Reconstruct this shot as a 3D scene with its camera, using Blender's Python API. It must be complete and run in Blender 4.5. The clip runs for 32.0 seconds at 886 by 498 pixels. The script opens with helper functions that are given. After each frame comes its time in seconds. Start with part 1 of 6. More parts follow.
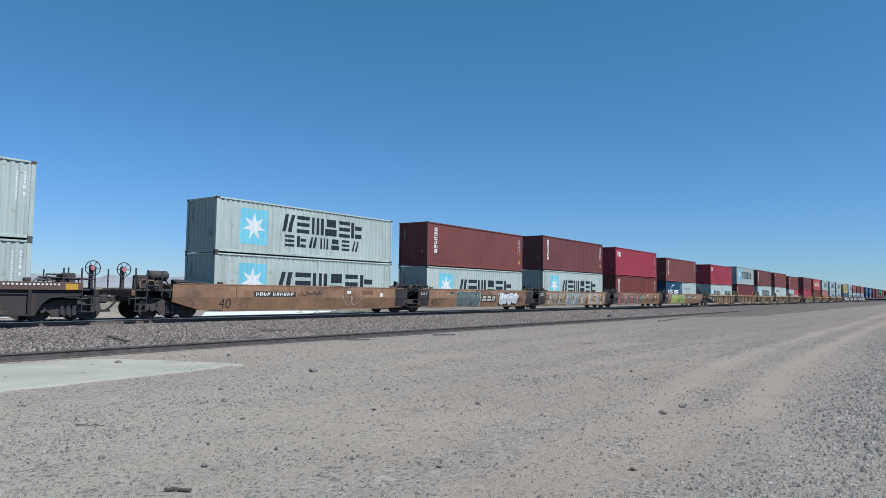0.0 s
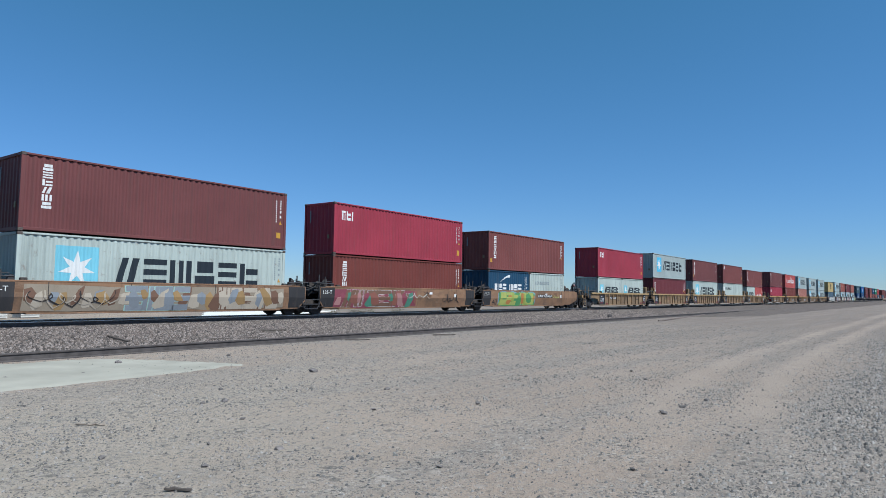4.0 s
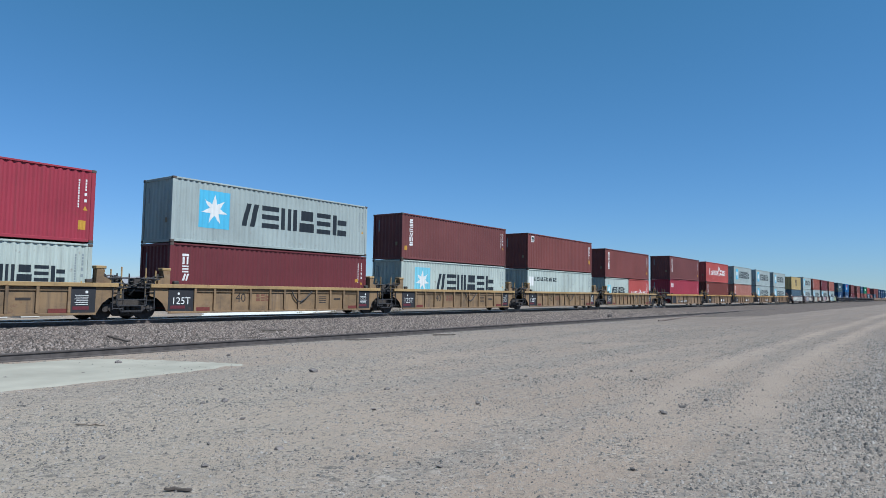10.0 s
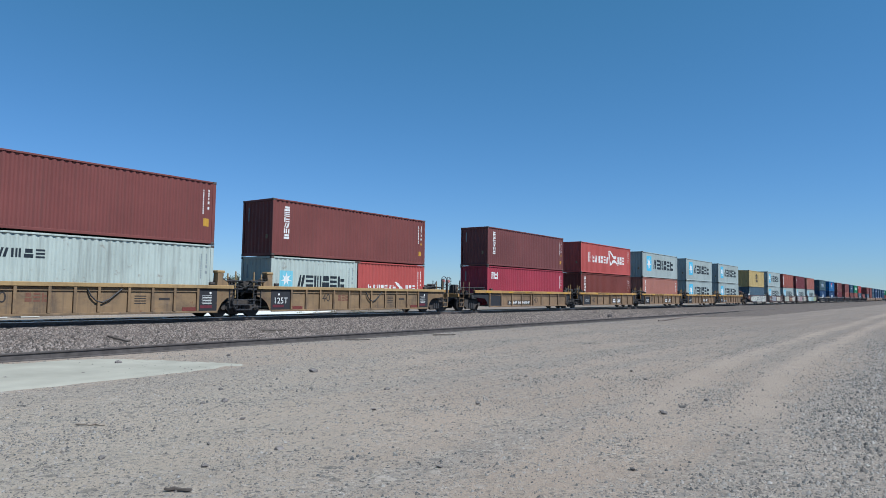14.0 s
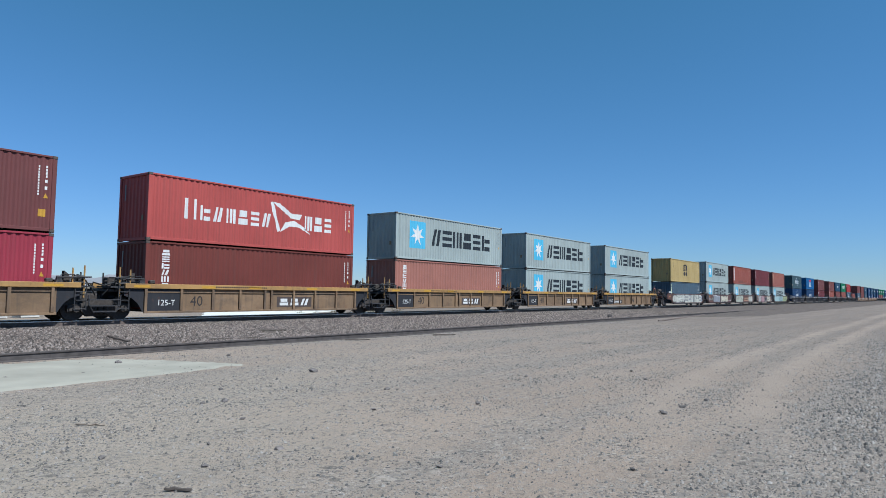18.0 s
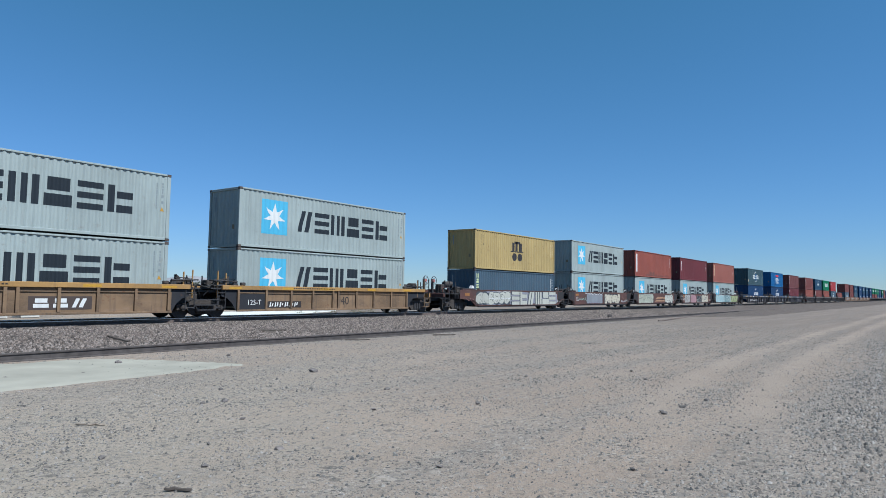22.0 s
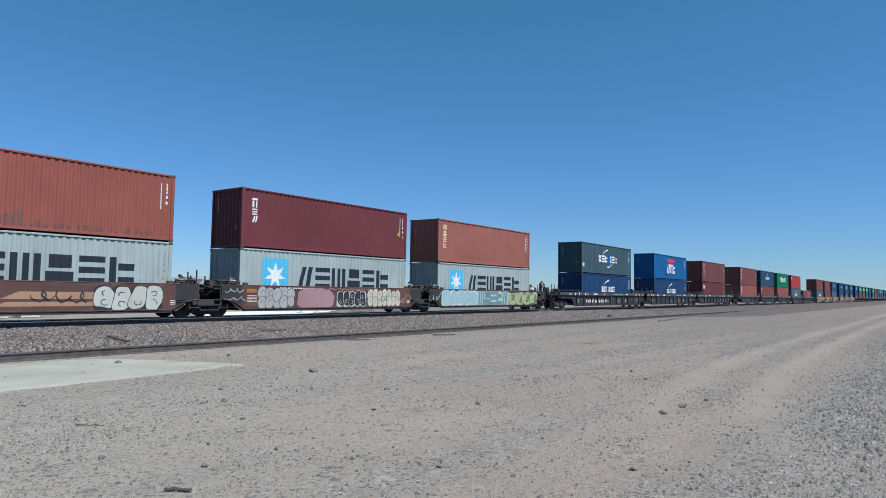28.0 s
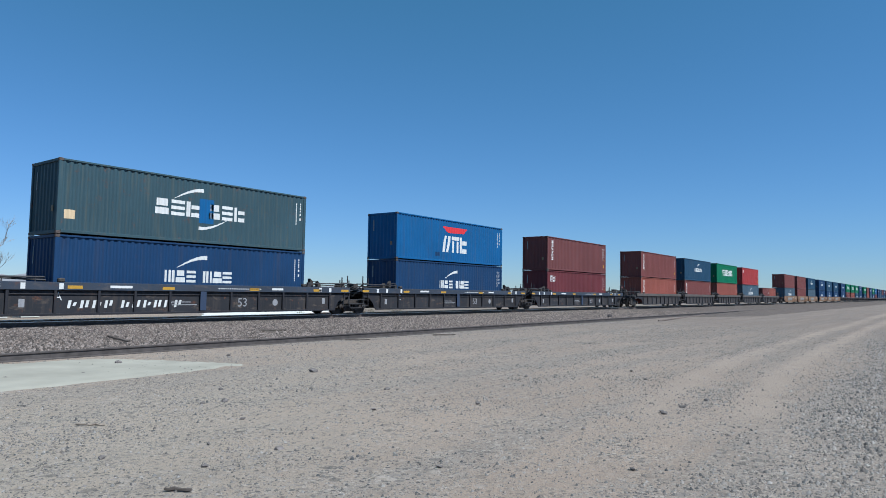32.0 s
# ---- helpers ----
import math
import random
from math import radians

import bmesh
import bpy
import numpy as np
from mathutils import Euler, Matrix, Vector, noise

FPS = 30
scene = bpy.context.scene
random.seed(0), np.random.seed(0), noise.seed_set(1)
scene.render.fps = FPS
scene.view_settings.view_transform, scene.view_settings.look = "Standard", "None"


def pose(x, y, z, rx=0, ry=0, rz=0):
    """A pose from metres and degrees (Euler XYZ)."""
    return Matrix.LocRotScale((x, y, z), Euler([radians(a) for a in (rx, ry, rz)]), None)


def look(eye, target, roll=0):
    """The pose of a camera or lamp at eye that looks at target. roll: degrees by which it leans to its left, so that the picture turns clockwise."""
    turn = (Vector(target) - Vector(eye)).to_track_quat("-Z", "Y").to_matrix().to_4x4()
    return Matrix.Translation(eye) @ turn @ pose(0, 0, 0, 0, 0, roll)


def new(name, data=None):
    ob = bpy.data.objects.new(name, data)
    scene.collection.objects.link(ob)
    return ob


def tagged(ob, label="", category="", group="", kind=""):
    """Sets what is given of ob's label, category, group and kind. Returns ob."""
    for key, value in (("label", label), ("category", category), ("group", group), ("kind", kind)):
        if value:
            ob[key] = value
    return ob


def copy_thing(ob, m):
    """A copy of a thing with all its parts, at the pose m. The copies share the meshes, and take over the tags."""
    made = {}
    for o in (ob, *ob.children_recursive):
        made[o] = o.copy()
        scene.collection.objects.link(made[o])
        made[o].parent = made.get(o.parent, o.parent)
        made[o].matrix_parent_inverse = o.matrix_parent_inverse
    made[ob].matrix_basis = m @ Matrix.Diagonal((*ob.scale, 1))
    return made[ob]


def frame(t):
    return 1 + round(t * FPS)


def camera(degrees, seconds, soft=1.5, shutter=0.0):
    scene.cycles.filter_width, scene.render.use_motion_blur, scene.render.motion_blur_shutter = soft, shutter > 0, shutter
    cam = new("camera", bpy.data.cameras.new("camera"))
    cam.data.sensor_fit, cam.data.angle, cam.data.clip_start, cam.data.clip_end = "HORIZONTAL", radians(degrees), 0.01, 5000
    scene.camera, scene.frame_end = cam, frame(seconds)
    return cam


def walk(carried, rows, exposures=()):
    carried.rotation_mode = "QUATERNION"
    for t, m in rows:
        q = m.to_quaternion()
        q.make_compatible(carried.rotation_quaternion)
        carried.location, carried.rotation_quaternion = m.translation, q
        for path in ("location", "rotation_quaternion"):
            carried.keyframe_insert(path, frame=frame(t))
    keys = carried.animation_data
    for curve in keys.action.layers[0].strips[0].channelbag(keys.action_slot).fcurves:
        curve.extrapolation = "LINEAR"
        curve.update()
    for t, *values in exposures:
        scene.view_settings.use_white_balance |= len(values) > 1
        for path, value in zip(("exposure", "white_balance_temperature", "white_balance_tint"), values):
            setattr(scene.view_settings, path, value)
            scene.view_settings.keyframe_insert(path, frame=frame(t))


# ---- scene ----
# World: x runs along the railway, y away from the viewer, ground at z = 0, top of rail at z = RAIL.
EYE = Vector((0, 0, 1.6))
cam = camera(67.84, 32.0, soft=0.7)
VIEW = look(EYE, EYE + Vector((0.79663, 0.60098, 0.06484)), 0.855)
walk(cam, [(0, VIEW), (32, VIEW)], [(0, 0.38, 5680, 6.5), (32, 0.38, 5680, 6.5)])

RAIL = 0.27      # top of rail
TRACK_Y = 27.72  # centre of the train's track
BASE = 0.67      # underside of the lower containers
# metres run by the train since the start, once a second
RUN = [0.0, 9.825, 19.667, 29.53, 39.418, 49.335, 59.285, 69.272, 79.299, 89.37, 99.486, 109.653, 119.87, 130.142, 140.471, 150.858, 161.306,
       171.815, 182.388, 193.025, 203.729, 214.498, 225.335, 236.24, 247.212, 258.252, 269.361, 280.536, 291.778, 303.087, 314.46, 325.898, 337.398]


def run(t):
    k = min(int(t), 31)
    return RUN[k] + (RUN[k + 1] - RUN[k]) * (t - k)


# ---- light ----
SUN_UP, SUN_AZ = 54.0, -85.0  # degrees: elevation, and direction in plan from +x
sun_dir = Vector((math.cos(radians(SUN_UP)) * math.cos(radians(SUN_AZ)), math.cos(radians(SUN_UP)) * math.sin(radians(SUN_AZ)), math.sin(radians(SUN_UP))))
sun = new("sun", bpy.data.lights.new("sun", "SUN"))
sun.data.energy, sun.data.angle, sun.data.color = 5.0, radians(0.55), (1.0, 0.95, 0.88)
sun.matrix_basis = look(sun_dir * 50, (0, 0, 0))
world = bpy.data.worlds.new("sky")
scene.world = world
world.use_nodes = True
wn = world.node_tree
sky = wn.nodes.new("ShaderNodeTexSky")
sky.sky_type, sky.sun_disc = "NISHITA", False
sky.sun_elevation, sky.sun_rotation = radians(SUN_UP), radians(90 - SUN_AZ)
sky.altitude, sky.air_density, sky.dust_density, sky.ozone_density = 0, 1.0, 0.0, 1.0
tone = wn.nodes.new("ShaderNodeMix")  # clear dry desert air, deep blue overhead
tone.data_type, tone.blend_type = "RGBA", "MULTIPLY"
tone.inputs[0].default_value = 1.0
tone.inputs[7].default_value = (0.476, 0.583, 0.985, 1)
wn.links.new(sky.outputs[0], tone.inputs[6])
haze = wn.nodes.new("ShaderNodeMix")  # thin haze over the whole sky
haze.data_type, haze.blend_type = "RGBA", "ADD"
haze.inputs[0].default_value = 1.0
haze.inputs[7].default_value = (0.05, 0.68, 0.0, 1)
wn.links.new(tone.outputs[2], haze.inputs[6])
wn.links.new(haze.outputs[2], wn.nodes["Background"].inputs[0])
wn.nodes["Background"].inputs[1].default_value = 0.077


# ---- materials ----
class Nodes:
    def __init__(self, name):
        self.m = bpy.data.materials.new(name)
        self.m.use_nodes = True
        self.t = self.m.node_tree
        self.b = self.t.nodes["Principled BSDF"]

    def add(self, kind, **inputs):
        n = self.t.nodes.new("ShaderNode" + kind)
        for k, v in inputs.items():
            self.put(n.inputs[k.replace("_", " ")], v)
        return n

    def put(self, socket, v):
        if isinstance(v, bpy.types.NodeSocket):
            self.t.links.new(v, socket)
        else:
            socket.default_value = v

    def noise(self, vec, scale, detail=3.0, rough=0.55):
        n = self.add("TexNoise", Vector=vec, Scale=scale, Detail=detail, Roughness=rough)
        return n.outputs["Fac"]

    def ramp(self, fac, lo, hi):
        n = self.t.nodes.new("ShaderNodeMapRange")
        for k, v in enumerate((fac, lo, hi, 0.0, 1.0)):
            self.put(n.inputs[k], v)
        return n.outputs[0]

    def mix(self, fac, a, b):
        n = self.t.nodes.new("ShaderNodeMix")
        n.data_type = "RGBA"
        for k, v in ((0, fac), (6, a), (7, b)):
            self.put(n.inputs[k], (*v, 1) if isinstance(v, tuple) and len(v) == 3 else v)
        return n.outputs[2]

    def math(self, op, a, b=0.5):
        n = self.t.nodes.new("ShaderNodeMath")
        n.operation = op
        self.put(n.inputs[0], a)
        self.put(n.inputs[1], b)
        return n.outputs[0]

    def coords(self, scale=(1, 1, 1), kind="Object"):
        c = self.t.nodes.new("ShaderNodeTexCoord").outputs[kind]
        return self.add("Mapping", Vector=c, Scale=scale).outputs[0] if scale != (1, 1, 1) else c

    def bump(self, height, strength, distance=0.02):
        n = self.add("Bump", Height=height, Strength=strength, Distance=distance)
        self.t.links.new(n.outputs[0], self.b.inputs["Normal"])

    def done(self, colour, rough=0.6, metal=0.0, spec=0.2):
        for k, v in (("Base Color", (*colour, 1) if isinstance(colour, tuple) and len(colour) == 3 else colour), ("Roughness", rough), ("Metallic", metal), ("Specular IOR Level", spec)):
            self.put(self.b.inputs[k], v)
        return self.m


def shade(c, k):
    return tuple(min(1.0, v * k) for v in c)


MATS = {}


def paint(name, c, rough=0.55, fade=0.14, streak=0.25, rust=0.15, metal=0.0, grime=(0.16, 0.13, 0.11), soot=0.0):
    """Weathered paint on steel: broad fading, rain streaks, rust blooms, a fine grain."""
    if name in MATS:
        return MATS[name]
    n = Nodes(name)
    place = n.t.nodes.new("ShaderNodeObjectInfo")
    far = n.add("VectorMath", **{})
    far.operation = "MULTIPLY_ADD"
    n.put(far.inputs[0], place.outputs["Random"])
    n.put(far.inputs[1], (37.0, 11.0, 19.0))
    n.put(far.inputs[2], n.coords())
    v = far.outputs[0]
    broad = n.noise(v, 0.45, 4)
    col = n.mix(n.ramp(broad, 0.3, 0.7), shade(c, 1 - fade), shade(c, 1 + fade))
    fine = n.noise(v, 38, 2)
    col = n.mix(n.math("MULTIPLY", n.ramp(fine, 0.2, 0.8), 0.5), col, n.mix(0.02, shade(c, 1.3), (0.5, 0.5, 0.5)))
    run_down = n.noise(n.add("Mapping", Vector=v, Scale=(5.5, 5.5, 0.32)).outputs[0], 1.0, 4, 0.6)
    col = n.mix(n.math("MULTIPLY", n.ramp(run_down, 0.52, 0.78), streak), col, n.mix(0.6, shade(c, 0.55), shade(grime, 0.6)))
    if rust:
        spots = n.math("MULTIPLY", n.ramp(n.noise(v, 3.1, 6, 0.68), 0.60, 0.70), rust)
        col = n.mix(spots, col, (0.13, 0.055, 0.03))
    if soot:
        dirt = n.ramp(n.noise(n.add("Mapping", Vector=v, Scale=(0.55, 0.55, 0.9)).outputs[0], 1.0, 6, 0.7), 0.47, 0.66)
        col = n.mix(n.math("MULTIPLY", dirt, soot), col, (0.052, 0.044, 0.040))
        pale = n.ramp(n.noise(n.add("Mapping", Vector=v, Scale=(0.8, 0.8, 2.2)).outputs[0], 1.7, 6, 0.7), 0.56, 0.68)
        col = n.mix(n.math("MULTIPLY", pale, soot * 0.45), col, (0.27, 0.2, 0.15))
    n.bump(fine, 0.06, 0.01)
    MATS[name] = n.done(col, rough, metal)
    return MATS[name]


def plain(name, c, rough=0.6, metal=0.0, var=0.15, scale=12.0):
    if name in MATS:
        return MATS[name]
    n = Nodes(name)
    f = n.noise(n.coords(), scale, 4)
    g = n.noise(n.coords(), scale * 8, 2)
    col = n.mix(n.ramp(f, 0.3, 0.7), shade(c, 1 - var), shade(c, 1 + var))
    n.bump(g, 0.1, 0.01)
    MATS[name] = n.done(col, rough, metal)
    return MATS[name]


def stone_mat(name, dark, light, rough=0.9):
    n = Nodes(name)
    isl = n.t.nodes.new("ShaderNodeNewGeometry").outputs["Random Per Island"]
    v = n.coords()
    col = n.mix(n.math("POWER", isl, 1.9), dark, light)
    warm = n.ramp(n.math("FRACT", n.math("MULTIPLY", isl, 7.31), 0), 0.0, 1.0)
    col = n.mix(n.math("MULTIPLY", warm, 0.35), col, (light[0], light[1] * 0.86, light[2] * 0.76))
    g = n.noise(v, 60, 3)
    col = n.mix(n.ramp(g, 0.25, 0.75), n.mix(0.25, col, (0.02, 0.02, 0.02)), col)
    n.bump(g, 0.4, 0.01)
    return n.done(col, rough)


def ground_mat():
    n = Nodes("desert_ground")
    v = n.coords()
    sep = n.add("SeparateXYZ", Vector=v)
    y = sep.outputs["Y"]
    a = n.noise(v, 0.16, 5, 0.6)
    b = n.noise(v, 1.3, 5, 0.6)
    c = n.noise(v, 22, 3, 0.6)
    sand = n.mix(n.ramp(a, 0.3, 0.7), (0.270, 0.212, 0.164), (0.336, 0.270, 0.211))
    grit = n.mix(n.ramp(b, 0.25, 0.75), (0.208, 0.178, 0.149), (0.284, 0.242, 0.200))
    # stony strips run along the railway, between the wheel tracks
    along = n.add("Mapping", Vector=v, Scale=(0.06, 0.75, 1.0)).outputs[0]
    strip = n.ramp(n.math("ADD", n.noise(along, 1.0, 5, 0.65), n.math("MULTIPLY", n.ramp(y, 2.6, 0.6), 0.16)), 0.46, 0.60)
    # two wheel tracks, packed pale and free of stones, that curve in from the right
    bend = n.math("SUBTRACT", 3.0, n.math("MULTIPLY", 2.35, n.math("POWER", 2.71828, n.math("MULTIPLY", n.math("SUBTRACT", sep.outputs["X"], 6.0), -0.2193))))
    shift = n.math("MULTIPLY", n.math("SUBTRACT", n.noise(v, 0.5, 3), 0.5), 0.5)
    packed = 0.0
    for c0 in (0.0, 1.35):
        off = n.math("ABSOLUTE", n.math("SUBTRACT", n.math("ADD", y, shift), n.math("ADD", bend, c0)))
        packed = n.math("MAXIMUM", packed, n.ramp(off, 0.55, 0.15))
    packed = n.math("MULTIPLY", packed, n.math("MULTIPLY", n.ramp(sep.outputs["X"], 6.5, 10.0), n.ramp(b, 0.2, 0.55)))
    loose = n.math("SUBTRACT", 1.0, n.math("MULTIPLY", packed, 0.85))
    col = n.mix(n.math("MULTIPLY", n.math("MULTIPLY", strip, 0.85), loose), sand, grit)
    col = n.mix(n.math("MULTIPLY", packed, 0.4), col, (0.310, 0.262, 0.216))
    fine_sand = n.math("MULTIPLY", n.ramp(n.math("SUBTRACT", y, n.math("MULTIPLY", sep.outputs["X"], 0.8)), -0.5, 3.5), n.ramp(y, 12.5, 9.0))
    col = n.mix(n.math("MULTIPLY", fine_sand, n.math("ADD", n.math("MULTIPLY", a, 0.5), 0.35)), col, (0.335, 0.292, 0.232))
    # loose grit of two sizes, pale and dark
    for size, cover, power in ((60.0, 0.5, 1.0), (24.0, 0.4, 1.0), (9.0, 0.16, 0.6)):
        vor = n.add("TexVoronoi", Vector=v, Scale=size)
        tone = n.add("SeparateColor", Color=vor.outputs["Color"])
        pebble = n.mix(tone.outputs["Green"], (0.078, 0.074, 0.071), (0.368, 0.3255, 0.2755))
        there = n.math("MULTIPLY", n.ramp(tone.outputs["Red"], 1.0 - cover, 1.02 - cover), n.ramp(vor.outputs["Distance"], 0.60, 0.45))
        thick = n.math("ADD", n.math("MULTIPLY", strip, 0.5), n.math("ADD", n.ramp(b, 0.3, 0.75), 0.15))
        col = n.mix(n.math("MULTIPLY", n.math("MULTIPLY", n.math("MULTIPLY", there, thick), power), loose), col, pebble)
    down = n.math("MULTIPLY", n.math("MULTIPLY", n.ramp(sep.outputs["X"], 6.0, 42.0), n.math("ADD", n.math("MULTIPLY", n.noise(along, 1.6, 5, 0.65), 1.1), 0.2)), n.math("SUBTRACT", 1.0, n.math("MULTIPLY", packed, 0.6)))
    col = n.mix(down, col, (0.160, 0.133, 0.113))
    far = n.ramp(y, 34.0, 60.0)
    scrub = n.mix(n.ramp(n.noise(v, 0.09, 6, 0.7), 0.42, 0.62), (0.24, 0.1938, 0.145), (0.136, 0.1318, 0.087))
    col = n.mix(far, col, scrub)
    h = n.math("ADD", n.math("MULTIPLY", b, 0.5), n.math("ADD", n.math("MULTIPLY", c, 0.5), n.math("MULTIPLY", n.noise(v, 90, 3, 0.7), 0.35)))
    n.bump(h, 0.85, 0.05)
    return n.done(col, 0.95, spec=0.15)


def ballast_mat():
    n = Nodes("ballast")
    v = n.coords()
    cells = n.add("TexVoronoi", Vector=v, Scale=16.0)
    a = n.noise(v, 0.5, 4)
    col = n.mix(n.ramp(cells.outputs["Color"], 0.0, 1.0), (0.036, 0.031, 0.029), (0.176, 0.1473, 0.1269))
    col = n.mix(n.math("MULTIPLY", n.ramp(a, 0.45, 0.7), 0.3), col, (0.208, 0.1628, 0.1305))
    # away along the line it is choked with sand and dust
    sep = n.add("SeparateXYZ", Vector=v)
    dusty = n.math("MULTIPLY", n.math("MULTIPLY", n.ramp(sep.outputs["X"], 18.0, 70.0), n.ramp(sep.outputs["Y"], 26.0, 19.0)), n.ramp(n.noise(n.add("Mapping", Vector=v, Scale=(0.08, 0.6, 1.0)).outputs[0], 1.0, 5, 0.65), 0.32, 0.6))
    col = n.mix(n.math("MULTIPLY", dusty, 0.8), col, (0.125, 0.101, 0.086))
    n.bump(cells.outputs["Distance"], 0.9, 0.05)
    return n.done(col, 0.95, spec=0.2)


GROUND, BALLAST = ground_mat(), ballast_mat()
FARPALE = plain("white_silt", (0.58, 0.58, 0.54), 0.95, var=0.08, scale=0.7)
PALE = plain("pale_silt", (0.302, 0.288, 0.238), 0.95, var=0.14, scale=0.9)
STONE = stone_mat("ballast_stone", (0.035, 0.033, 0.032), (0.28, 0.242, 0.218))
PEBBLE = stone_mat("grey_gravel", (0.056, 0.059, 0.061), (0.33, 0.312, 0.286))
ROCK = plain("dark_rock", (0.145, 0.130, 0.121), 0.9, var=0.4)
WOOD = plain("grey_wood", (0.24, 0.2, 0.16), 0.9, var=0.3)
DARKWOOD = plain("creosoted_wood", (0.085, 0.072, 0.062), 0.9, var=0.3)
RAILSIDE = plain("rusty_rail", (0.135, 0.108, 0.095), 0.8, 0.2, 0.3)
OLDRAIL = plain("weathered_rail", (0.075, 0.066, 0.062), 0.75, 0.1, 0.25, 6.0)
RAILTOP = plain("polished_rail", (0.5, 0.5, 0.52), 0.22, 0.9, 0.1)
BLACK = plain("black_steel", (0.05, 0.048, 0.049), 0.6, 0.2, 0.35)
CASTING = plain("dusty_cast_steel", (0.062, 0.054, 0.049), 0.8, 0.2, 0.35)
STEEL = plain("worn_wheel_steel", (0.055, 0.050, 0.047), 0.6, 0.3, 0.3)
WORN = plain("worn_casting_steel", (0.085, 0.068, 0.06), 0.75, 0.1, 0.35)
RUBBER = plain("rubber_hose", (0.02, 0.02, 0.02), 0.6)
WHITE = paint("white_lettering", (0.55, 0.55, 0.53), 0.6, 0.1, 0.2, 0.1)
INK = paint("dark_blue_lettering", (0.014, 0.02, 0.027), 0.8, 0.15, 0.0, 0.0)
SKYBLUE = paint("light_blue_panel", (0.08, 0.34, 0.50), 0.6, 0.08, 0.1, 0.0)
FADEDBLUE = paint("faded_blue_panel", (0.155, 0.395, 0.475), 0.7, 0.16, 0.1, 0.0)
YELLOWTAPE = plain("yellow_reflector", (0.42, 0.235, 0.035), 0.5, 0, 0.1)
STENCIL = plain("black_stencil", (0.035, 0.03, 0.028), 0.7)
REDHUB = plain("red_brake_hub", (0.34, 0.15, 0.14), 0.7)
WOODLABEL = plain("dark_red_plate", (0.13, 0.035, 0.03), 0.7)
PAINTS = {
    "maroon": (0.115, 0.039, 0.037), "brownred": (0.134, 0.042, 0.037), "cherry": (0.23, 0.028, 0.044), "brown": (0.12, 0.031, 0.024), "scarlet": (0.305, 0.060, 0.052), "pale": (0.262, 0.3, 0.288),
    "chalk": (0.325, 0.365, 0.332), "navy": (0.008, 0.034, 0.090), "teal": (0.032, 0.063, 0.077), "blue": (0.007, 0.078, 0.205), "yellow": (0.335, 0.25, 0.105), "slate": (0.052, 0.083, 0.112),
    "salmon": (0.225, 0.08, 0.06), "dusty": (0.262, 0.112, 0.085), "orange": (0.205, 0.06, 0.043), "green": (0.003, 0.115, 0.052), "wine": (0.106, 0.024, 0.028), "ocean": (0.012, 0.045, 0.085), "red": (0.265, 0.03, 0.03)}


def coat(key):
    old = key in ("chalk", "yellow", "teal", "slate")
    return paint(key + "_container_paint", PAINTS[key], 0.55, 0.16, 0.8 if key == "teal" else 0.5 if old else 0.32, 0.45 if old else 0.06 if key in ("navy", "blue", "ocean") else 0.2, grime=(0.22, 0.23, 0.18) if key == "teal" else (0.16, 0.13, 0.11))


# ---- mesh helpers ----
def mesh_of(name, bm, material):
    me = bpy.data.meshes.new(name)
    bmesh.ops.recalc_face_normals(bm, faces=bm.faces)
    bm.to_mesh(me)
    bm.free()
    me.materials.append(material)
    return me


def part(name, bm, material, parent, label=""):
    """One bmesh (or ready mesh) as ONE mesh object under a thing or a part."""
    me = bm if isinstance(bm, bpy.types.Mesh) else mesh_of(name, bm, material)
    ob = new(name, me)
    ob.parent = parent
    return tagged(ob, label)


def box(bm, x0, x1, y0, y1, z0, z1, bevel=0.0):
    vs = [bm.verts.new((x, y, z)) for x in (x0, x1) for y in (y0, y1) for z in (z0, z1)]
    fs = [bm.faces.new([vs[i] for i in f]) for f in ((0, 1, 3, 2), (4, 6, 7, 5), (0, 4, 5, 1), (2, 3, 7, 6), (0, 2, 6, 4), (1, 5, 7, 3))]
    if bevel:
        bmesh.ops.bevel(bm, geom=list({e for f in fs for e in f.edges}), offset=bevel, segments=1, affect="EDGES")
    return bm


def boxed(*a):
    return box(bmesh.new(), *a)


def rod(bm, p, q, r, n=8, r2=None):
    """A round bar from p to q."""
    p, q = Vector(p), Vector(q)
    side = (q - p).to_track_quat("Z", "Y").to_matrix()
    rings = []
    for c, rr in ((p, r), (q, r if r2 is None else r2)):
        rings.append([bm.verts.new(c + side @ Vector((rr * math.cos(6.28319 * k / n), rr * math.sin(6.28319 * k / n), 0))) for k in range(n)])
    for k in range(n):
        bm.faces.new((rings[0][k], rings[0][(k + 1) % n], rings[1][(k + 1) % n], rings[1][k]))
    bm.faces.new(rings[0][::-1])
    bm.faces.new(rings[1])
    return bm


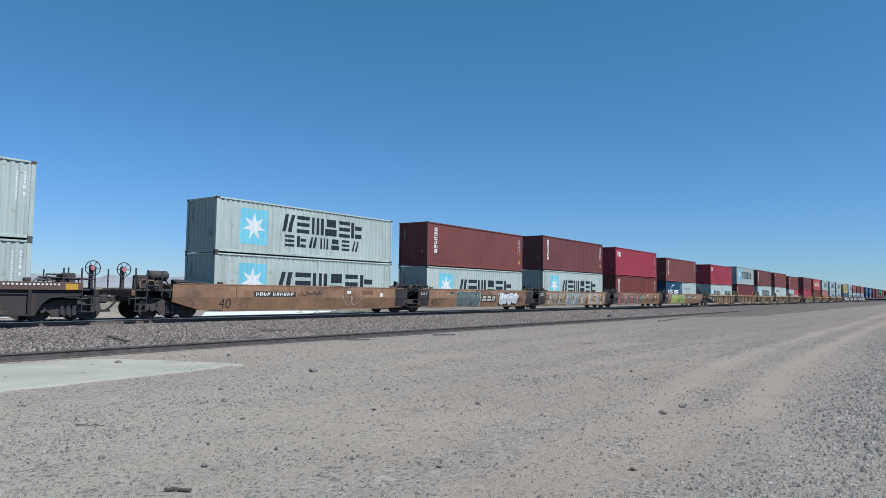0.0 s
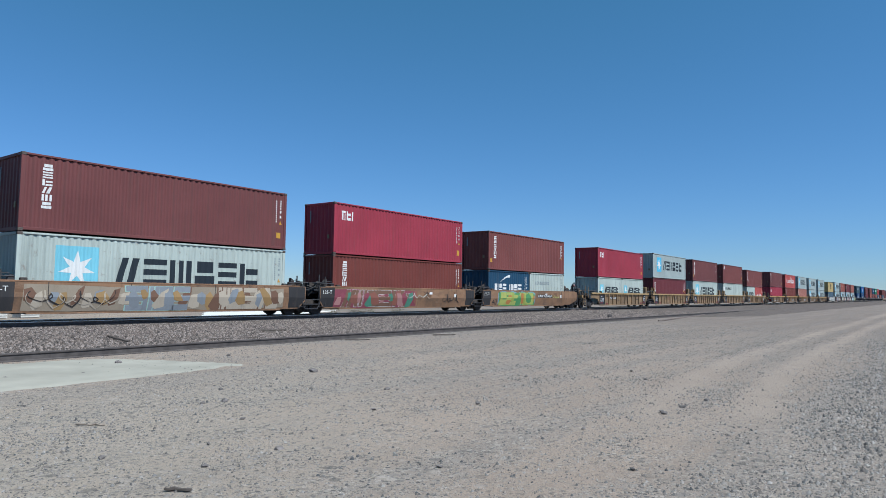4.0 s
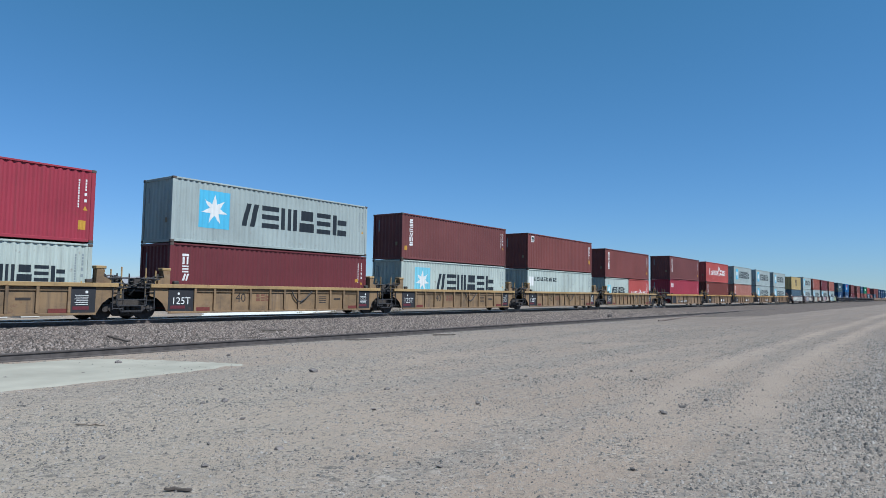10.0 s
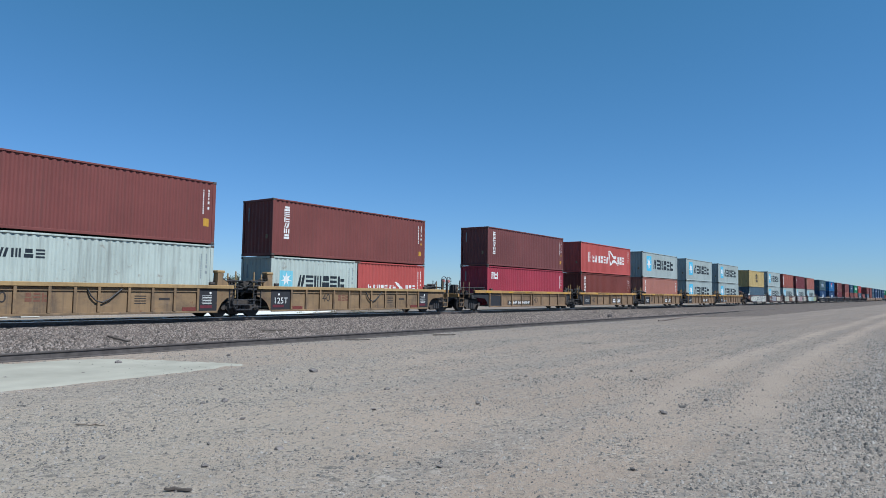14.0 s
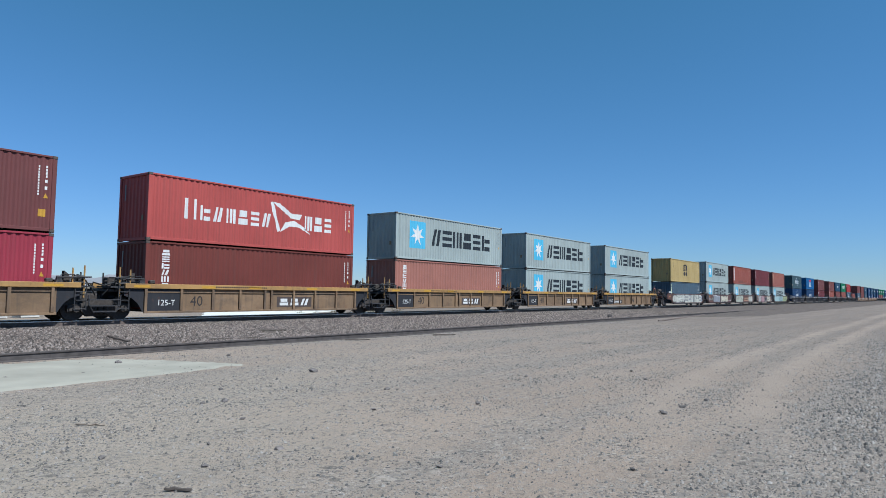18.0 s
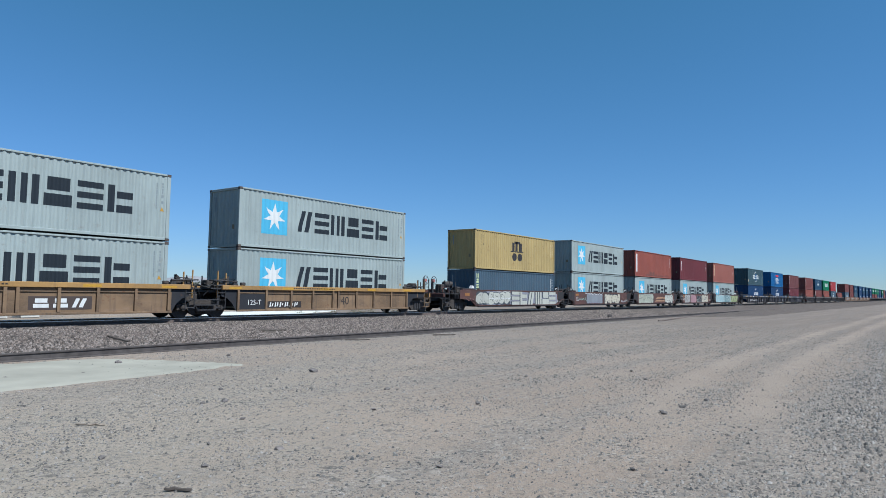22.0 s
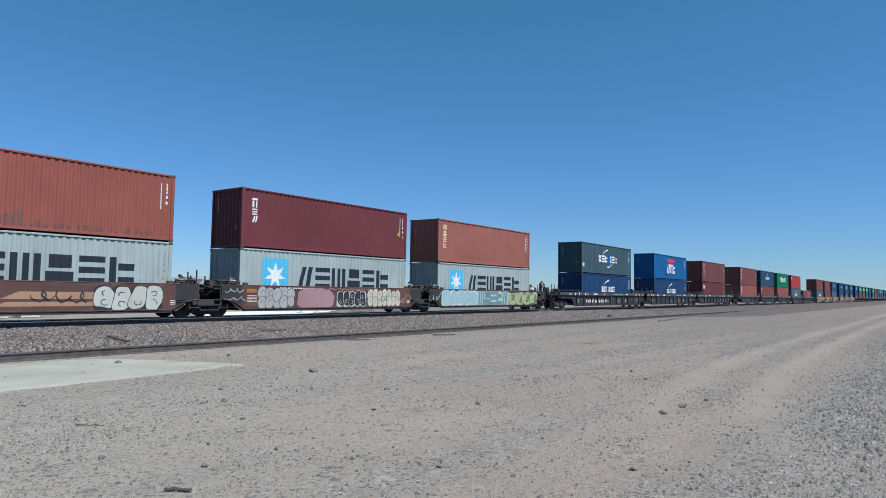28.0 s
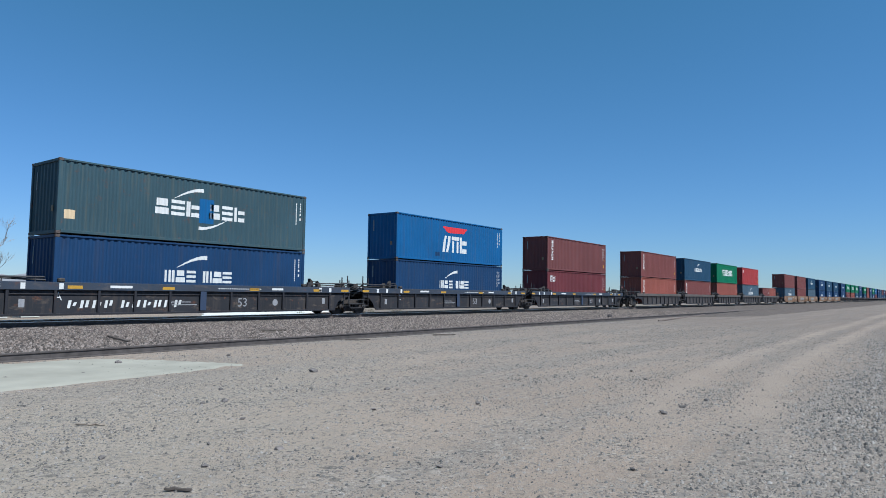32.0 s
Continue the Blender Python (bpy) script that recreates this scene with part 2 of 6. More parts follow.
def pipe(bm, pts, r, n=6):
    """A bent round bar through the points, in one piece; r: a radius, or one for each point."""
    pts = [Vector(p) for p in pts]
    rs = r if isinstance(r, (list, tuple)) else [r] * len(pts)
    closed = (pts[0] - pts[-1]).length < 1e-6
    if closed:
        pts, rs = pts[:-1], rs[:-1]
    rings, up = [], None
    for k, p in enumerate(pts):
        a = pts[k - 1] if k or closed else p
        b = pts[(k + 1) % len(pts)] if k < len(pts) - 1 or closed else p
        d = (b - a).normalized()
        up = up or d.orthogonal().normalized()
        side = d.cross(up).normalized()
        up = side.cross(d).normalized()
        rings.append([bm.verts.new(p + (side * math.cos(6.28319 * j / n) + up * math.sin(6.28319 * j / n)) * rs[k]) for j in range(n)])
    for k in range(len(rings) - (0 if closed else 1)):
        u, v = rings[k], rings[(k + 1) % len(rings)]
        for j in range(n):
            bm.faces.new((u[j], u[(j + 1) % n], v[(j + 1) % n], v[j]))
    if not closed:
        bm.faces.new(rings[0][::-1])
        bm.faces.new(rings[-1])
    return bm


def plate(bm, outline, y0, y1):
    """An outline in x and z, made thick from y0 to y1."""
    a = [bm.verts.new((x, y0, z)) for x, z in outline]
    b = [bm.verts.new((x, y1, z)) for x, z in outline]
    bm.faces.new(a)
    bm.faces.new(b[::-1])
    for k in range(len(a)):
        j = (k + 1) % len(a)
        bm.faces.new((a[k], b[k], b[j], a[j]))
    return bm


def disc(cx, cz, rx, rz=None, n=20, lean=0.0):
    rz = rx if rz is None else rz
    return [(cx + rx * math.cos(6.28319 * k / n) + lean * rz * math.sin(6.28319 * k / n), cz + rz * math.sin(6.28319 * k / n)) for k in range(n)]


def bar(x0, x1, z0, z1):
    return [(x0, z0), (x1, z0), (x1, z1), (x0, z1)]


def painted(polys, material, depth, xcuts=(), zcuts=(), lift=0.004):
    """Paint as a thin skin: outlines in x and z laid on a side whose y is depth(x, z), folded at the cuts."""
    bm = bmesh.new()
    for p in polys:
        bm.faces.new([bm.verts.new((x, 0, z)) for x, z in p])
    bm.normal_update()
    bmesh.ops.triangulate(bm, faces=bm.faces)
    xs = [v.co.x for v in bm.verts]
    zs = [v.co.z for v in bm.verts]
    for x in xcuts:
        if min(xs) < x < max(xs):
            bmesh.ops.bisect_plane(bm, geom=bm.verts[:] + bm.edges[:] + bm.faces[:], dist=1e-5, plane_co=(x, 0, 0), plane_no=(1, 0, 0))
    for z in zcuts:
        if min(zs) < z < max(zs):
            bmesh.ops.bisect_plane(bm, geom=bm.verts[:] + bm.edges[:] + bm.faces[:], dist=1e-5, plane_co=(0, 0, z), plane_no=(0, 0, 1))
    for v in bm.verts:
        v.co.y = depth(v.co.x, v.co.z) - lift
    for f in bm.faces:
        f.normal_update()
        if f.normal.y > 0:
            f.normal_flip()
    me = bpy.data.meshes.new("paint")
    bm.to_mesh(me)
    bm.free()
    me.materials.append(material)
    return me


TEXTS = {}


def words(text, height, x, z, slant=0.0):
    """The outlines' triangles of a short text, as polygons in x and z."""
    if text not in TEXTS:
        c = bpy.data.curves.new("text", "FONT")
        c.body, c.size, c.resolution_u = text, 1.0, 3
        ob = bpy.data.objects.new("text", c)
        scene.collection.objects.link(ob)
        me = bpy.data.meshes.new_from_object(ob)
        TEXTS[text] = [[(me.vertices[i].co.x, me.vertices[i].co.y) for i in p.vertices] for p in me.polygons]
        bpy.data.objects.remove(ob)
        bpy.data.curves.remove(c)
    k = height / 0.7
    return [[(x + a * k + slant * b * k, z + b * k) for a, b in p] for p in TEXTS[text]]


# ---- containers ----
WIDE = 2.438
FOLD, DEEP, OUT = 0.278, 0.036, 0.026  # corrugation: pitch, depth, set-back from the posts


def waves(length):
    """The corrugated side's plan, as (x, y) from post to post."""
    x0, x1 = 0.16, length - 0.16
    n = max(2, round((x1 - x0 - 0.07) / FOLD))
    p = (x1 - x0 - 0.07) / n
    pts = [(x0, OUT)]
    for k in range(n):
        b = x0 + 0.07 + k * p
        pts += [(b, OUT), (b + 0.25 * p, OUT + DEEP), (b + 0.5 * p, OUT + DEEP), (b + 0.75 * p, OUT)]
    return pts + [(x1, OUT)]


def wall_sheet(pts, z0, z1, turn):
    bm = bmesh.new()
    low = [bm.verts.new(turn(x, y, z0)) for x, y in pts]
    top = [bm.verts.new(turn(x, y, z1)) for x, y in pts]
    for k in range(len(pts) - 1):
        bm.faces.new((low[k], low[k + 1], top[k + 1], top[k]))
    return bm


STOCK = {}


def frame_pieces(L, H, W):
    """The steel frame round the panels: posts, rails, sills and castings as (name, box)."""
    out = []
    for x in (0.0, L - 0.16):
        for y in (0.0, W - 0.13):
            out.append(("corner_post", (x, x + 0.16, y, y + 0.13, 0.118, H - 0.118, 0.012)))
            for z in (0.0, H - 0.118):
                out.append(("corner_casting", (x - 0.004, x + 0.174, y - 0.006, y + 0.156, z, z + 0.118, 0.015)))
    for y in (0.0, W - 0.06):
        out.append(("top_rail", (0.17, L - 0.17, y, y + 0.06, H - 0.085, H - 0.012, 0.008)))
        out.append(("bottom_rail", (0.17, L - 0.17, y + 0.006, y + 0.05, 0.045, 0.16, 0.008)))
    for x in (0.0, L - 0.08):
        out.append(("end_header", (x, x + 0.08, 0.15, W - 0.15, H - 0.12, H - 0.01, 0.008)))
        out.append(("end_sill", (x, x + 0.08, 0.15, W - 0.15, 0.01, 0.15, 0.008)))
    return out


def container(length, height, colour, m, far=False):
    """A corrugated steel freight container; origin at the lower corner nearest the train's head, x along, y inwards."""
    key = (length, height, colour, far)
    if key in STOCK:
        return copy_thing(STOCK[key], m)
    c, L, H, W = coat(colour), length, height, WIDE
    thing = new("container")
    STOCK[key] = thing
    pts = waves(L)
    part("side_wall", wall_sheet(pts, 0.13, H - 0.07, lambda x, y, z: (x, y, z)), c, thing)
    part("side_wall", wall_sheet(pts, 0.13, H - 0.07, lambda x, y, z: (x, W - y, z)), c, thing)
    ends = waves(W)
    part("end_wall", wall_sheet(ends, 0.15, H - 0.10, lambda x, y, z: (y + 0.02, x, z)), c, thing)
    for k in (0, 1):
        y0 = 0.10 + k * (W / 2 - 0.09)
        door = part("door", boxed(L - 0.07, L - 0.03, y0, y0 + W / 2 - 0.11, 0.15, H - 0.12, 0.01), c, thing)
        for y in () if far else (0.3, 0.78):
            part("lock_rod", rod(bmesh.new(), (L - 0.015, y0 + y, 0.12), (L - 0.015, y0 + y, H - 0.09), 0.017), CASTING, door, "galvanised lock rod")
    roof = bmesh.new()
    for k in range(int((L - 0.5) / 0.42)):
        box(roof, 0.25 + k * 0.42, 0.47 + k * 0.42, 0.15, W - 0.15, H - 0.03, H - 0.014)
    box(roof, 0.05, L - 0.05, 0.03, W - 0.03, H - 0.05, H - 0.03)
    part("roof", roof, c, thing)
    part("floor", boxed(0.05, L - 0.05, 0.05, W - 0.05, 0.06, 0.14), BLACK, thing)
    if far:
        bm = bmesh.new()
        for _, b in frame_pieces(L, H, W):
            box(bm, *b[:6])
        part("frame", bm, c, thing)
    else:
        for name, b in frame_pieces(L, H, W):
            part(name, boxed(*b), WORN if name == "corner_casting" else c, thing, "worn dark steel corner casting" if name == "corner_casting" else "")
    thing.matrix_basis = m
    return thing


ART = {}
SPLIT = ("lettering", "second_lettering", "emblem", "second_emblem", "pennant")


def on_side(box_thing, length, name, polys, material, label=""):
    """Paint that follows the corrugated side."""
    pts = waves(length)
    xs = [p[0] for p in pts]
    ys = [p[1] for p in pts]
    if name in SPLIT and len(polys) > 1:  # each block or shape is a part of its own
        return [on_side(box_thing, length, name + "_block", p if isinstance(p[0], list) else [p], material, label if k == 0 else "") for k, p in enumerate(polys)]
    key = (length, name, material.name, str([[(round(a, 3), round(b, 3)) for a, b in p] for p in polys])[:4000])
    if key not in ART:
        ART[key] = painted(polys, material, lambda x, z: float(np.interp(x, xs, ys)), xs)
    return part(name, ART[key], None, box_thing, label)


def star(cx, cz, r):
    return [(cx + (r if k % 2 == 0 else r * 0.40) * math.cos(1.5708 + k * 3.14159 / 7), cz + (r if k % 2 == 0 else r * 0.40) * math.sin(1.5708 + k * 3.14159 / 7)) for k in range(14)]


def lean_bar(x0, x1, z0, z1, w):
    return [(x0, z0), (x0 + w, z0), (x1 + w, z1), (x1, z1)]


def cell(sort, x0, x1, z0, z1):
    """One block of lettering as loose plain bars; the sort only sets their rhythm."""
    w, h = x1 - x0, z1 - z0
    if sort == "m":
        return [bar(x0, x0 + 0.24 * w, z0, z1), bar(x0 + 0.39 * w, x0 + 0.61 * w, z0, z1), bar(x1 - 0.24 * w, x1, z0, z1)]
    if sort == "v":
        return [lean_bar(x0, x0 + 0.26 * w, z0, z1, 0.26 * w), lean_bar(x0 + 0.44 * w, x0 + 0.70 * w, z0, z1, 0.28 * w)]
    if sort == "s":
        return [bar(x0, x1, z0 + k * h * 0.39, z0 + (k * 0.39 + 0.22) * h) for k in (0, 1, 2)]
    if sort == "t":
        return [bar(x0, x1, z1 - 0.23 * h, z1), bar(x0 + 0.06 * w, x0 + 0.32 * w, z0, z1 - 0.29 * h), bar(x1 - 0.34 * w, x1 - 0.06 * w, z0, z1 - 0.29 * h)]
    if sort == "k":
        return [bar(x0, x0 + 0.27 * w, z0, z1), bar(x0 + 0.36 * w, x1, z0, z0 + 0.28 * h), bar(x0 + 0.36 * w, x1, z0 + 0.52 * h, z0 + 0.78 * h)]
    return [bar(x0, x1, z0, z0 + 0.42 * h), bar(x0 + 0.1 * w, x1 - 0.1 * w, z0 + 0.54 * h, z1)]


RHYTHM = "vsmhskvmhsvkmshv"


def letters(x0, x1, z0, z1, n, fill=0.86, first=0):
    """n blocks of loose plain bars side by side, in place of a word."""
    pitch = (x1 - x0) / (n - 1 + fill)
    return [cell(RHYTHM[(first + k) % 16], x0 + k * pitch, x0 + (k + fill) * pitch, z0, z1) for k in range(n)]


def column(x, z1, n, w, h, gap, first=3):
    """n blocks of loose bars one below another, in place of a word written downwards."""
    return [cell(RHYTHM[(first + k) % 16], x, x + w, z1 - k * (h + gap) - h, z1 - k * (h + gap)) for k in range(n)]


def figures(x0, n, pitch, z0, z1, gap=99):
    """A painted number as pairs of thin leaning strokes; a wider space before the figure at gap."""
    out = []
    for i in range(n):
        a = x0 + i * pitch + (0.45 * pitch if i >= gap else 0.0)
        lean = 0.18 * (z1 - z0)
        out += [lean_bar(a, a + lean, z0, z1, 0.24 * pitch), lean_bar(a + 0.42 * pitch, a + 0.42 * pitch + lean, z0 + (0.1 if i % 3 else 0.3) * (z1 - z0), z1 - (0.0 if i % 2 else 0.25) * (z1 - z0), 0.24 * pitch)]
    return out


def stack(x, z1, n, w, h, gap):
    """n short bars one below another, in place of a word written downwards."""
    return [bar(x, x + w, z1 - k * (h + gap) - h, z1 - k * (h + gap)) for k in range(n)]


def codes(thing, L, H, material=None, tape=True):
    """The container's small markings near its tail end, as bars."""
    mt = material or WHITE
    polys = stack(L - 0.62, H - 0.42, 11, 0.05, 0.075, 0.028) + stack(L - 0.36, H - 0.40, 4, 0.06, 0.09, 0.03) + [bar(L - 0.38, L - 0.29, H - 1.05, H - 0.93), bar(L - 0.38, L - 0.29, H - 1.3, H - 1.18)]
    tagged(on_side(thing, L, "marking", polys, mt), kind="stuff")
    if tape:
        on_side(thing, L, "warning_sticker", [[(L - 0.43, H - 1.62), (L - 0.25, H - 1.62), (L - 0.34, H - 1.44)]], YELLOWTAPE, "yellow warning triangle")


def star_art(thing, L, H, colour, big=True):
    """Light blue square with a white star and a dark word as plain bars."""
    if L > 8:
        w, cx, cz = 0.81, 2.13, H - 1.28 if big else H - 1.25
        word = (3.62, 10.55, H - 1.87, H - 0.77) if big else (3.83, 9.6, H - 1.33, H - 0.43)
    else:
        w, cx, cz = 0.42, 1.0, H - 1.15
        word = (1.75, 5.1, H - 1.50, H - 0.90)
    panel = on_side(thing, L, "star_panel", [bar(cx - w, cx + w, cz - w * 1.06, cz + w * 1.06)], FADEDBLUE if colour == "chalk" else SKYBLUE, "faded light blue square panel" if colour == "chalk" else "light blue square panel")
    ART_STAR = star(cx, cz, w * 0.86)
    pts = waves(L)
    xs, ys = [p[0] for p in pts], [p[1] for p in pts]
    k = ("star", L, H, big)
    if k not in ART:
        ART[k] = painted([ART_STAR], WHITE, lambda x, z: float(np.interp(x, xs, ys)), xs, lift=0.007)
    part("star", ART[k], None, panel, "white seven-pointed star")
    on_side(thing, L, "lettering", letters(*word, 6, 0.86), INK, "dark blue bars of lettering")


def swoosh(x0, z0, x1, z1, thick, up=1):
    """A tapering arc."""
    n = 10
    a, b = [], []
    for k in range(n + 1):
        u = k / n
        x = x0 + (x1 - x0) * u
        z = z0 + (z1 - z0) * math.sin(u * 1.5708)
        a.append((x, z))
        b.append((x, z - thick * u ** 0.8 * up - 0.015))
    return [a + b[::-1]]


def decorate(thing, L, H, art, colour, number):
    """What is painted on the side that faces the viewer, and small plates on the head end."""
    plate_key = ("end", H)
    if plate_key not in ART:
        ART[plate_key] = (mesh_of("plate", boxed(0.026, 0.033, 0.40, 0.56, H * 0.30, H * 0.30 + 0.22), plain("dull_plate", (0.20, 0.16, 0.10), 0.6)),
                          mesh_of("plate", boxed(0.026, 0.033, 1.92, 2.0, H - 1.1, H - 0.4), plain("grey_marking", (0.20, 0.23, 0.24), 0.7)))
    part("data_plate", ART[plate_key][0], None, thing, "small dull data plate")
    part("end_marking", ART[plate_key][1], None, thing)
    if art == "star":
        star_art(thing, L, H, colour)
        codes(thing, L, H, plain("grey_marking", (0.20, 0.23, 0.24), 0.7), True)
    elif art == "sealand":
        star_art(thing, L, H, colour, False)
        on_side(thing, L, "second_lettering", letters(4.05, 9.4, H - 2.07, H - 1.48, 7, 0.74, 4), INK, "second row of dark bars")
    elif art == "line":
        on_side(thing, L, "star_panel", [bar(0.30, 1.0, H - 1.35, H - 0.62)], WHITE, "faded white square")
        on_side(thing, L, "lettering", letters(1.15, 5.1, H - 0.95, H - 0.62, 10, 0.78), INK, "small dark bars of lettering")
        codes(thing, L, H, plain("grey_marking", (0.20, 0.23, 0.24), 0.7), False)
    elif art == "smallline":
        on_side(thing, L, "lettering", letters(0.95, 3.3, H - 0.95, H - 0.70, 9, 0.78), plain("grey_marking", (0.20, 0.23, 0.24), 0.7), "faded grey bars of lettering")
        codes(thing, L, H, plain("grey_marking", (0.20, 0.23, 0.24), 0.7), False)
    elif art == "six":  # six white bars written downwards
        on_side(thing, L, "lettering", column(0.74, H - 0.34, 6, 0.36, 0.24, 0.045), WHITE, "white bars in a column")
        codes(thing, L, H)
        xs = 0.32 if number in (5, 8) else 11.62
        on_side(thing, L, "sticker", [bar(xs, xs + 0.26, H - 2.32, H - 2.04)], YELLOWTAPE, "yellow square sticker")
    elif art == "three":
        on_side(thing, L, "lettering", [cell("t", 0.62, 0.92, H - 0.95, H - 0.44), cell("k", 0.98, 1.30, H - 0.95, H - 0.44), [bar(1.40, 1.50, H - 0.95, H - 0.44)]], WHITE, "three white blocks")
        codes(thing, L, H)
        on_side(thing, L, "sticker", [bar(11.62, 11.9, H - 2.38, H - 2.02)], YELLOWTAPE, "yellow square sticker")
    elif art == "tex":
        on_side(thing, L, "lettering", [cell("t", 0.62, 0.94, H - 0.92, H - 0.46), cell("s", 0.64, 0.94, H - 1.28, H - 0.98), cell("v", 0.64, 0.98, H - 1.64, H - 1.34)], WHITE, "white bars in a column")
        codes(thing, L, H)
        on_side(thing, L, "sticker", [bar(11.35, 11.62, H - 1.5, H - 1.32)], YELLOWTAPE)
    elif art == "four":
        on_side(thing, L, "lettering", column(0.62, H - 0.36, 4, 0.34, 0.34, 0.07, 2), paint("cream_lettering", (0.55, 0.42, 0.26), 0.6), "cream bars in a column")
        codes(thing, L, H)
    elif art == "stripe":
        on_side(thing, L, "patch", [bar(0.42, 0.78, H - 2.35, H - 0.38)], WHITE, "upright white patch")
        codes(thing, L, H, tape=False)
        rnd = random.Random(18)
        drips = [bar(3.4 + 0.21 * i, 3.4 + 0.21 * i + rnd.uniform(0.08, 0.20), 0.17, 0.17 + rnd.uniform(0.08, 0.30) + (0.38 if 4 < i < 14 else 0.0) * rnd.uniform(0.5, 1.0)) for i in range(38) if rnd.random() < 0.8]
        tagged(on_side(thing, L, "overpaint", drips, paint("dull_overpaint", (0.125, 0.06, 0.05), 0.7), "dull ragged overpainted drips"), kind="stuff")
    elif art == "logo":
        on_side(thing, L, "lettering", [bar(0.66, 1.12, H - 0.72, H - 0.22)], WHITE, "small white square emblem")
        on_side(thing, L, "emblem", [bar(0.73, 1.05, H - 0.50, H - 0.30), bar(0.73, 1.05, H - 0.66, H - 0.56)], paint("emblem_green", (0.03, 0.12, 0.09), 0.6))
        codes(thing, L, H, tape=False)
        on_side(thing, L, "sticker", [bar(11.62, 11.9, H - 2.08, H - 1.72)], YELLOWTAPE, "yellow square sticker")
    elif art == "flag":
        on_side(thing, L, "lettering", [[bar(1.72, 1.86, H - 1.82, H - 0.90), bar(2.16, 2.30, H - 1.82, H - 0.90)]] + letters(2.48, 6.4, H - 1.82, H - 1.14, 6, 0.74, 5) + letters(8.6, 10.5, H - 1.78, H - 1.02, 3, 0.74, 2), WHITE, "white bars of lettering")
        on_side(thing, L, "pennant", [[(6.35, H - 0.55), (6.55, H - 0.52), (7.0, H - 1.92), (6.85, H - 2.0)], [(6.45, H - 0.5), (6.95, H - 0.55), (7.75, H - 1.0), (8.4, H - 0.98), (8.25, H - 1.28), (7.7, H - 1.24)],
                                      [(7.0, H - 2.0), (7.3, H - 1.48), (7.9, H - 1.34), (8.55, H - 1.62), (9.0, H - 1.98), (8.2, H - 1.66), (7.6, H - 1.66)]], WHITE, "white pennant emblem")
        codes(thing, L, H)
    elif art == "flag20":
        on_side(thing, L, "lettering", letters(0.9, 3.3, H - 1.72, H - 1.3, 7, 0.74, 5) + letters(4.2, 5.2, H - 1.72, H - 1.28, 3, 0.74, 2), WHITE, "white bars of lettering")
        on_side(thing, L, "pennant", [[(3.2, H - 1.1), (3.45, H - 1.12), (4.3, H - 1.7), (3.9, H - 1.7)]], WHITE, "white pennant emblem")
        codes(thing, L, H, tape=False)
    elif art == "arc":
        on_side(thing, L, "lettering", letters(3.9, 6.0, H - 1.72, H - 1.05, 3, 0.86, 3) + letters(6.5, 8.4, H - 1.72, H - 1.05, 3, 0.86, 3), WHITE, "white bars of lettering")
        on_side(thing, L, "arc", swoosh(4.75, H - 0.98, 6.2, H - 0.40, 0.16), WHITE, "white arc emblem")
        on_side(thing, L, "lower_arc", [[(x, 2 * (H - 1.36) - z) for x, z in p] for p in [[(12.2 - a, b) for a, b in q] for q in swoosh(4.75, H - 0.98, 6.2, H - 0.45, 0.14)]], WHITE)
        on_side(thing, L, "patch", [bar(6.0, 6.75, H - 1.95, H - 0.85)], coat("blue"), "patched blue panel")
        on_side(thing, L, "sticker", [bar(0.28, 0.68, H - 2.3, H - 1.95)], paint("cream_lettering", (0.55, 0.42, 0.26), 0.6), "faded yellow sticker")
        codes(thing, L, H, tape=False)
    elif art == "arclow":
        on_side(thing, L, "lettering", letters(4.45, 5.95, H - 1.72, H - 1.20, 3, 0.9, 2) + letters(6.3, 7.8, H - 1.72, H - 1.20, 3, 0.9, 2), WHITE, "white bars of lettering")
        on_side(thing, L, "arc", swoosh(5.0, H - 1.08, 6.5, H - 0.50, 0.18), WHITE, "white arc emblem")
        codes(thing, L, H, tape=False)
    elif art == "arcsmall":
        on_side(thing, L, "lettering", letters(4.6, 7.8, H - 1.62, H - 1.15, 6, 0.84, 2), WHITE, "white bars of lettering")
        on_side(thing, L, "arc", swoosh(5.5, H - 1.0, 6.7, H - 0.5, 0.18), WHITE, "white arc emblem")
    elif art == "arc20":
        on_side(thing, L, "lettering", letters(0.95, 2.6, H - 1.68, H - 0.98, 3, 0.9, 2) + letters(3.0, 4.9, H - 1.68, H - 0.98, 3, 0.9, 2), WHITE, "white bars of lettering")
        on_side(thing, L, "arc", swoosh(1.75, H - 0.82, 3.1, H - 0.30, 0.18), WHITE, "white arc emblem")
        codes(thing, L, H, tape=False)
    elif art == "redwing":
        on_side(thing, L, "wing", [[(4.7, H - 0.48), (7.6, H - 0.48), (7.2, H - 0.84), (5.3, H - 0.90)]], paint("red_wing", (0.55, 0.03, 0.04), 0.6), "red wing-shaped emblem")
        on_side(thing, L, "lettering", [cell("v", 4.7, 5.66, H - 2.2, H - 1.1), cell("t", 5.75, 6.62, H - 2.2, H - 1.1), cell("k", 6.72, 7.5, H - 2.2, H - 1.1)], WHITE, "white blocks of lettering")
        on_side(thing, L, "patch", [bar(3.9, 4.4, H - 2.5, H - 2.25)], coat("navy"), "dark patch")
        codes(thing, L, H, tape=False)
    elif art == "round":
        dark = paint("black_emblem", (0.03, 0.028, 0.03), 0.6)
        on_side(thing, L, "emblem", [bar(5.2, 5.52, H - 1.32, H - 0.66), bar(5.72, 6.02, H - 1.32, H - 0.56), bar(6.26, 6.66, H - 1.32, H - 0.66), bar(5.52, 6.4, H - 0.74, H - 0.56), bar(4.95, 6.9, H - 1.40, H - 1.33)], dark, "black block emblem")
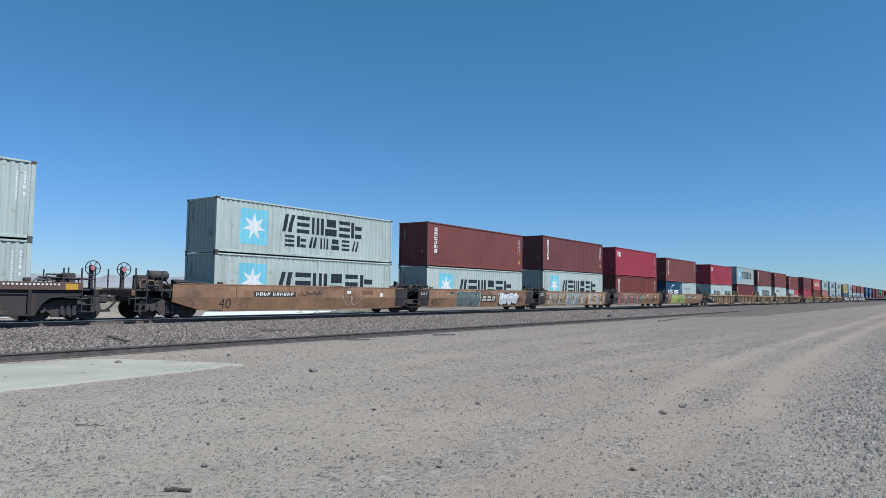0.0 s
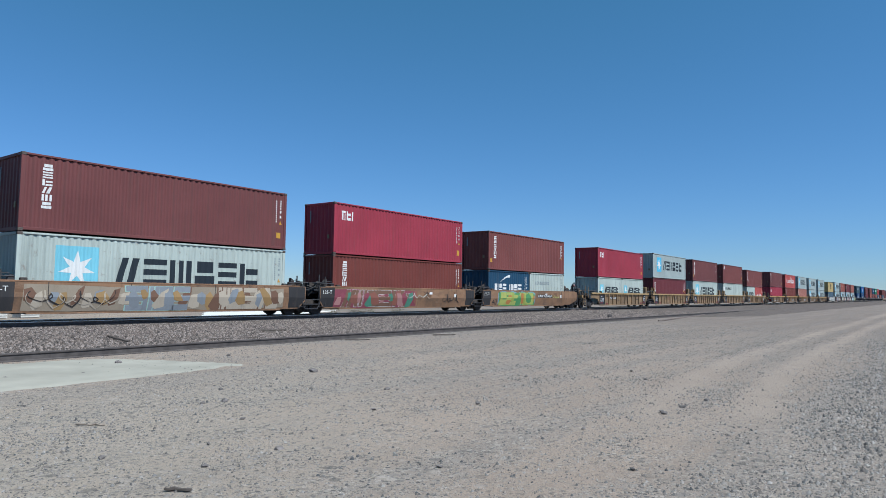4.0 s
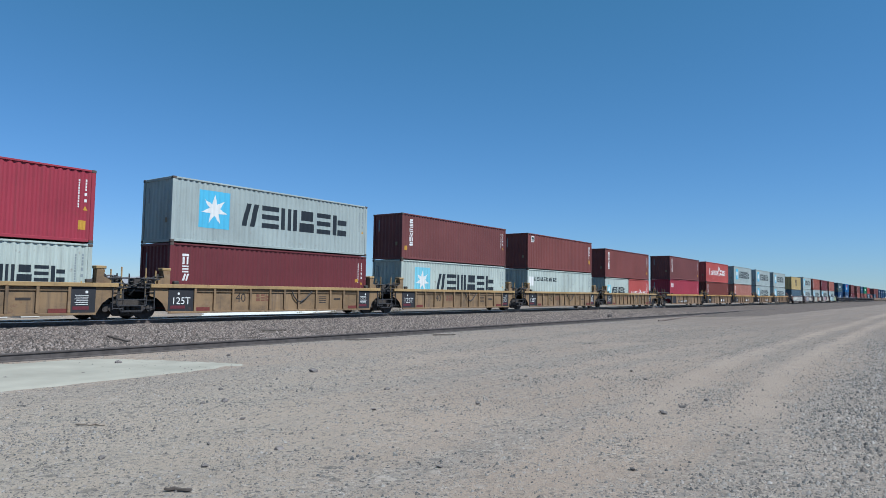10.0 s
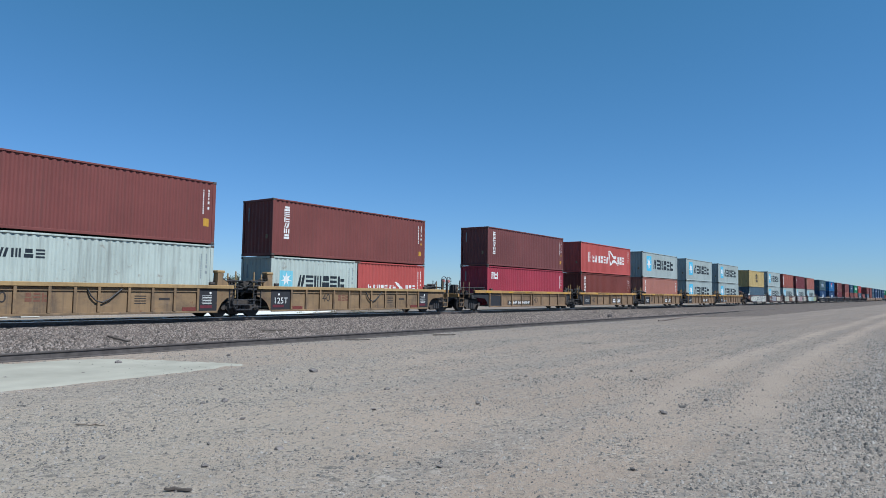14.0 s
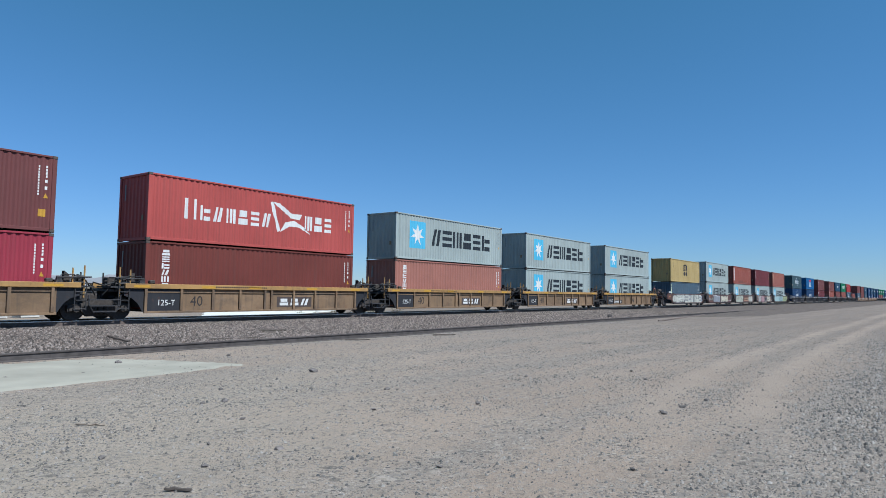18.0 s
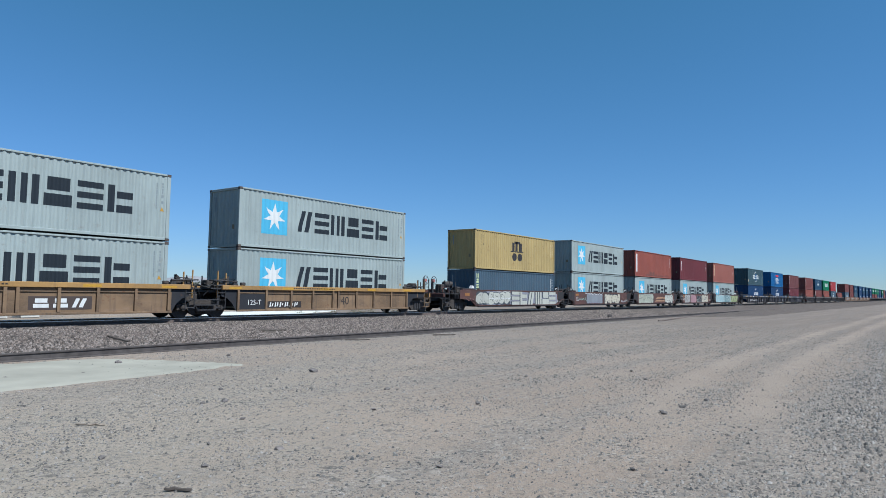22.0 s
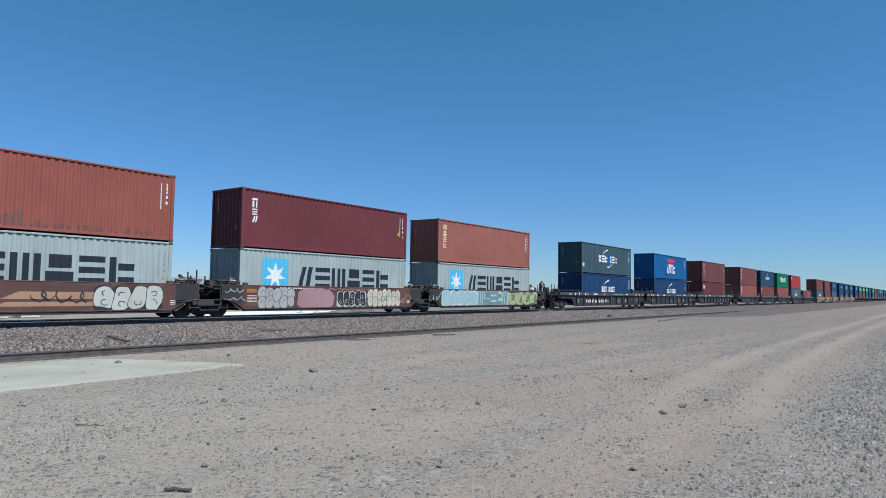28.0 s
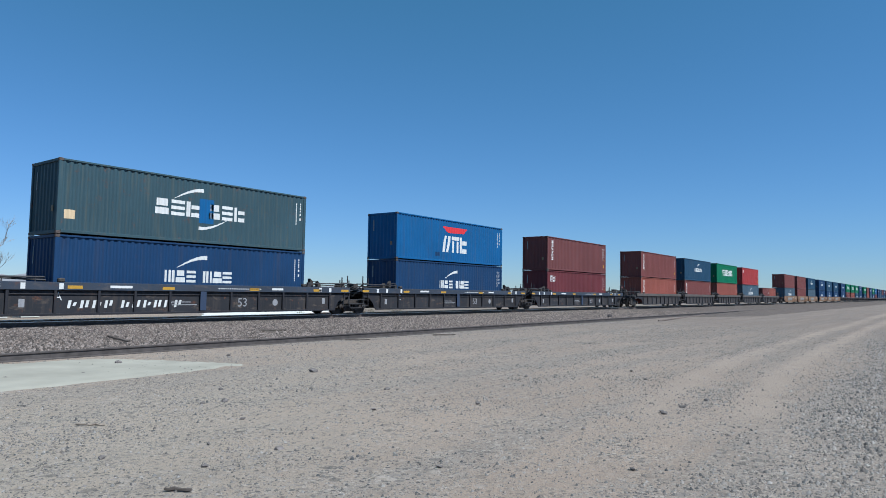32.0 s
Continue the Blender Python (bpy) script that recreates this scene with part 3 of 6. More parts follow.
        on_side(thing, L, "second_emblem", [disc(5.55, H - 1.78, 0.36, 0.30), disc(6.38, H - 1.78, 0.36, 0.30)], dark, "two black round blocks")
        codes(thing, L, H, paint("cream_lettering", (0.55, 0.42, 0.26), 0.6))
        tagged(on_side(thing, L, "small_marking", stack(0.82, H - 0.34, 12, 0.07, 0.085, 0.035) + stack(1.18, H - 0.40, 7, 0.05, 0.07, 0.04), dark), kind="stuff")
    elif art == "slate":
        on_side(thing, L, "lettering", column(0.32, H - 0.30, 4, 0.28, 0.30, 0.08, 2), paint("lime_lettering", (0.50, 0.55, 0.30), 0.6), "pale green bars in a column")
        codes(thing, L, H, tape=False)
    elif art == "white_word":
        on_side(thing, L, "lettering", letters(3.3, 9.2, H - 1.75, H - 0.85, 9, 0.8), WHITE, "white bars of lettering")
    elif art == "codes":
        codes(thing, L, H, tape=False)


def load(number, unit_x, level, x, length, height, colour, art, label, far=False):
    m = Matrix.Translation((unit_x + x, TRACK_Y - WIDE / 2, level))
    thing = container(length, height, colour, m, far)
    tagged(thing, label, "container", "containers on the train")
    MOVERS.append((thing, m))
    DECOR.append((thing, length, height, art, colour, number))
    return thing


MOVERS, DECOR, WHEELS = [], [], []


# ---- well cars ----
def track_z(z):
    return z - RAIL


CAR = {  # side, top chord, end panel
    "smooth": ((0.205, 0.117, 0.066), (0.20, 0.11, 0.062), (0.12, 0.065, 0.04)),
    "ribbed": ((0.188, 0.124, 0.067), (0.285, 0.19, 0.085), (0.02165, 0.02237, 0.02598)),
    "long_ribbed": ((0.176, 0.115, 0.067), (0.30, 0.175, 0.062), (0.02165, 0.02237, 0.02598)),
    "red": ((0.080, 0.039, 0.034), (0.09, 0.042, 0.035), (0.075, 0.036, 0.03)),
    "wide": ((0.021, 0.022, 0.026), (0.034, 0.045, 0.064), (0.02, 0.02, 0.024)),
    "grey": ((0.0433, 0.03969, 0.03969), (0.08298, 0.07216, 0.06494), (0.02526, 0.02526, 0.02886)),
    "dark": ((0.03608, 0.02886, 0.0267), (0.08659, 0.05412, 0.0433), (0.02526, 0.02381, 0.02381))}
Y_SIDE = 1.52


def truck(car, x, spin, far=False):
    """A two-axle truck under the car: side frames, bolster and two turning wheelsets."""
    me = boxed(x - 0.18, x + 0.18, -0.95, 0.95, 0.42, 0.68, 0.03)
    t = part("truck", me, CASTING, car)
    for s in (-1, 1):
        y = s * 1.0
        out = [(x - 1.22, 0.36), (x - 1.22, 0.60), (x - 0.70, 0.66), (x - 0.42, 0.80), (x + 0.42, 0.80), (x + 0.70, 0.66), (x + 1.22, 0.60), (x + 1.22, 0.36), (x + 0.75, 0.42), (x + 0.50, 0.16), (x - 0.50, 0.16), (x - 0.75, 0.42)]
        part("side_frame", plate(bmesh.new(), out, y - 0.09, y + 0.09), CASTING, t)
        if far:
            continue
        spr = bmesh.new()
        for k in (-0.22, 0.0, 0.22):
            rod(spr, (x + k, y * 1.1, 0.24), (x + k, y * 1.1, 0.60), 0.09, 10)
        part("spring", spr, BLACK, t)
        for a in (-0.915, 0.915):
            part("bearing_cap", rod(bmesh.new(), (x + a, y, 0.46), (x + a, y * 1.17, 0.46), 0.13, 12), CASTING, t)
    for a in (-0.915, 0.915):
        bm = bmesh.new()
        rod(bm, (0, -0.95, 0), (0, 0.95, 0), 0.085, 10)
        for s in (-1, 1):
            rod(bm, (0, s * 0.70, 0), (0, s * 0.83, 0), 0.46, 28)
            rod(bm, (0, s * 0.66, 0), (0, s * 0.70, 0), 0.49, 28)
            for k in range(4):
                ang = k * 1.5708
                rod(bm, (0.27 * math.cos(ang), s * 0.83, 0.27 * math.sin(ang)), (0.27 * math.cos(ang), s * 0.842, 0.27 * math.sin(ang)), 0.05, 6)
        w = part("wheelset", bm, STEEL, t)
        w.matrix_basis = Matrix.Translation((x + a, 0, 0.46))
        if spin:
            WHEELS.append((w, x + a))
    return t


def pole(car, x, y, z0, z1, m, r=0.032):
    part("stanchion", rod(bmesh.new(), (x, y, z0), (x, y, z1), r, 8), m, car)


def brake_wheel(car, x, y, z, r=0.29):
    bm = bmesh.new()
    n = 20
    ring = [(x + r * math.cos(6.28319 * k / n), y, z + r * math.sin(6.28319 * k / n)) for k in range(n + 1)]
    pipe(bm, ring, 0.02)
    for k in range(6):
        a = 6.28319 * k / 6
        rod(bm, (x, y, z), (x + r * math.cos(a), y, z + r * math.sin(a)), 0.014, 5)
    w = part("brake_wheel", bm, BLACK, car, "spoked brake wheel")
    part("hub", rod(bmesh.new(), (x, y - 0.05, z), (x, y + 0.1, z), 0.10, 12), REDHUB, w, "faded red hub")
    part("brake_post", boxed(x - 0.07, x + 0.07, y + 0.06, y + 0.2, 1.25, z + 0.12, 0.01), BLACK, car)


def tank(car, x0, x1, y, z, m, r=0.2):
    bm = bmesh.new()
    rod(bm, (x0 + 0.06, y, z), (x1 - 0.06, y, z), r, 18)
    rod(bm, (x0, y, z), (x0 + 0.06, y, z), r * 0.7, 18, r)
    rod(bm, (x1 - 0.06, y, z), (x1, y, z), r, 18, r * 0.7)
    t = part("air_tank", bm, m, car, "dark cylindrical air tank")
    for x in (x0 + 0.15, x1 - 0.15):
        part("tank_strap", boxed(x - 0.02, x + 0.02, y - r - 0.012, y + r + 0.012, z - r - 0.06, z + 0.02), BLACK, t)


def coupler(car, x, s):
    """Draft gear, knuckle and a slack hose at a free end that points along s."""
    bm = boxed(min(x, x + s * 0.75), max(x, x + s * 0.75), -0.11, 0.11, 0.72, 0.94, 0.02)
    box(bm, min(x + s * 0.7, x + s * 1.0), max(x + s * 0.7, x + s * 1.0), -0.19, 0.19, 0.66, 1.0, 0.05)
    part("coupler", bm, CASTING, car)
    hose = bmesh.new()
    y = -0.42
    pts = [(x + s * (0.15 + 0.55 * u), y, 0.78 - 0.42 * math.sin(u * 1.5708)) for u in (0, 0.2, 0.4, 0.6, 0.8, 1.0)]
    pts += [(x + s * (0.70 + 0.30 * u), y, 0.36) for u in (0.5, 1.0)]
    pipe(hose, pts, 0.046, 8)
    part("air_hose", hose, RUBBER, car)
    lev = bmesh.new()
    pipe(lev, [(x + s * 0.1, -1.35, 0.95), (x + s * 0.1, -0.3, 0.95), (x + s * 0.55, -0.1, 1.05)], 0.018)
    pipe(lev, [(x + s * 0.1, -1.35, 0.95), (x + s * 0.1, -1.38, 0.62)], 0.018)
    part("uncoupling_lever", lev, BLACK, car)


def ladder(car, x, m, z0=0.55, z1=2.0, w=0.42):
    bm = bmesh.new()
    for dx in (0, w):
        pipe(bm, [(x + dx, -1.46, z0), (x + dx, -1.46, z1)], 0.022)
    for k in range(4):
        z = z0 + 0.05 + k * 0.33
        rod(bm, (x, -1.46, z), (x + w, -1.46, z), 0.018, 6)
    part("ladder", bm, m, car)


def free_end(car, kind, xe, s, mats, spin, tank_here, far=False):
    """The end of a car set: deck over its own truck, brake gear, poles, coupler. xe: the container's end; s: outwards."""
    side, chord, dark = mats
    reach = (6.4 if s < 0 else 4.5) if kind == "wide" else 3.9 if s < 0 else 2.35
    tx = xe + s * ((4.0 if s < 0 else 3.2) if kind == "wide" else 1.95 if s < 0 else 1.4)
    e = xe + s * reach
    a, b = sorted((xe + s * 0.5, e))
    part("end_deck", boxed(a, b, -1.15, 1.15, 1.16, 1.27, 0.015), BLACK, car)
    part("center_sill", boxed(a, b, -0.34, 0.34, 0.72, 1.16, 0.02), BLACK, car)
    part("bolster", boxed(tx - 0.3, tx + 0.3, -1.4, 1.4, 0.86, 1.15, 0.03), BLACK, car)
    part("end_beam", boxed(*sorted((e - s * 0.14, e + s * 0.04)), -1.42, 1.42, 0.98, 1.22, 0.015), chord if kind in ("ribbed", "long_ribbed") else dark, car)
    truck(car, tx, spin, far)
    coupler(car, e, s)
    if far:
        pole(car, e - s * 0.3, -1.40, 0.95, 2.05, BLACK)
        return
    steel = side if kind in ("ribbed", "long_ribbed") else BLACK
    for k, (d, z) in enumerate(((0.12, 2.12), (0.62, 2.05), (1.28, 2.02))):
        pole(car, e - s * d, -1.40, 0.95, z, steel if k else BLACK)
    pole(car, e - s * 0.12, 0.9, 0.95, 2.1, BLACK)
    pole(car, e - s * 0.9, 1.3, 0.95, 2.0, BLACK)
    rail = bmesh.new()
    pipe(rail, [(e - s * 0.12, -1.40, 1.62), (e - s * 0.62, -1.40, 1.62)], 0.02)
    pipe(rail, [(e - s * 0.62, -1.40, 1.40), (e - s * 1.28, -1.40, 1.40)], 0.02)
    part("handrail", rail, BLACK, car)
    step = bmesh.new()
    for z in (0.34, 0.62, 0.90):
        box(step, *sorted((e - s * 0.12, e - s * 0.60)), -1.46, -1.30, z, z + 0.035)
    for d in (0.12, 0.60):
        rod(step, (e - s * d, -1.44, 0.33), (e - s * d, -1.44, 1.2), 0.02, 6)
    part("sill_step", step, steel, car)
    brake_wheel(car, e - s * 0.08, -0.5 if s < 0 else -1.1, 2.06)
    part("brake_box", boxed(*sorted((e - s * 0.55, e - s * 0.95)), -0.75, -0.3, 1.27, 1.85, 0.03), CASTING, car)
    if tank_here:
        tank(car, *((xe - 2.8, xe - 1.9) if s < 0 else (xe + 0.5, xe + 1.4)), -0.55, 1.86, CASTING)
        part("valve_box", boxed(*((xe - 1.6, xe - 1.2) if s < 0 else (xe + 1.55, xe + 1.9)), -0.8, -0.3, 1.27, 1.7, 0.03), CASTING, car)
    else:
        walkway = bmesh.new()
        pipe(walkway, [(xe + s * 0.3, -1.2, 1.66), (e - s * 0.3, -1.2, 1.62)], 0.035)
        pipe(walkway, [(xe + s * 0.6, -1.2, 1.3), (xe + s * 0.6, -1.2, 1.66)], 0.025)
        pipe(walkway, [(xe + s * 1.7, -1.2, 1.3), (xe + s * 1.7, -1.2, 1.64)], 0.025)
        part("pipe_rail", walkway, BLACK, car)
    for i in range(4):
        rnd = random.Random(int(xe * 10) + i + (7 if s > 0 else 0))
        xa, ya = e - s * rnd.uniform(0.3, 1.6), rnd.uniform(-1.25, -0.5)
        h = rnd.uniform(1.4, 1.8)
        loop = pipe(bmesh.new(), [(xa, ya, 1.22), (xa, ya, h), (xa - s * 0.12, ya + 0.05, h + 0.08), (xa - s * rnd.uniform(0.4, 0.8), ya + 0.1, h + 0.08), (xa - s * 0.85, ya + 0.12, 1.24)], rnd.choice((0.018, 0.026, 0.034)), 7)
        part("air_pipe", loop, rnd.choice((BLACK, CASTING, side)), car)
    part("valve", rod(bmesh.new(), (e - s * 0.9, -1.3, 1.34), (e - s * 1.15, -1.3, 1.34), 0.09, 10), CASTING, car)
    part("brake_rod", rod(bmesh.new(), (e - s * 0.1, -1.0, 0.86), (e - s * 1.9, -0.9, 0.82), 0.025, 6), BLACK, car)
    guide = bmesh.new()
    pipe(guide, [(xe + s * 0.25, -1.2, 1.55), (xe + s * 1.9, -1.05, 1.62)], 0.04)
    part("brake_pipe", guide, BLACK, car)
    part("equipment_box", boxed(*sorted((xe + s * 1.7, xe + s * 2.05)), 0.2, 0.75, 1.27, 1.78, 0.02), CASTING, car)


def joint_end(car, kind, xe, s, mats, with_truck, spin, far=False):
    """The end where two units share a truck."""
    side, chord, dark = mats
    half = 3.63 if kind == "wide" else 1.72
    tx = xe + s * half
    e = xe + s * (half - 0.25)
    a, b = sorted((xe + s * 0.3, e))
    part("end_deck", boxed(a, b, -1.2, 1.2, 1.14, 1.25, 0.015), BLACK, car)
    part("center_sill", boxed(*sorted((xe, tx - s * 0.06)), -0.3, 0.3, 0.66, 1.14, 0.02), BLACK, car)
    for k, d in enumerate(() if far else (0.35, 0.78)):
        pole(car, e - s * d, -1.36, 0.9, 2.14 - 0.1 * k, chord if kind in ("ribbed", "long_ribbed") else BLACK)
    pole(car, e - s * 0.1, -0.5, 1.2, 1.9, BLACK)
    for z in () if far else (1.02, 1.26, 1.5, 1.74):
        part("rung", rod(bmesh.new(), (e - s * 0.35, -1.37, z), (e - s * 0.78, -1.37, z), 0.018, 6), BLACK, car)
    if with_truck:
        part("articulation", boxed(tx - 0.35, tx + 0.35, -0.36, 0.36, 0.62, 1.05, 0.04), CASTING, car)
        truck(car, tx, spin, far)
        if not far:  # hanging step between the wheels
            basket = part("crossover_step", pipe(bmesh.new(), [(tx - 0.62, -1.46, 1.02), (tx - 0.60, -1.46, 0.62), (tx - 0.42, -1.46, 0.33), (tx + 0.42, -1.46, 0.33), (tx + 0.60, -1.46, 0.62), (tx + 0.62, -1.46, 1.02)], 0.03, 6), BLACK, car, "black hanging step")
            for z, w in ((0.34, 0.42), (0.56, 0.56), (0.80, 0.60)):
                part("tread", boxed(tx - w, tx + w, -1.5, -1.28, z, z + 0.045), BLACK, basket)
            part("hose_guard", pipe(bmesh.new(), [(tx - 0.5, -1.3, 1.2), (tx - 0.42, -1.32, 1.5), (tx, -1.34, 1.38), (tx + 0.42, -1.32, 1.52), (tx + 0.5, -1.3, 1.2)], 0.035, 7), RUBBER, car)
    if far:
        return
    part("crossover_platform", boxed(*sorted((xe + s * 0.2, e + s * 0.02)), -1.42, -0.25, 1.30, 1.36), BLACK, car)
    part("end_bulkhead", boxed(*sorted((xe + s * 0.16, xe + s * 0.24)), -1.36, 1.36, 0.50, 1.58, 0.01), BLACK, car)
    for x, z0, z1 in ((0.42, 1.36, 1.92), (0.95, 1.36, 1.80)):
        part("bracket", plate(bmesh.new(), [(xe + s * x, z0), (xe + s * (x + 0.26), z0), (xe + s * (x + 0.20), z1 - 0.14), (xe + s * (x + 0.02), z1)], -1.22, -1.02), CASTING, car)
    part("tie_bar", pipe(bmesh.new(), [(xe + s * 0.1, -1.42, 1.66), (e - s * 0.1, -1.42, 1.70), (e - s * 0.02, -1.2, 1.70)], 0.03, 6), BLACK, car)
    ladder(car, e - 0.21 - s * 0.5, BLACK, 0.42, 1.5)
    hose = pipe(bmesh.new(), [(e - s * 0.7, -1.1, 1.3), (e - s * 0.55, -1.2, 1.66), (e - s * 0.25, -1.22, 1.58), (e + s * 0.05, -1.2, 1.2), (e + s * 0.2, -1.1, 1.0)], 0.028, 7)
    part("air_hose", hose, RUBBER, car)
    part("grab_iron", pipe(bmesh.new(), [(xe + s * 0.25, -1.40, 1.5), (xe + s * 0.25, -1.40, 1.78), (xe + s * 0.75, -1.40, 1.78), (xe + s * 0.75, -1.40, 1.5)], 0.018, 6), BLACK, car)
    part("valve", rod(bmesh.new(), (e - s * 0.5, -1.2, 1.33), (e - s * 0.72, -1.2, 1.33), 0.08, 10), CASTING, car)
    bm = bmesh.new()
    pipe(bm, [(xe + s * 0.2, -1.3, 1.5), (e, -1.3, 1.45), (e, -0.9, 1.45)], 0.025)
    pipe(bm, [(xe + s * 0.5, -1.0, 1.25), (xe + s * 0.7, -1.0, 1.62), (e, -0.8, 1.55)], 0.03)
    part("pipework", bm, CASTING, car)
    part("corner_guide", plate(bmesh.new(), [(xe + s * 0.05, 1.42), (xe + s * 0.34, 1.42), (xe + s * 0.26, 1.72), (xe + s * 0.14, 1.72)], -1.42, -1.28), BLACK, car)
    if kind == "ribbed":
        part("corner_bracket", plate(bmesh.new(), [(xe + s * 0.08, 1.48), (xe + s * 0.62, 1.48), (xe + s * 0.62, 1.62), (xe + s * 0.36, 1.75), (xe + s * 0.42, 2.02), (xe + s * 0.10, 2.06)], -1.46, -1.12), side, car, "tall tan corner bracket")
        part("bracket_pad", boxed(*sorted((xe + s * 0.06, xe + s * 0.46)), -1.48, -1.1, 2.04, 2.16, 0.02), chord, car)
    part("junction_box", boxed(*sorted((e - s * 0.1, e - s * 0.45)), -0.9, -0.4, 1.25, 1.72, 0.03), CASTING, car)


def car_paint(kind):
    side, chord, dark = CAR[kind]
    return (paint(kind + "_car_side", side, 0.75, 0.34, 0.9, 0.7, soot=0.55), paint(kind + "_car_chord", chord, 0.65, 0.2, 0.5, 0.5, soot=0.3), paint(kind + "_car_end", dark, 0.7, 0.2, 0.3, 0.3))


def side_y(kind):
    """How far out the near side lies at a height."""
    if kind == "smooth":
        return lambda x, z: -Y_SIDE if z > 0.93 else -Y_SIDE + (0.93 - z) * 0.22
    if kind == "red":
        return lambda x, z: -Y_SIDE
    return lambda x, z: -Y_SIDE + 0.10


YARD = {}


def well_car(kind, left, right, spin, m, far=False):
    """One unit of an articulated car that carries its containers in a well; x = 0 at the container's head end."""
    key = (kind, left, right, spin, far)
    if key in YARD:
        proto = YARD[key]
        made = copy_thing(proto, m)
        old = [o for o in proto.children_recursive]
        cop = [o for o in made.children_recursive]
        for o, c in zip(old, cop):
            for w, x in list(WHEELS):
                if w == o:
                    WHEELS.append((c, x))
        return made
    mats = side, chord, dark = car_paint(kind)
    car = new("well_car")
    YARD[key] = car
    L = 12.192
    wide = kind == "wide"
    inner = (3.3 if wide else 1.15)
    outer_l, outer_r = (5.2, 3.9) if wide else (2.2, 1.95)
    xl = -(outer_l if left == "free" else inner)
    xr = L + (outer_r if right == "free" else inner)
    z_top = 1.48
    z_bot = {"smooth": 0.33, "red": 0.29, "long_ribbed": 0.28}.get(kind, 0.25)
    # well floor
    part("well_floor", boxed(-1.2 if wide else 0.0, L + (1.2 if wide else 0.0), -1.25, 1.25, 0.31, 0.395), BLACK, car)
    for s in (-1,) if far else (-1, 1):
        y = s * Y_SIDE
        face = (lambda a, b: (min(s * a, s * b), max(s * a, s * b)))
        wl = -(1.9 if wide else 0.0)
        wr = L + (1.9 if wide else 0.0)
        if kind in ("smooth", "red"):
            sl = 0.9
            if kind == "smooth":
                part("side_sheet", boxed(xl, xr, *face(Y_SIDE - 0.03, Y_SIDE), 0.93, z_top), side, car)
                bm = bmesh.new()
                edge = [(xl, 0.93), (xr, 0.93), (xr, 0.74), (wr + 0.8, z_bot + 0.02), (wl - 0.8, z_bot + 0.02), (xl, 0.74)]
                a = [bm.verts.new((x, y - s * (0.93 - z) * 0.22, z)) for x, z in edge]
                b = [bm.verts.new((x, y - s * ((0.93 - z) * 0.22 + 0.03), z)) for x, z in edge]
                bm.faces.new(a), bm.faces.new(b[::-1])
                for k in range(6):
                    bm.faces.new((a[k], a[(k + 1) % 6], b[(k + 1) % 6], b[k]))
                part("lower_sheet", bm, side, car)
            else:
                outl = [(xl, z_top), (xl, 0.86), (wl - 1.0 if left == "free" else wl - 0.75, 0.80), (wl - 0.15, z_bot + 0.05), (wr + 0.15, z_bot + 0.05), (wr + 1.0 if right == "free" else wr + 0.75, 0.80), (xr, 0.86), (xr, z_top)]
                part("side_sheet", plate(bmesh.new(), outl, *face(Y_SIDE - 0.03, Y_SIDE)), side, car)
            if kind == "smooth":
                part("bottom_sill", boxed(wl + 0.35, wr - 0.35, *face(Y_SIDE - 0.32, Y_SIDE - 0.13), z_bot - 0.04, z_bot + 0.03, 0.01), side, car)
                part("top_chord", boxed(xl + 0.4, xr - 0.4, *face(Y_SIDE - 0.2, Y_SIDE + 0.012), z_top - 0.005, z_top + 0.05, 0.012), chord, car)
            else:
                part("top_chord", boxed(xl + 0.3, xr - 0.3, *face(Y_SIDE - 0.16, Y_SIDE + 0.012), z_top - 0.005, z_top + 0.04, 0.012), chord, car)
                part("bottom_sill", boxed(wl + 0.1, wr - 0.1, *face(Y_SIDE - 0.14, Y_SIDE + 0.02), z_bot - 0.02, z_bot + 0.055, 0.01), BLACK, car)
                if s < 0:
                    bm = bmesh.new()
                    pipe(bm, [(wl - 1.1, -Y_SIDE - 0.05, 0.84), (wl - 0.5, -Y_SIDE - 0.05, 0.75), (wl + 0.1, -Y_SIDE - 0.05, 0.40), (wr - 0.1, -Y_SIDE - 0.05, 0.40), (wr + 0.5, -Y_SIDE - 0.05, 0.75), (wr + 1.1, -Y_SIDE - 0.05, 0.84)], 0.022)
                    part("side_pipe", bm, side, car)
        else:
            depth = 0.10
            ct = 0.16 if kind == "ribbed" else 0.2 if kind == "long_ribbed" else 0.30
            part("top_chord", boxed(xl + 0.2, xr - 0.2, *face(Y_SIDE - 0.16, Y_SIDE), z_top - ct, z_top, 0.012), chord, car)
            out2 = [(wl - 0.12, z_top - ct), (wl - 0.12, z_bot + 0.05), (wr + 0.12, z_bot + 0.05), (wr + 0.12, z_top - ct)]
            part("side_sheet", plate(bmesh.new(), out2, *face(Y_SIDE - depth - 0.03, Y_SIDE - depth)), side, car)
            part("bottom_sill", boxed(wl - 0.12, wr + 0.12, *face(Y_SIDE - depth, Y_SIDE - 0.02), z_bot - 0.02, z_bot + 0.07, 0.01), side if kind in ("ribbed", "long_ribbed") else dark, car)
            for k, (xa, sg, mode) in enumerate(((wl, -1, left), (wr, 1, right))):
                # end web over the truck, cut away as an arch
                reach = ((outer_l if sg < 0 else outer_r) if mode == "free" else inner) - (1.9 if wide else 0.0)
                web = [(xa + sg * 0.12, z_top - ct), (xa + sg * 0.12, z_bot + 0.05), (xa + sg * 0.16, z_bot + 0.05), (xa + sg * 0.36, 0.66), (xa + sg * 0.62, 0.88), (xa + sg * (reach - 0.2), 0.98), (xa + sg * (reach - 0.2), z_top - ct)]
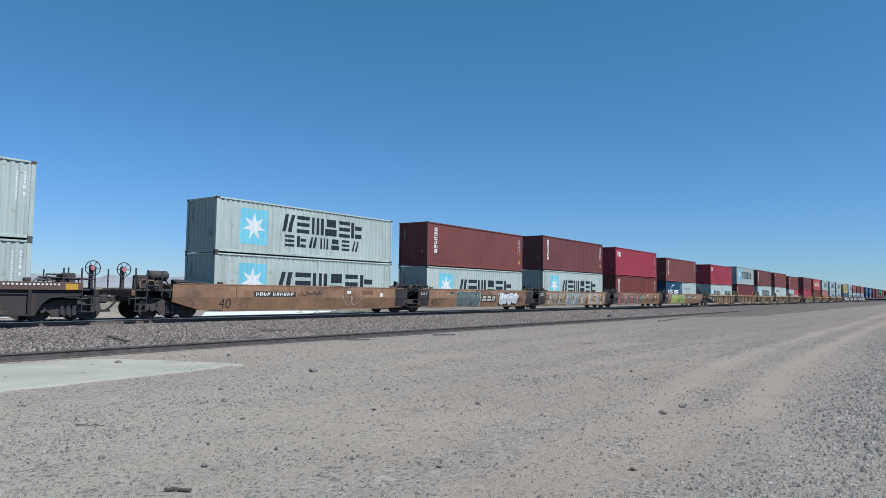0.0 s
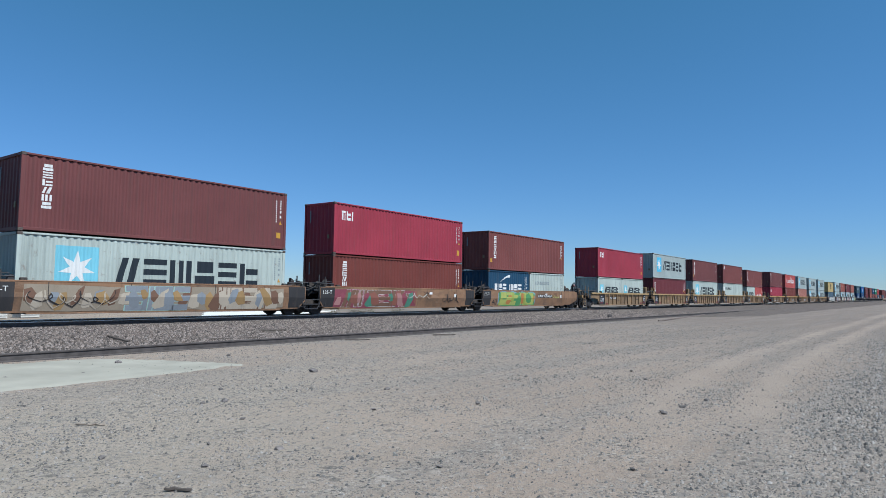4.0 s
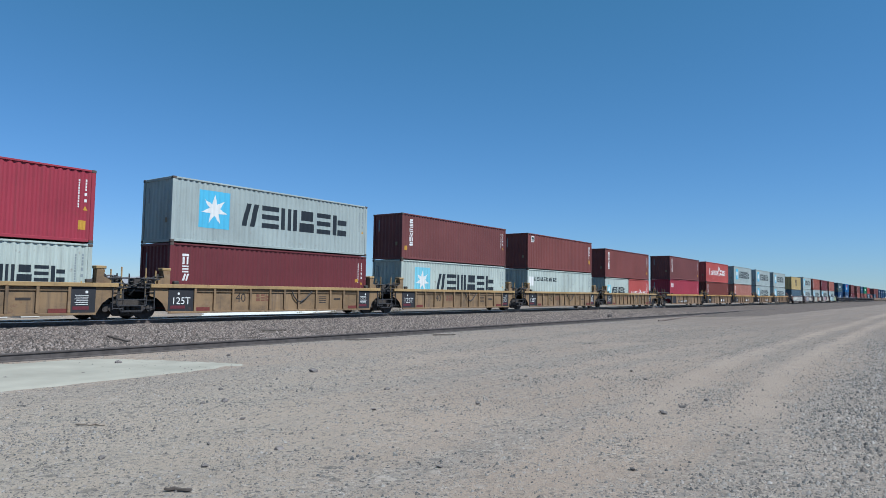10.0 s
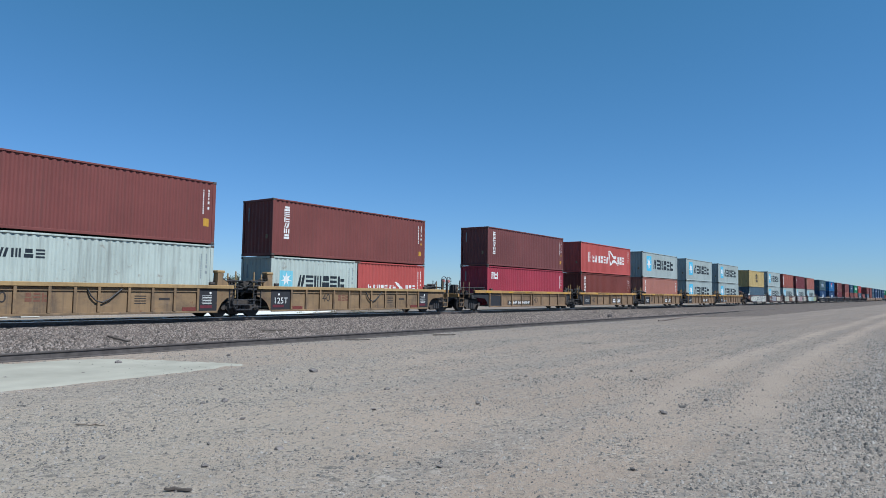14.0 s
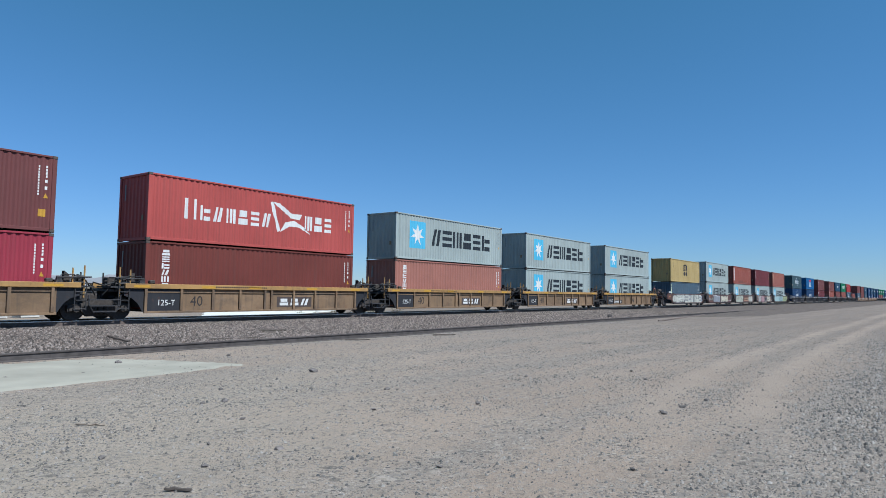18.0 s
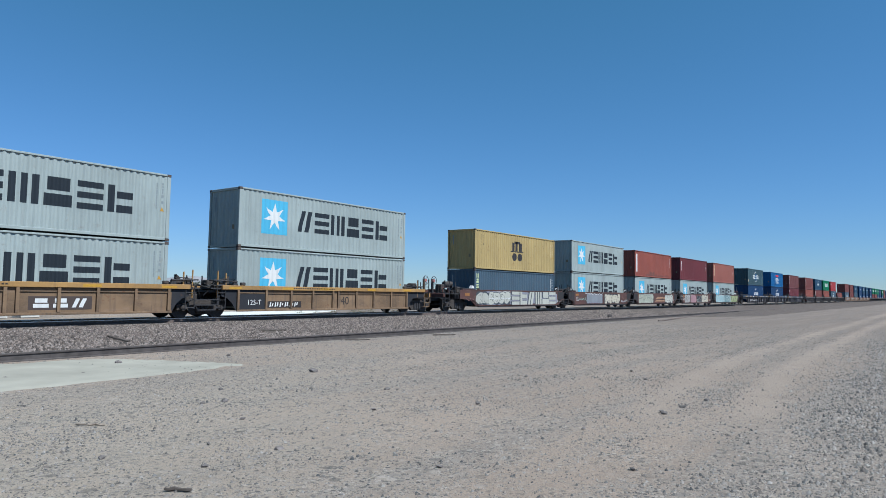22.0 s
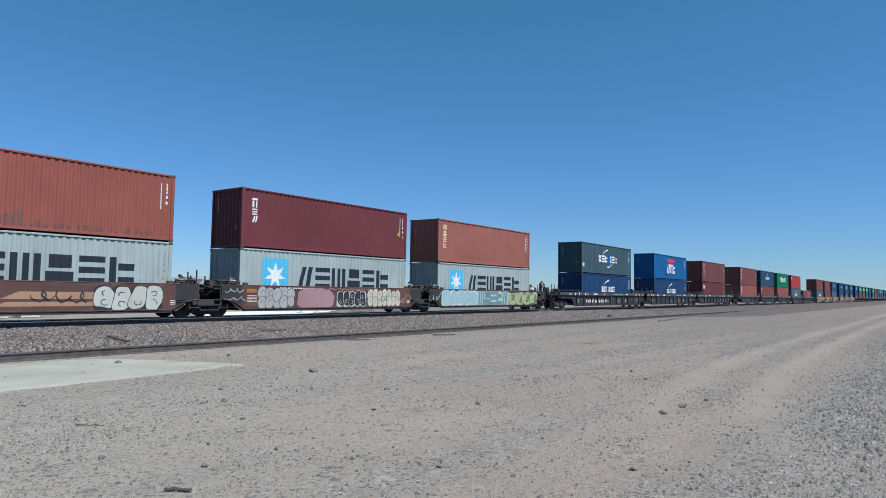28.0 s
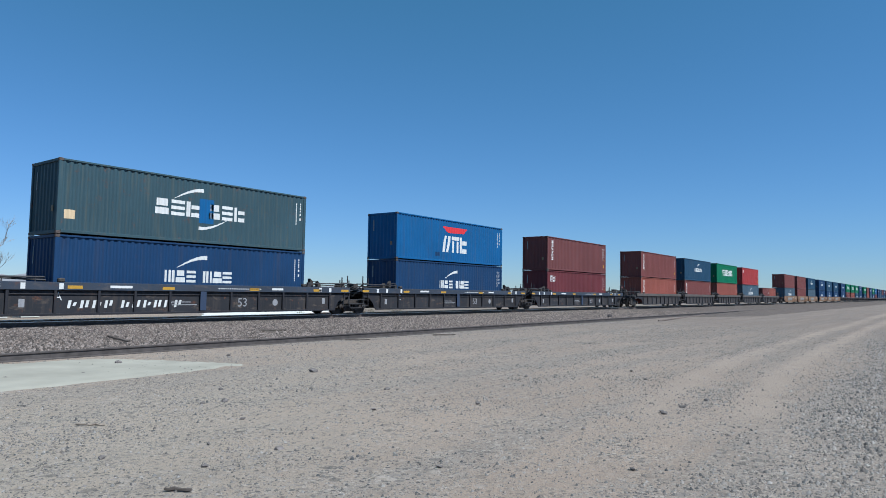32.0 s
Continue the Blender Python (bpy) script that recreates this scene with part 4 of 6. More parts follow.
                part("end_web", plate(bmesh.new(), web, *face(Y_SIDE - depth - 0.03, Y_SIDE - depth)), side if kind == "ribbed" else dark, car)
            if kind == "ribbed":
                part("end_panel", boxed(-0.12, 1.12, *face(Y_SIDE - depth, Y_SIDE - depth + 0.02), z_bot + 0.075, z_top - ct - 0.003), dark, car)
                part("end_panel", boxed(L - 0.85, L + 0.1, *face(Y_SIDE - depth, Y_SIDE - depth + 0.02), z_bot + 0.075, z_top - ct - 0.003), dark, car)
                for xa in (1.14, L - 1.6):
                    part("data_plate", boxed(xa, xa + 0.75, *face(Y_SIDE - depth, Y_SIDE - depth + 0.025), z_bot + 0.08, z_bot + 0.24), WOODLABEL, car, "dark red plate")
                ribs = [1.12, 2.1, 3.07, 4.05, 5.2, 6.1, 7.0, 8.2, 9.2, 10.2, 11.3]
                rw = 0.11
            elif kind == "long_ribbed":
                part("end_panel", boxed(-0.1, 1.5, *face(Y_SIDE - depth, Y_SIDE - depth + 0.02), z_bot + 0.075, z_top - ct - 0.003), dark, car)
                ribs = [-0.06, 1.55, 3.1, 4.55, 5.98, 6.38, 7.77, 9.2, 10.72, 12.16]
                rw = 0.12
            elif wide:
                ribs = [-1.6, 0.0, 1.6, 3.05, 4.58, 6.1, 7.62, 9.17, 10.65, 12.2, 13.8]
                rw = 0.10
            else:
                ribs = [-0.05, 1.4, 2.8, 4.2, 5.6, 7.0, 8.4, 9.8, 11.0, 12.1]
                rw = 0.12
            for x in ribs:
                part("rib", boxed(x - rw / 2, x + rw / 2, *face(Y_SIDE - depth, Y_SIDE - 0.012), z_bot + 0.075, z_top - ct - 0.003, 0.01), side if kind in ("ribbed", "long_ribbed") else dark, car)
            pan = bmesh.new()
            for a, b in zip(ribs, ribs[1:]):
                if b - a > 0.5:
                    box(pan, a + rw / 2, b - rw / 2, *face(Y_SIDE - depth, Y_SIDE - depth + 0.045), z_top - ct - 0.16, z_top - ct - 0.12)
            part("stiffener", pan, side, car)
    # tail and head
    if left == "free":
        free_end(car, kind, 0.0, -1, mats, spin, kind in ("smooth", "red"), far)
    else:
        joint_end(car, kind, 0.0, -1, mats, True, spin, far)
    if right == "free":
        free_end(car, kind, L, 1, mats, spin, kind in ("smooth", "red"), far)
    else:
        joint_end(car, kind, L, 1, mats, False, spin, far)
    for x in (0.08, L - 0.3):
        part("corner_lug", boxed(x, x + 0.24, -Y_SIDE + 0.02, -Y_SIDE + 0.2, z_top, z_top + 0.15, 0.03), CASTING, car)
    if kind == "red" and not far:
        for x in (-0.62, L + 0.18):
            part("white_guide", plate(bmesh.new(), [(x, z_top + 0.12), (x + 0.36, z_top + 0.12), (x + 0.27, z_top + 0.30), (x + 0.12, z_top + 0.33)], -1.38, -1.16), WHITE, car, "white-painted container guide")
    car.matrix_basis = m
    return car


def on_car(car, kind, name, polys, material, label=""):
    y = side_y(kind)
    lift = {"paint_patch": 0.0022, "graffiti_ground": 0.0055, "graffiti_patch": 0.0055}.get(name, 0.0042)
    return part(name, painted(polys, material, y, (), (0.93,) if kind == "smooth" else (), lift), None, car, label)


def ribbon(pts, r):
    """The outline of a thick stroke along a line of points, round at both ends."""
    left, right = [], []
    n = len(pts)
    for i, p in enumerate(pts):
        d = Vector(pts[min(i + 1, n - 1)]) - Vector(pts[max(i - 1, 0)])
        s = Vector((-d.y, d.x)).normalized() * r
        left.append((p[0] + s.x, p[1] + s.y))
        right.append((p[0] - s.x, p[1] - s.y))
    d = (Vector(pts[-1]) - Vector(pts[-2])).normalized() * r
    e = (Vector(pts[0]) - Vector(pts[1])).normalized() * r
    tip = [(pts[-1][0] + 0.8 * d.x + k * 0.6 * d.y, pts[-1][1] + 0.8 * d.y - k * 0.6 * d.x) for k in (-1, 1)]
    tail = [(pts[0][0] + 0.8 * e.x + k * 0.6 * e.y, pts[0][1] + 0.8 * e.y - k * 0.6 * e.x) for k in (-1, 1)]
    return left + tip + right[::-1] + tail


def skin(car, kind, name, polys, material, lift, label=""):
    return part(name, painted(polys, material, side_y(kind), (), (0.93,) if kind == "smooth" else (), lift), None, car, label)


def cloud(rnd, x0, x1, z0, z1, bumps):
    """A long ragged outline with a bumpy edge, as an overspray ground."""
    top, low = [], []
    for i in range(bumps * 4 + 1):
        u = i / (bumps * 4)
        b = abs(math.sin(u * math.pi * bumps))
        top.append((x0 + (x1 - x0) * u, z1 - 0.14 * (z1 - z0) * (1 - b) - rnd.uniform(0, 0.02)))
        low.append((x0 + (x1 - x0) * u + rnd.uniform(-0.03, 0.03), z0 + 0.1 * (z1 - z0) * (1 - b) + rnd.uniform(0, 0.02)))
    return low + top[::-1]


def bubble(rnd, cx, cz, w, h):
    """The swollen outline of one sprayed sign."""
    p, q, t, lean = rnd.uniform(0, 6.28), rnd.uniform(0, 6.28), rnd.uniform(0.10, 0.18), rnd.uniform(-0.05, 0.16)
    out = []
    for i in range(22):
        a = 6.28319 * i / 22
        r = 1 + t * math.sin(2 * a + p) + 0.09 * math.sin(3 * a + q)
        c, d = math.cos(a), math.sin(a)
        u, v = math.copysign(abs(c) ** 0.75, c) * 0.5 * w * r, math.copysign(abs(d) ** 0.7, d) * 0.5 * h * min(1.05, r)
        out.append((cx + u + lean * v, cz + v))
    return out


def grow(poly, k):
    """The outline moved outwards by k."""
    cx, cz = sum(p[0] for p in poly) / len(poly), sum(p[1] for p in poly) / len(poly)
    return [(x + k * (x - cx) / max(1e-6, math.hypot(x - cx, z - cz)), z + k * (z - cz) / max(1e-6, math.hypot(x - cx, z - cz))) for x, z in poly]


def graffiti(car, kind, seed, x0, x1, z0, z1, fill, line, n, halo=None):
    """Swollen overlapping signs with a dark rim, side by side, no words."""
    rnd = random.Random(seed)
    h = z1 - z0
    if halo:
        skin(car, kind, "graffiti_ground", [cloud(rnd, x0 - 0.13, x1 + 0.10, z0 - 0.05, z1 + 0.05, n)], halo, 0.0048)
    skin(car, kind, "graffiti_ground", [cloud(rnd, x0 - 0.09, x1 + 0.05, z0 - 0.02, z1 + 0.01, n)], line, 0.0058)
    p = (x1 - x0) / n
    for i in range(n):
        cx, cz = x0 + p * (i + 0.5), (z0 + z1) / 2 + rnd.uniform(-0.04, 0.04) * h
        shape = bubble(rnd, cx, cz, p * 1.12, h * rnd.uniform(0.82, 0.92))
        up = 0.0012 * (i % 4)
        g = skin(car, kind, "graffiti", [grow(shape, 0.03)], line, 0.0066 + up, "swollen spray-painted signs with a dark rim" if i == 0 else "")
        skin(g, kind, "graffiti_fill", [shape], fill, 0.0072 + up)
        marks = []
        for j in (-0.17 * h, 0.17 * h)[:rnd.choice((1, 2, 2))]:
            a0, sweep, r = rnd.uniform(0, 6.28), rnd.uniform(2.2, 4.6), rnd.uniform(0.14, 0.2)
            marks.append(ribbon([(cx + rnd.uniform(-0.04, 0.04) * p + r * p * 1.2 * math.cos(a0 + sweep * u / 7), cz + j + r * 0.8 * h * math.sin(a0 + sweep * u / 7) * 0.7) for u in range(8)], 0.017))
        for j, one in enumerate(marks):
            tagged(skin(g, kind, "graffiti_mark", [one], line, 0.0118 + 0.0008 * j), kind="stuff")


def blocks(car, kind, seed, x0, x1, z0, z1, fill, line, n, gap=0.12, shadow=0.05):
    """Big upright sprayed blocks with a hard shadow, no words."""
    rnd = random.Random(seed)
    p = (x1 - x0) / n
    for i in range(n):
        xa, xb = x0 + p * i, x0 + p * (i + 1 - gap)
        w, h, lean = xb - xa, z1 - z0, rnd.uniform(-0.05, 0.1)
        sort = RHYTHM[(seed + i) % 16]
        polys = []
        for q in cell(sort, xa, xb, z0, z1):
            cx, cz = sum(a for a, _ in q) / 4, sum(b for _, b in q) / 4
            polys.append([(cx + (a - cx) * 1.22 + lean * (b - z0) + rnd.uniform(-0.02, 0.02), min(z1, max(z0, cz + (b - cz) * 1.12 + rnd.uniform(-0.02, 0.02)))) for a, b in q])
        back = [[(a - shadow + (0.02 if a > sum(v[0] for v in q) / 4 else -0.02), b + (0.015 if b > sum(v[1] for v in q) / 4 else -0.02)) for a, b in q] for q in polys]
        o = None
        for j, q in enumerate(back):
            o2 = skin(o or car, kind, "graffiti_rim" if o else "graffiti", [q], line, 0.0066 + 0.0005 * j, "tall spray-painted blocks with a dark shadow" if i == 0 and not o else "")
            o = o or o2
        for j, q in enumerate(polys):
            skin(o, kind, "graffiti_fill", [q], fill, 0.0084 + 0.0005 * j)


def plump(car, kind, seed, x0, x1, z0, z1, fill, line, n):
    """Swollen overlapping bubbles with thin dark seams."""
    rnd = random.Random(seed)
    h, p = z1 - z0, (x1 - x0) / n
    spots = [(x0 + p * (i + 0.5), z0 + h * (0.3 if k else 0.7) + rnd.uniform(-0.04, 0.04) * h, p * rnd.uniform(0.55, 0.72), h * rnd.uniform(0.28, 0.36), rnd.uniform(-0.1, 0.15)) for i in range(n) for k in (0, 1)]
    for i, (cx, cz, rx, rz, ln) in enumerate(spots):
        up = 0.0011 * (i % 5)
        g = skin(car, kind, "graffiti", [disc(cx, cz, rx, rz, 18, ln)], line, 0.0062 + up, "swollen spray-painted bubbles" if i == 0 else "")
        skin(g, kind, "graffiti_fill", [disc(cx, cz, rx - 0.028, rz - 0.028, 18, ln)], fill, 0.0067 + up)
    seams = [ribbon([(cx - 0.3 * rx, cz - 0.1 * rz), (cx - 0.1 * rx, cz + 0.35 * rz), (cx + 0.3 * rx, cz + 0.4 * rz)], 0.012) for cx, cz, rx, rz, ln in spots if rnd.random() < 0.7]
    tagged(skin(car, kind, "graffiti_mark", seams, line, 0.0125), kind="stuff")


def shards(car, kind, seed, x0, x1, z0, z1, colours, n):
    """A dense sprayed picture: a coloured ground under overlapping angular shapes."""
    rnd = random.Random(seed)
    h = z1 - z0
    edge = [(x0 + (x1 - x0) * u / 8, z1 - rnd.uniform(0, 0.16) * h) for u in range(9)]
    foot = [(x0 + (x1 - x0) * u / 8 + rnd.uniform(-0.1, 0.1), z0 + rnd.uniform(0, 0.12) * h) for u in range(8, -1, -1)]
    ground_part = skin(car, kind, "graffiti", [edge + foot], colours[0], 0.0062, "dense angular spray-painted graffiti")
    for k in range(n):
        cx = x0 + (x1 - x0) * (k + rnd.uniform(0.2, 0.8)) / n
        cz = z0 + h * rnd.uniform(0.35, 0.65)
        w, t, a = (x1 - x0) / n * rnd.uniform(0.8, 1.7), h * rnd.uniform(0.22, 0.5), rnd.uniform(-0.5, 0.5)
        q = []
        for u, v in ((-1, -0.6), (-0.3, -1), (0.9, -0.8), (1, 0.2), (0.4, 1), (-0.8, 0.7)):
            u, v = u * rnd.uniform(0.6, 1.1) * w / 2, v * rnd.uniform(0.7, 1.1) * t
            q.append((max(x0, min(x1, cx + u + a * v)), max(z0, min(z1, cz + v))))
        c = colours[1 + k % (len(colours) - 1)]
        skin(ground_part, kind, "graffiti_fill", [q], c, 0.0074 + 0.0007 * (k % 8))
    return ground_part


def spray(name, c):
    return paint("spray_" + name, c, 0.6, 0.15, 0.25, 0.12)


def scribble(car, kind, seed, x0, x1, z0, z1, m, n=6):
    """A tag as a run of uneven looping strokes."""
    rnd = random.Random(seed)
    h, knots = z1 - z0, []
    for i in range(n + 1):
        knots.append((x0 + (x1 - x0) * (i + rnd.uniform(-0.45, 0.45)) / n, z0 + h * (rnd.uniform(0.0, 0.35) if i % 2 else rnd.uniform(0.5, 1.0))))
    runs = []
    for i in range(n):
        a, d = knots[i], knots[i + 1]
        s = 0.5 * h * (1 if i % 2 else -1) * rnd.uniform(0.2, 0.7)
        runs.append(ribbon([(a[0] + (d[0] - a[0]) * u + s * math.sin(u * math.pi), a[1] + (d[1] - a[1]) * u) for u in (0, 0.2, 0.4, 0.6, 0.8, 1.0)], 0.013 + 0.007 * (i % 3)))
    for k in range(2):
        if runs[k::2]:
            tagged(skin(car, kind, "tag_mark", runs[k::2], m, 0.0205 + 0.001 * k, "sprayed looping strokes"), kind="stuff")


DULLORANGE = plain("dull_orange_plate", (0.26, 0.12, 0.04), 0.6)
# black of the end plates; shade among the end gear is painted in
END_SHADE_BLACK = paint("black_end_and_shade_paint", (0.027, 0.026, 0.027), 0.75, 0.25, 0.5, 0.4)


def car_marks(car, kind, k):
    """Stencils, plates and graffiti on the near side of unit k."""
    pale = WHITE
    if kind == "smooth":
        rnd = random.Random(70 + k)
        for i in range(7):
            xa, za = rnd.uniform(-1.0, 11.5), rnd.choice((0.96, 1.1, 1.2))
            shade_c = rnd.uniform(0.6, 1.15)
            on_car(car, kind, "paint_patch", [bar(xa, xa + rnd.uniform(0.25, 0.9), za, min(1.45, za + rnd.uniform(0.1, 0.3)))], paint("brown_patch_%d" % (i % 4), (0.17 * shade_c, 0.095 * shade_c, 0.055 * shade_c), 0.7, 0.2, 0.5, 0.4))
        for xa in (1.0, 4.1, 8.0, 11.1):
            part("weld_seam", boxed(xa, xa + 0.03, -Y_SIDE - 0.008, -Y_SIDE + 0.01, 0.94, 1.47), car.children[2].data.materials[0], car)
        if k in (1, 2, 3, 4):
            on_car(car, kind, "end_plate", [[(13.3, 1.46), (13.3, 0.78), (12.95, 0.42), (12.30, 0.42), (12.22, 1.46)]], END_SHADE_BLACK, "black end plate")
        if k == 2:
            on_car(car, kind, "stencil", words("40", 0.46, 0.12, 0.42), STENCIL, "black stencilled number 40")
        if k in (1, 5):
            on_car(car, kind, "stencil", words("40", 0.46, 0.12, 0.42), STENCIL, "black stencilled number 40")
            xa = 2.0 if k == 1 else 6.9
            p = on_car(car, kind, "number_panel", [bar(xa, xa + 2.55, 0.96, 1.22)], STENCIL, "black number panel")
            part("number_line", painted(figures(xa + 0.1, 10, 0.225, 1.0, 1.18, 4), pale, side_y(kind), lift=0.008), None, p, "white bars")
        if k in (2, 3, 4, 5):
            p = on_car(car, kind, "end_plate", [[(-1.13, 1.46), (-1.13, 0.78), (-0.78, 0.42), (-0.10, 0.42), (-0.10, 1.46)]], END_SHADE_BLACK, "black end plate")
            part("lettering", painted(words("125-T", 0.2, -1.0, 1.12), pale, side_y(kind), lift=0.008), None, p, "white stencilled 125-T")
        on_car(car, kind, "notice", [bar(10.9, 11.15, 0.98, 1.2), bar(8.2, 8.5, 1.15, 1.3)], pale)
    elif kind == "ribbed":
        on_car(car, kind, "stencil", words("40", 0.40, 3.25 if k != 6 else 6.32, 0.72), STENCIL, "black stencilled number 40")
        y = lambda x, z: -Y_SIDE + 0.078
        part("lettering", painted(words("125T", 0.30, 0.02, 0.63), pale, y), None, car, "white stencilled 125T")
        wine_band = plain("faded_wine_band", (0.10, 0.022, 0.03), 0.6)
        for xa, xb in ((-0.02, 0.66), (11.45, 12.05)):
            part("warning_band", painted([bar(xa, xb, 0.44, 0.57)], wine_band, y), None, car, "faded wine-red band")
        part("marking", painted([disc(0.35, 1.08, 0.055)] + [bar(11.52 + 0.04 * (i % 2), 12.02, 0.98 - i * 0.07, 1.002 - i * 0.07) for i in range(6)] + [disc(11.95, 1.12, 0.055)], pale, y), None, car)
        xa = 8.45 if k != 6 else 4.35
        on_car(car, kind, "notice", [bar(xa, xa + 0.5, 0.95 - i * 0.1, 0.99 - i * 0.1) for i in range(4)] + [bar(9.5, 10.0, 0.8, 0.9)], STENCIL)
        if k != 6:
            on_car(car, kind, "emblem", sum(letters(4.4, 5.2, 0.75, 1.08, 3, 0.8, 3), []), plain("faded_red_mark", (0.15, 0.068, 0.045), 0.7), "faded red bars")
        else:
            p = on_car(car, kind, "number_panel", [bar(2.2, 4.05, 0.82, 1.08)], STENCIL, "black number panel")
            part("number_line", painted(figures(2.28, 9, 0.185, 0.87, 1.04, 4), pale, side_y(kind), lift=0.008), None, p, "white bars")
        if k != 6:
            bm = pipe(bmesh.new(), [(6.55, -Y_SIDE + 0.05, 1.25), (6.68, -Y_SIDE + 0.02, 0.98), (6.88, -Y_SIDE + 0.02, 0.78), (7.12, -Y_SIDE + 0.02, 0.72), (7.42, -Y_SIDE + 0.02, 0.86), (7.9, -Y_SIDE + 0.05, 1.25)], 0.03)
            part("chain", bm, BLACK, car, "slack black chain")
    elif kind == "long_ribbed":
        y = lambda x, z: -Y_SIDE + 0.078
        if k in (11, 15):
            xa = 2.5 if k == 11 else 0.2
            p = on_car(car, kind, "number_panel", [bar(xa, xa + 3.6, 0.42, 0.74)], STENCIL, "black number panel")
            part("number_line", painted(figures(xa + 0.2, 10, 0.31, 0.47, 0.69, 4), pale, side_y(kind), lift=0.008), None, p, "white bars")
        if k != 11:
            part("lettering", painted(words("125-T", 0.24, 0.45, 0.58), pale, y), None, car, "white stencilled 125-T")
        on_car(car, kind, "stencil", words("40", 0.44, 6.6 if k in (11, 15) else 2.0, 0.55), STENCIL, "black stencilled number 40")
        if k in (12, 13, 14):
            p = on_car(car, kind, "emblem_panel", [bar(6.75, 9.0, 0.45, 0.95)], paint("brown_emblem_panel", (0.06, 0.045, 0.04), 0.7), "dark panel")
            part("emblem", painted(cell("h", 6.92, 7.45, 0.53, 0.87) + cell("h", 7.6, 8.12, 0.53, 0.87) + cell("v", 8.26, 8.82, 0.53, 0.87), pale, side_y(kind), lift=0.008), None, p, "white blocks")
        yy = lambda x, z: -Y_SIDE
        part("reflector", painted([bar(x, x + 0.7, 1.32, 1.42) for x in (-0.6, 2.5, 5.0, 8.6, 11.8)], YELLOWTAPE, yy), None, car, "bright yellow reflective strips")
        part("small_print", painted([bar(3.2 + i * 0.12, 3.28 + i * 0.12, 1.36, 1.41) for i in range(24)], STENCIL, yy), None, car)
    elif kind == "wide":
        yy = lambda x, z: -Y_SIDE
        part("reflector", painted([bar(x, x + 0.55, 1.24, 1.36) for x in (-3.2, 0.4, 4.2, 8.6, 12.6, 14.6)], YELLOWTAPE, yy), None, car, "yellow reflective strips")
        part("marking", painted([bar(x, x + 0.16, 1.22, 1.44) for x in (-2.0, -1.2, 0.1, 13.0, 13.7)] + [bar(2.0, 2.9, 1.28, 1.38), bar(9.9, 10.6, 1.28, 1.38)] + [bar(6.9 + i * 0.1, 6.96 + i * 0.1, 1.30, 1.34) for i in range(24)], pale, yy), None, car, "white markings")
        part("post", painted([bar(6.0, 6.3, 0.35, 1.18)], paint("blue_panel", (0.03, 0.045, 0.08), 0.7), lambda x, z: -Y_SIDE), None, car)
        if k == 21:
            on_car(car, kind, "number_line", figures(0.45, 10, 0.46, 0.50, 0.80, 4), pale, "white bars")
            on_car(car, kind, "lettering", words("A", 0.3, -0.02, 0.8), pale, "white letter A")
        else:
            on_car(car, kind, "lettering", words("C" if k == 22 else "B", 0.3, -0.02, 0.8), pale)
        on_car(car, kind, "stencil", words("53", 0.40, 8.0, 0.5), plain("grey_stencil", (0.25, 0.25, 0.26), 0.7), "grey stencilled number 53")
        on_car(car, kind, "notice", [bar(-1.2, -1.0, 0.55, 0.85), bar(13.3, 13.5, 0.6, 0.9), disc(10.2, 0.68, 0.16)] + [bar(4.7, 5.6, 0.7, 0.74), bar(4.7, 5.9, 0.58, 0.62)], plain("grey_stencil", (0.25, 0.25, 0.26), 0.7))
    elif kind == "red":
        if k in (16, 20):
            xa = -1.6 if k == 16 else 12.95
            on_car(car, kind, "reflector", [bar(xa, xa + 0.55, 1.08, 1.26)], DULLORANGE, "dull orange reflective plate")
        else:
            on_car(car, kind, "reflector", [bar(0.2, 0.8, 1.16, 1.34)], DULLORANGE, "dull orange reflective plate")
        # joint ends: dirt and the shade of the gear there, painted as plates
        for free, xs in ((k == 16, (-1.13, -0.75, -0.2, -0.05)), (k == 20, (13.32, 12.94, 12.39, 12.24))):
            if not free:
                on_car(car, kind, "end_plate", [[(xs[0], 1.46), (xs[0], 0.88), (xs[1], 0.83), (xs[2], 0.45), (xs[3], 0.45), (xs[3], 1.46)]], END_SHADE_BLACK, "dark end plate, soot and shade painted in")
        on_car(car, kind, "notice", [bar(12.0, 12.7, 0.62 + i * 0.07, 0.65 + i * 0.07) for i in range(3)] + [bar(0.25, 0.8, 0.72 + i * 0.07, 0.74 + i * 0.07) for i in range(5)] + [bar(2.2 + i * 0.16, 2.3 + i * 0.16, 1.36, 1.43) for i in range(14)], pale)
        rnd = random.Random(500 + k)
        for i in range(5):
            xa = rnd.uniform(0.0, 11.0)
            on_car(car, kind, "paint_patch", [bar(xa, xa + rnd.uniform(0.5, 1.6), rnd.uniform(0.36, 0.8), rnd.uniform(0.95, 1.3))], paint("rust_patch_%d" % (i % 3), ((0.11, 0.05, 0.035), (0.07, 0.04, 0.035), (0.13, 0.07, 0.045))[i % 3], 0.8, 0.25, 0.6, 0.6))
    elif kind == "dark":
        part("small_print", painted([bar(11.2 + i * 0.14, 11.28 + i * 0.14, 1.36, 1.42) for i in range(14)] + [disc(10.6, 1.38, 0.08)], pale, lambda x, z: -Y_SIDE), None, car)
        part("reflector", painted([bar(13.3, 13.75, 1.2, 1.42)], YELLOWTAPE, lambda x, z: -Y_SIDE), None, car)
    # sprayed pictures
    g = graffiti
    ink, bone, white = spray("black", (0.0246, 0.0246, 0.0328)), spray("bone", (0.37, 0.37, 0.32)), spray("white", (0.50, 0.51, 0.51))
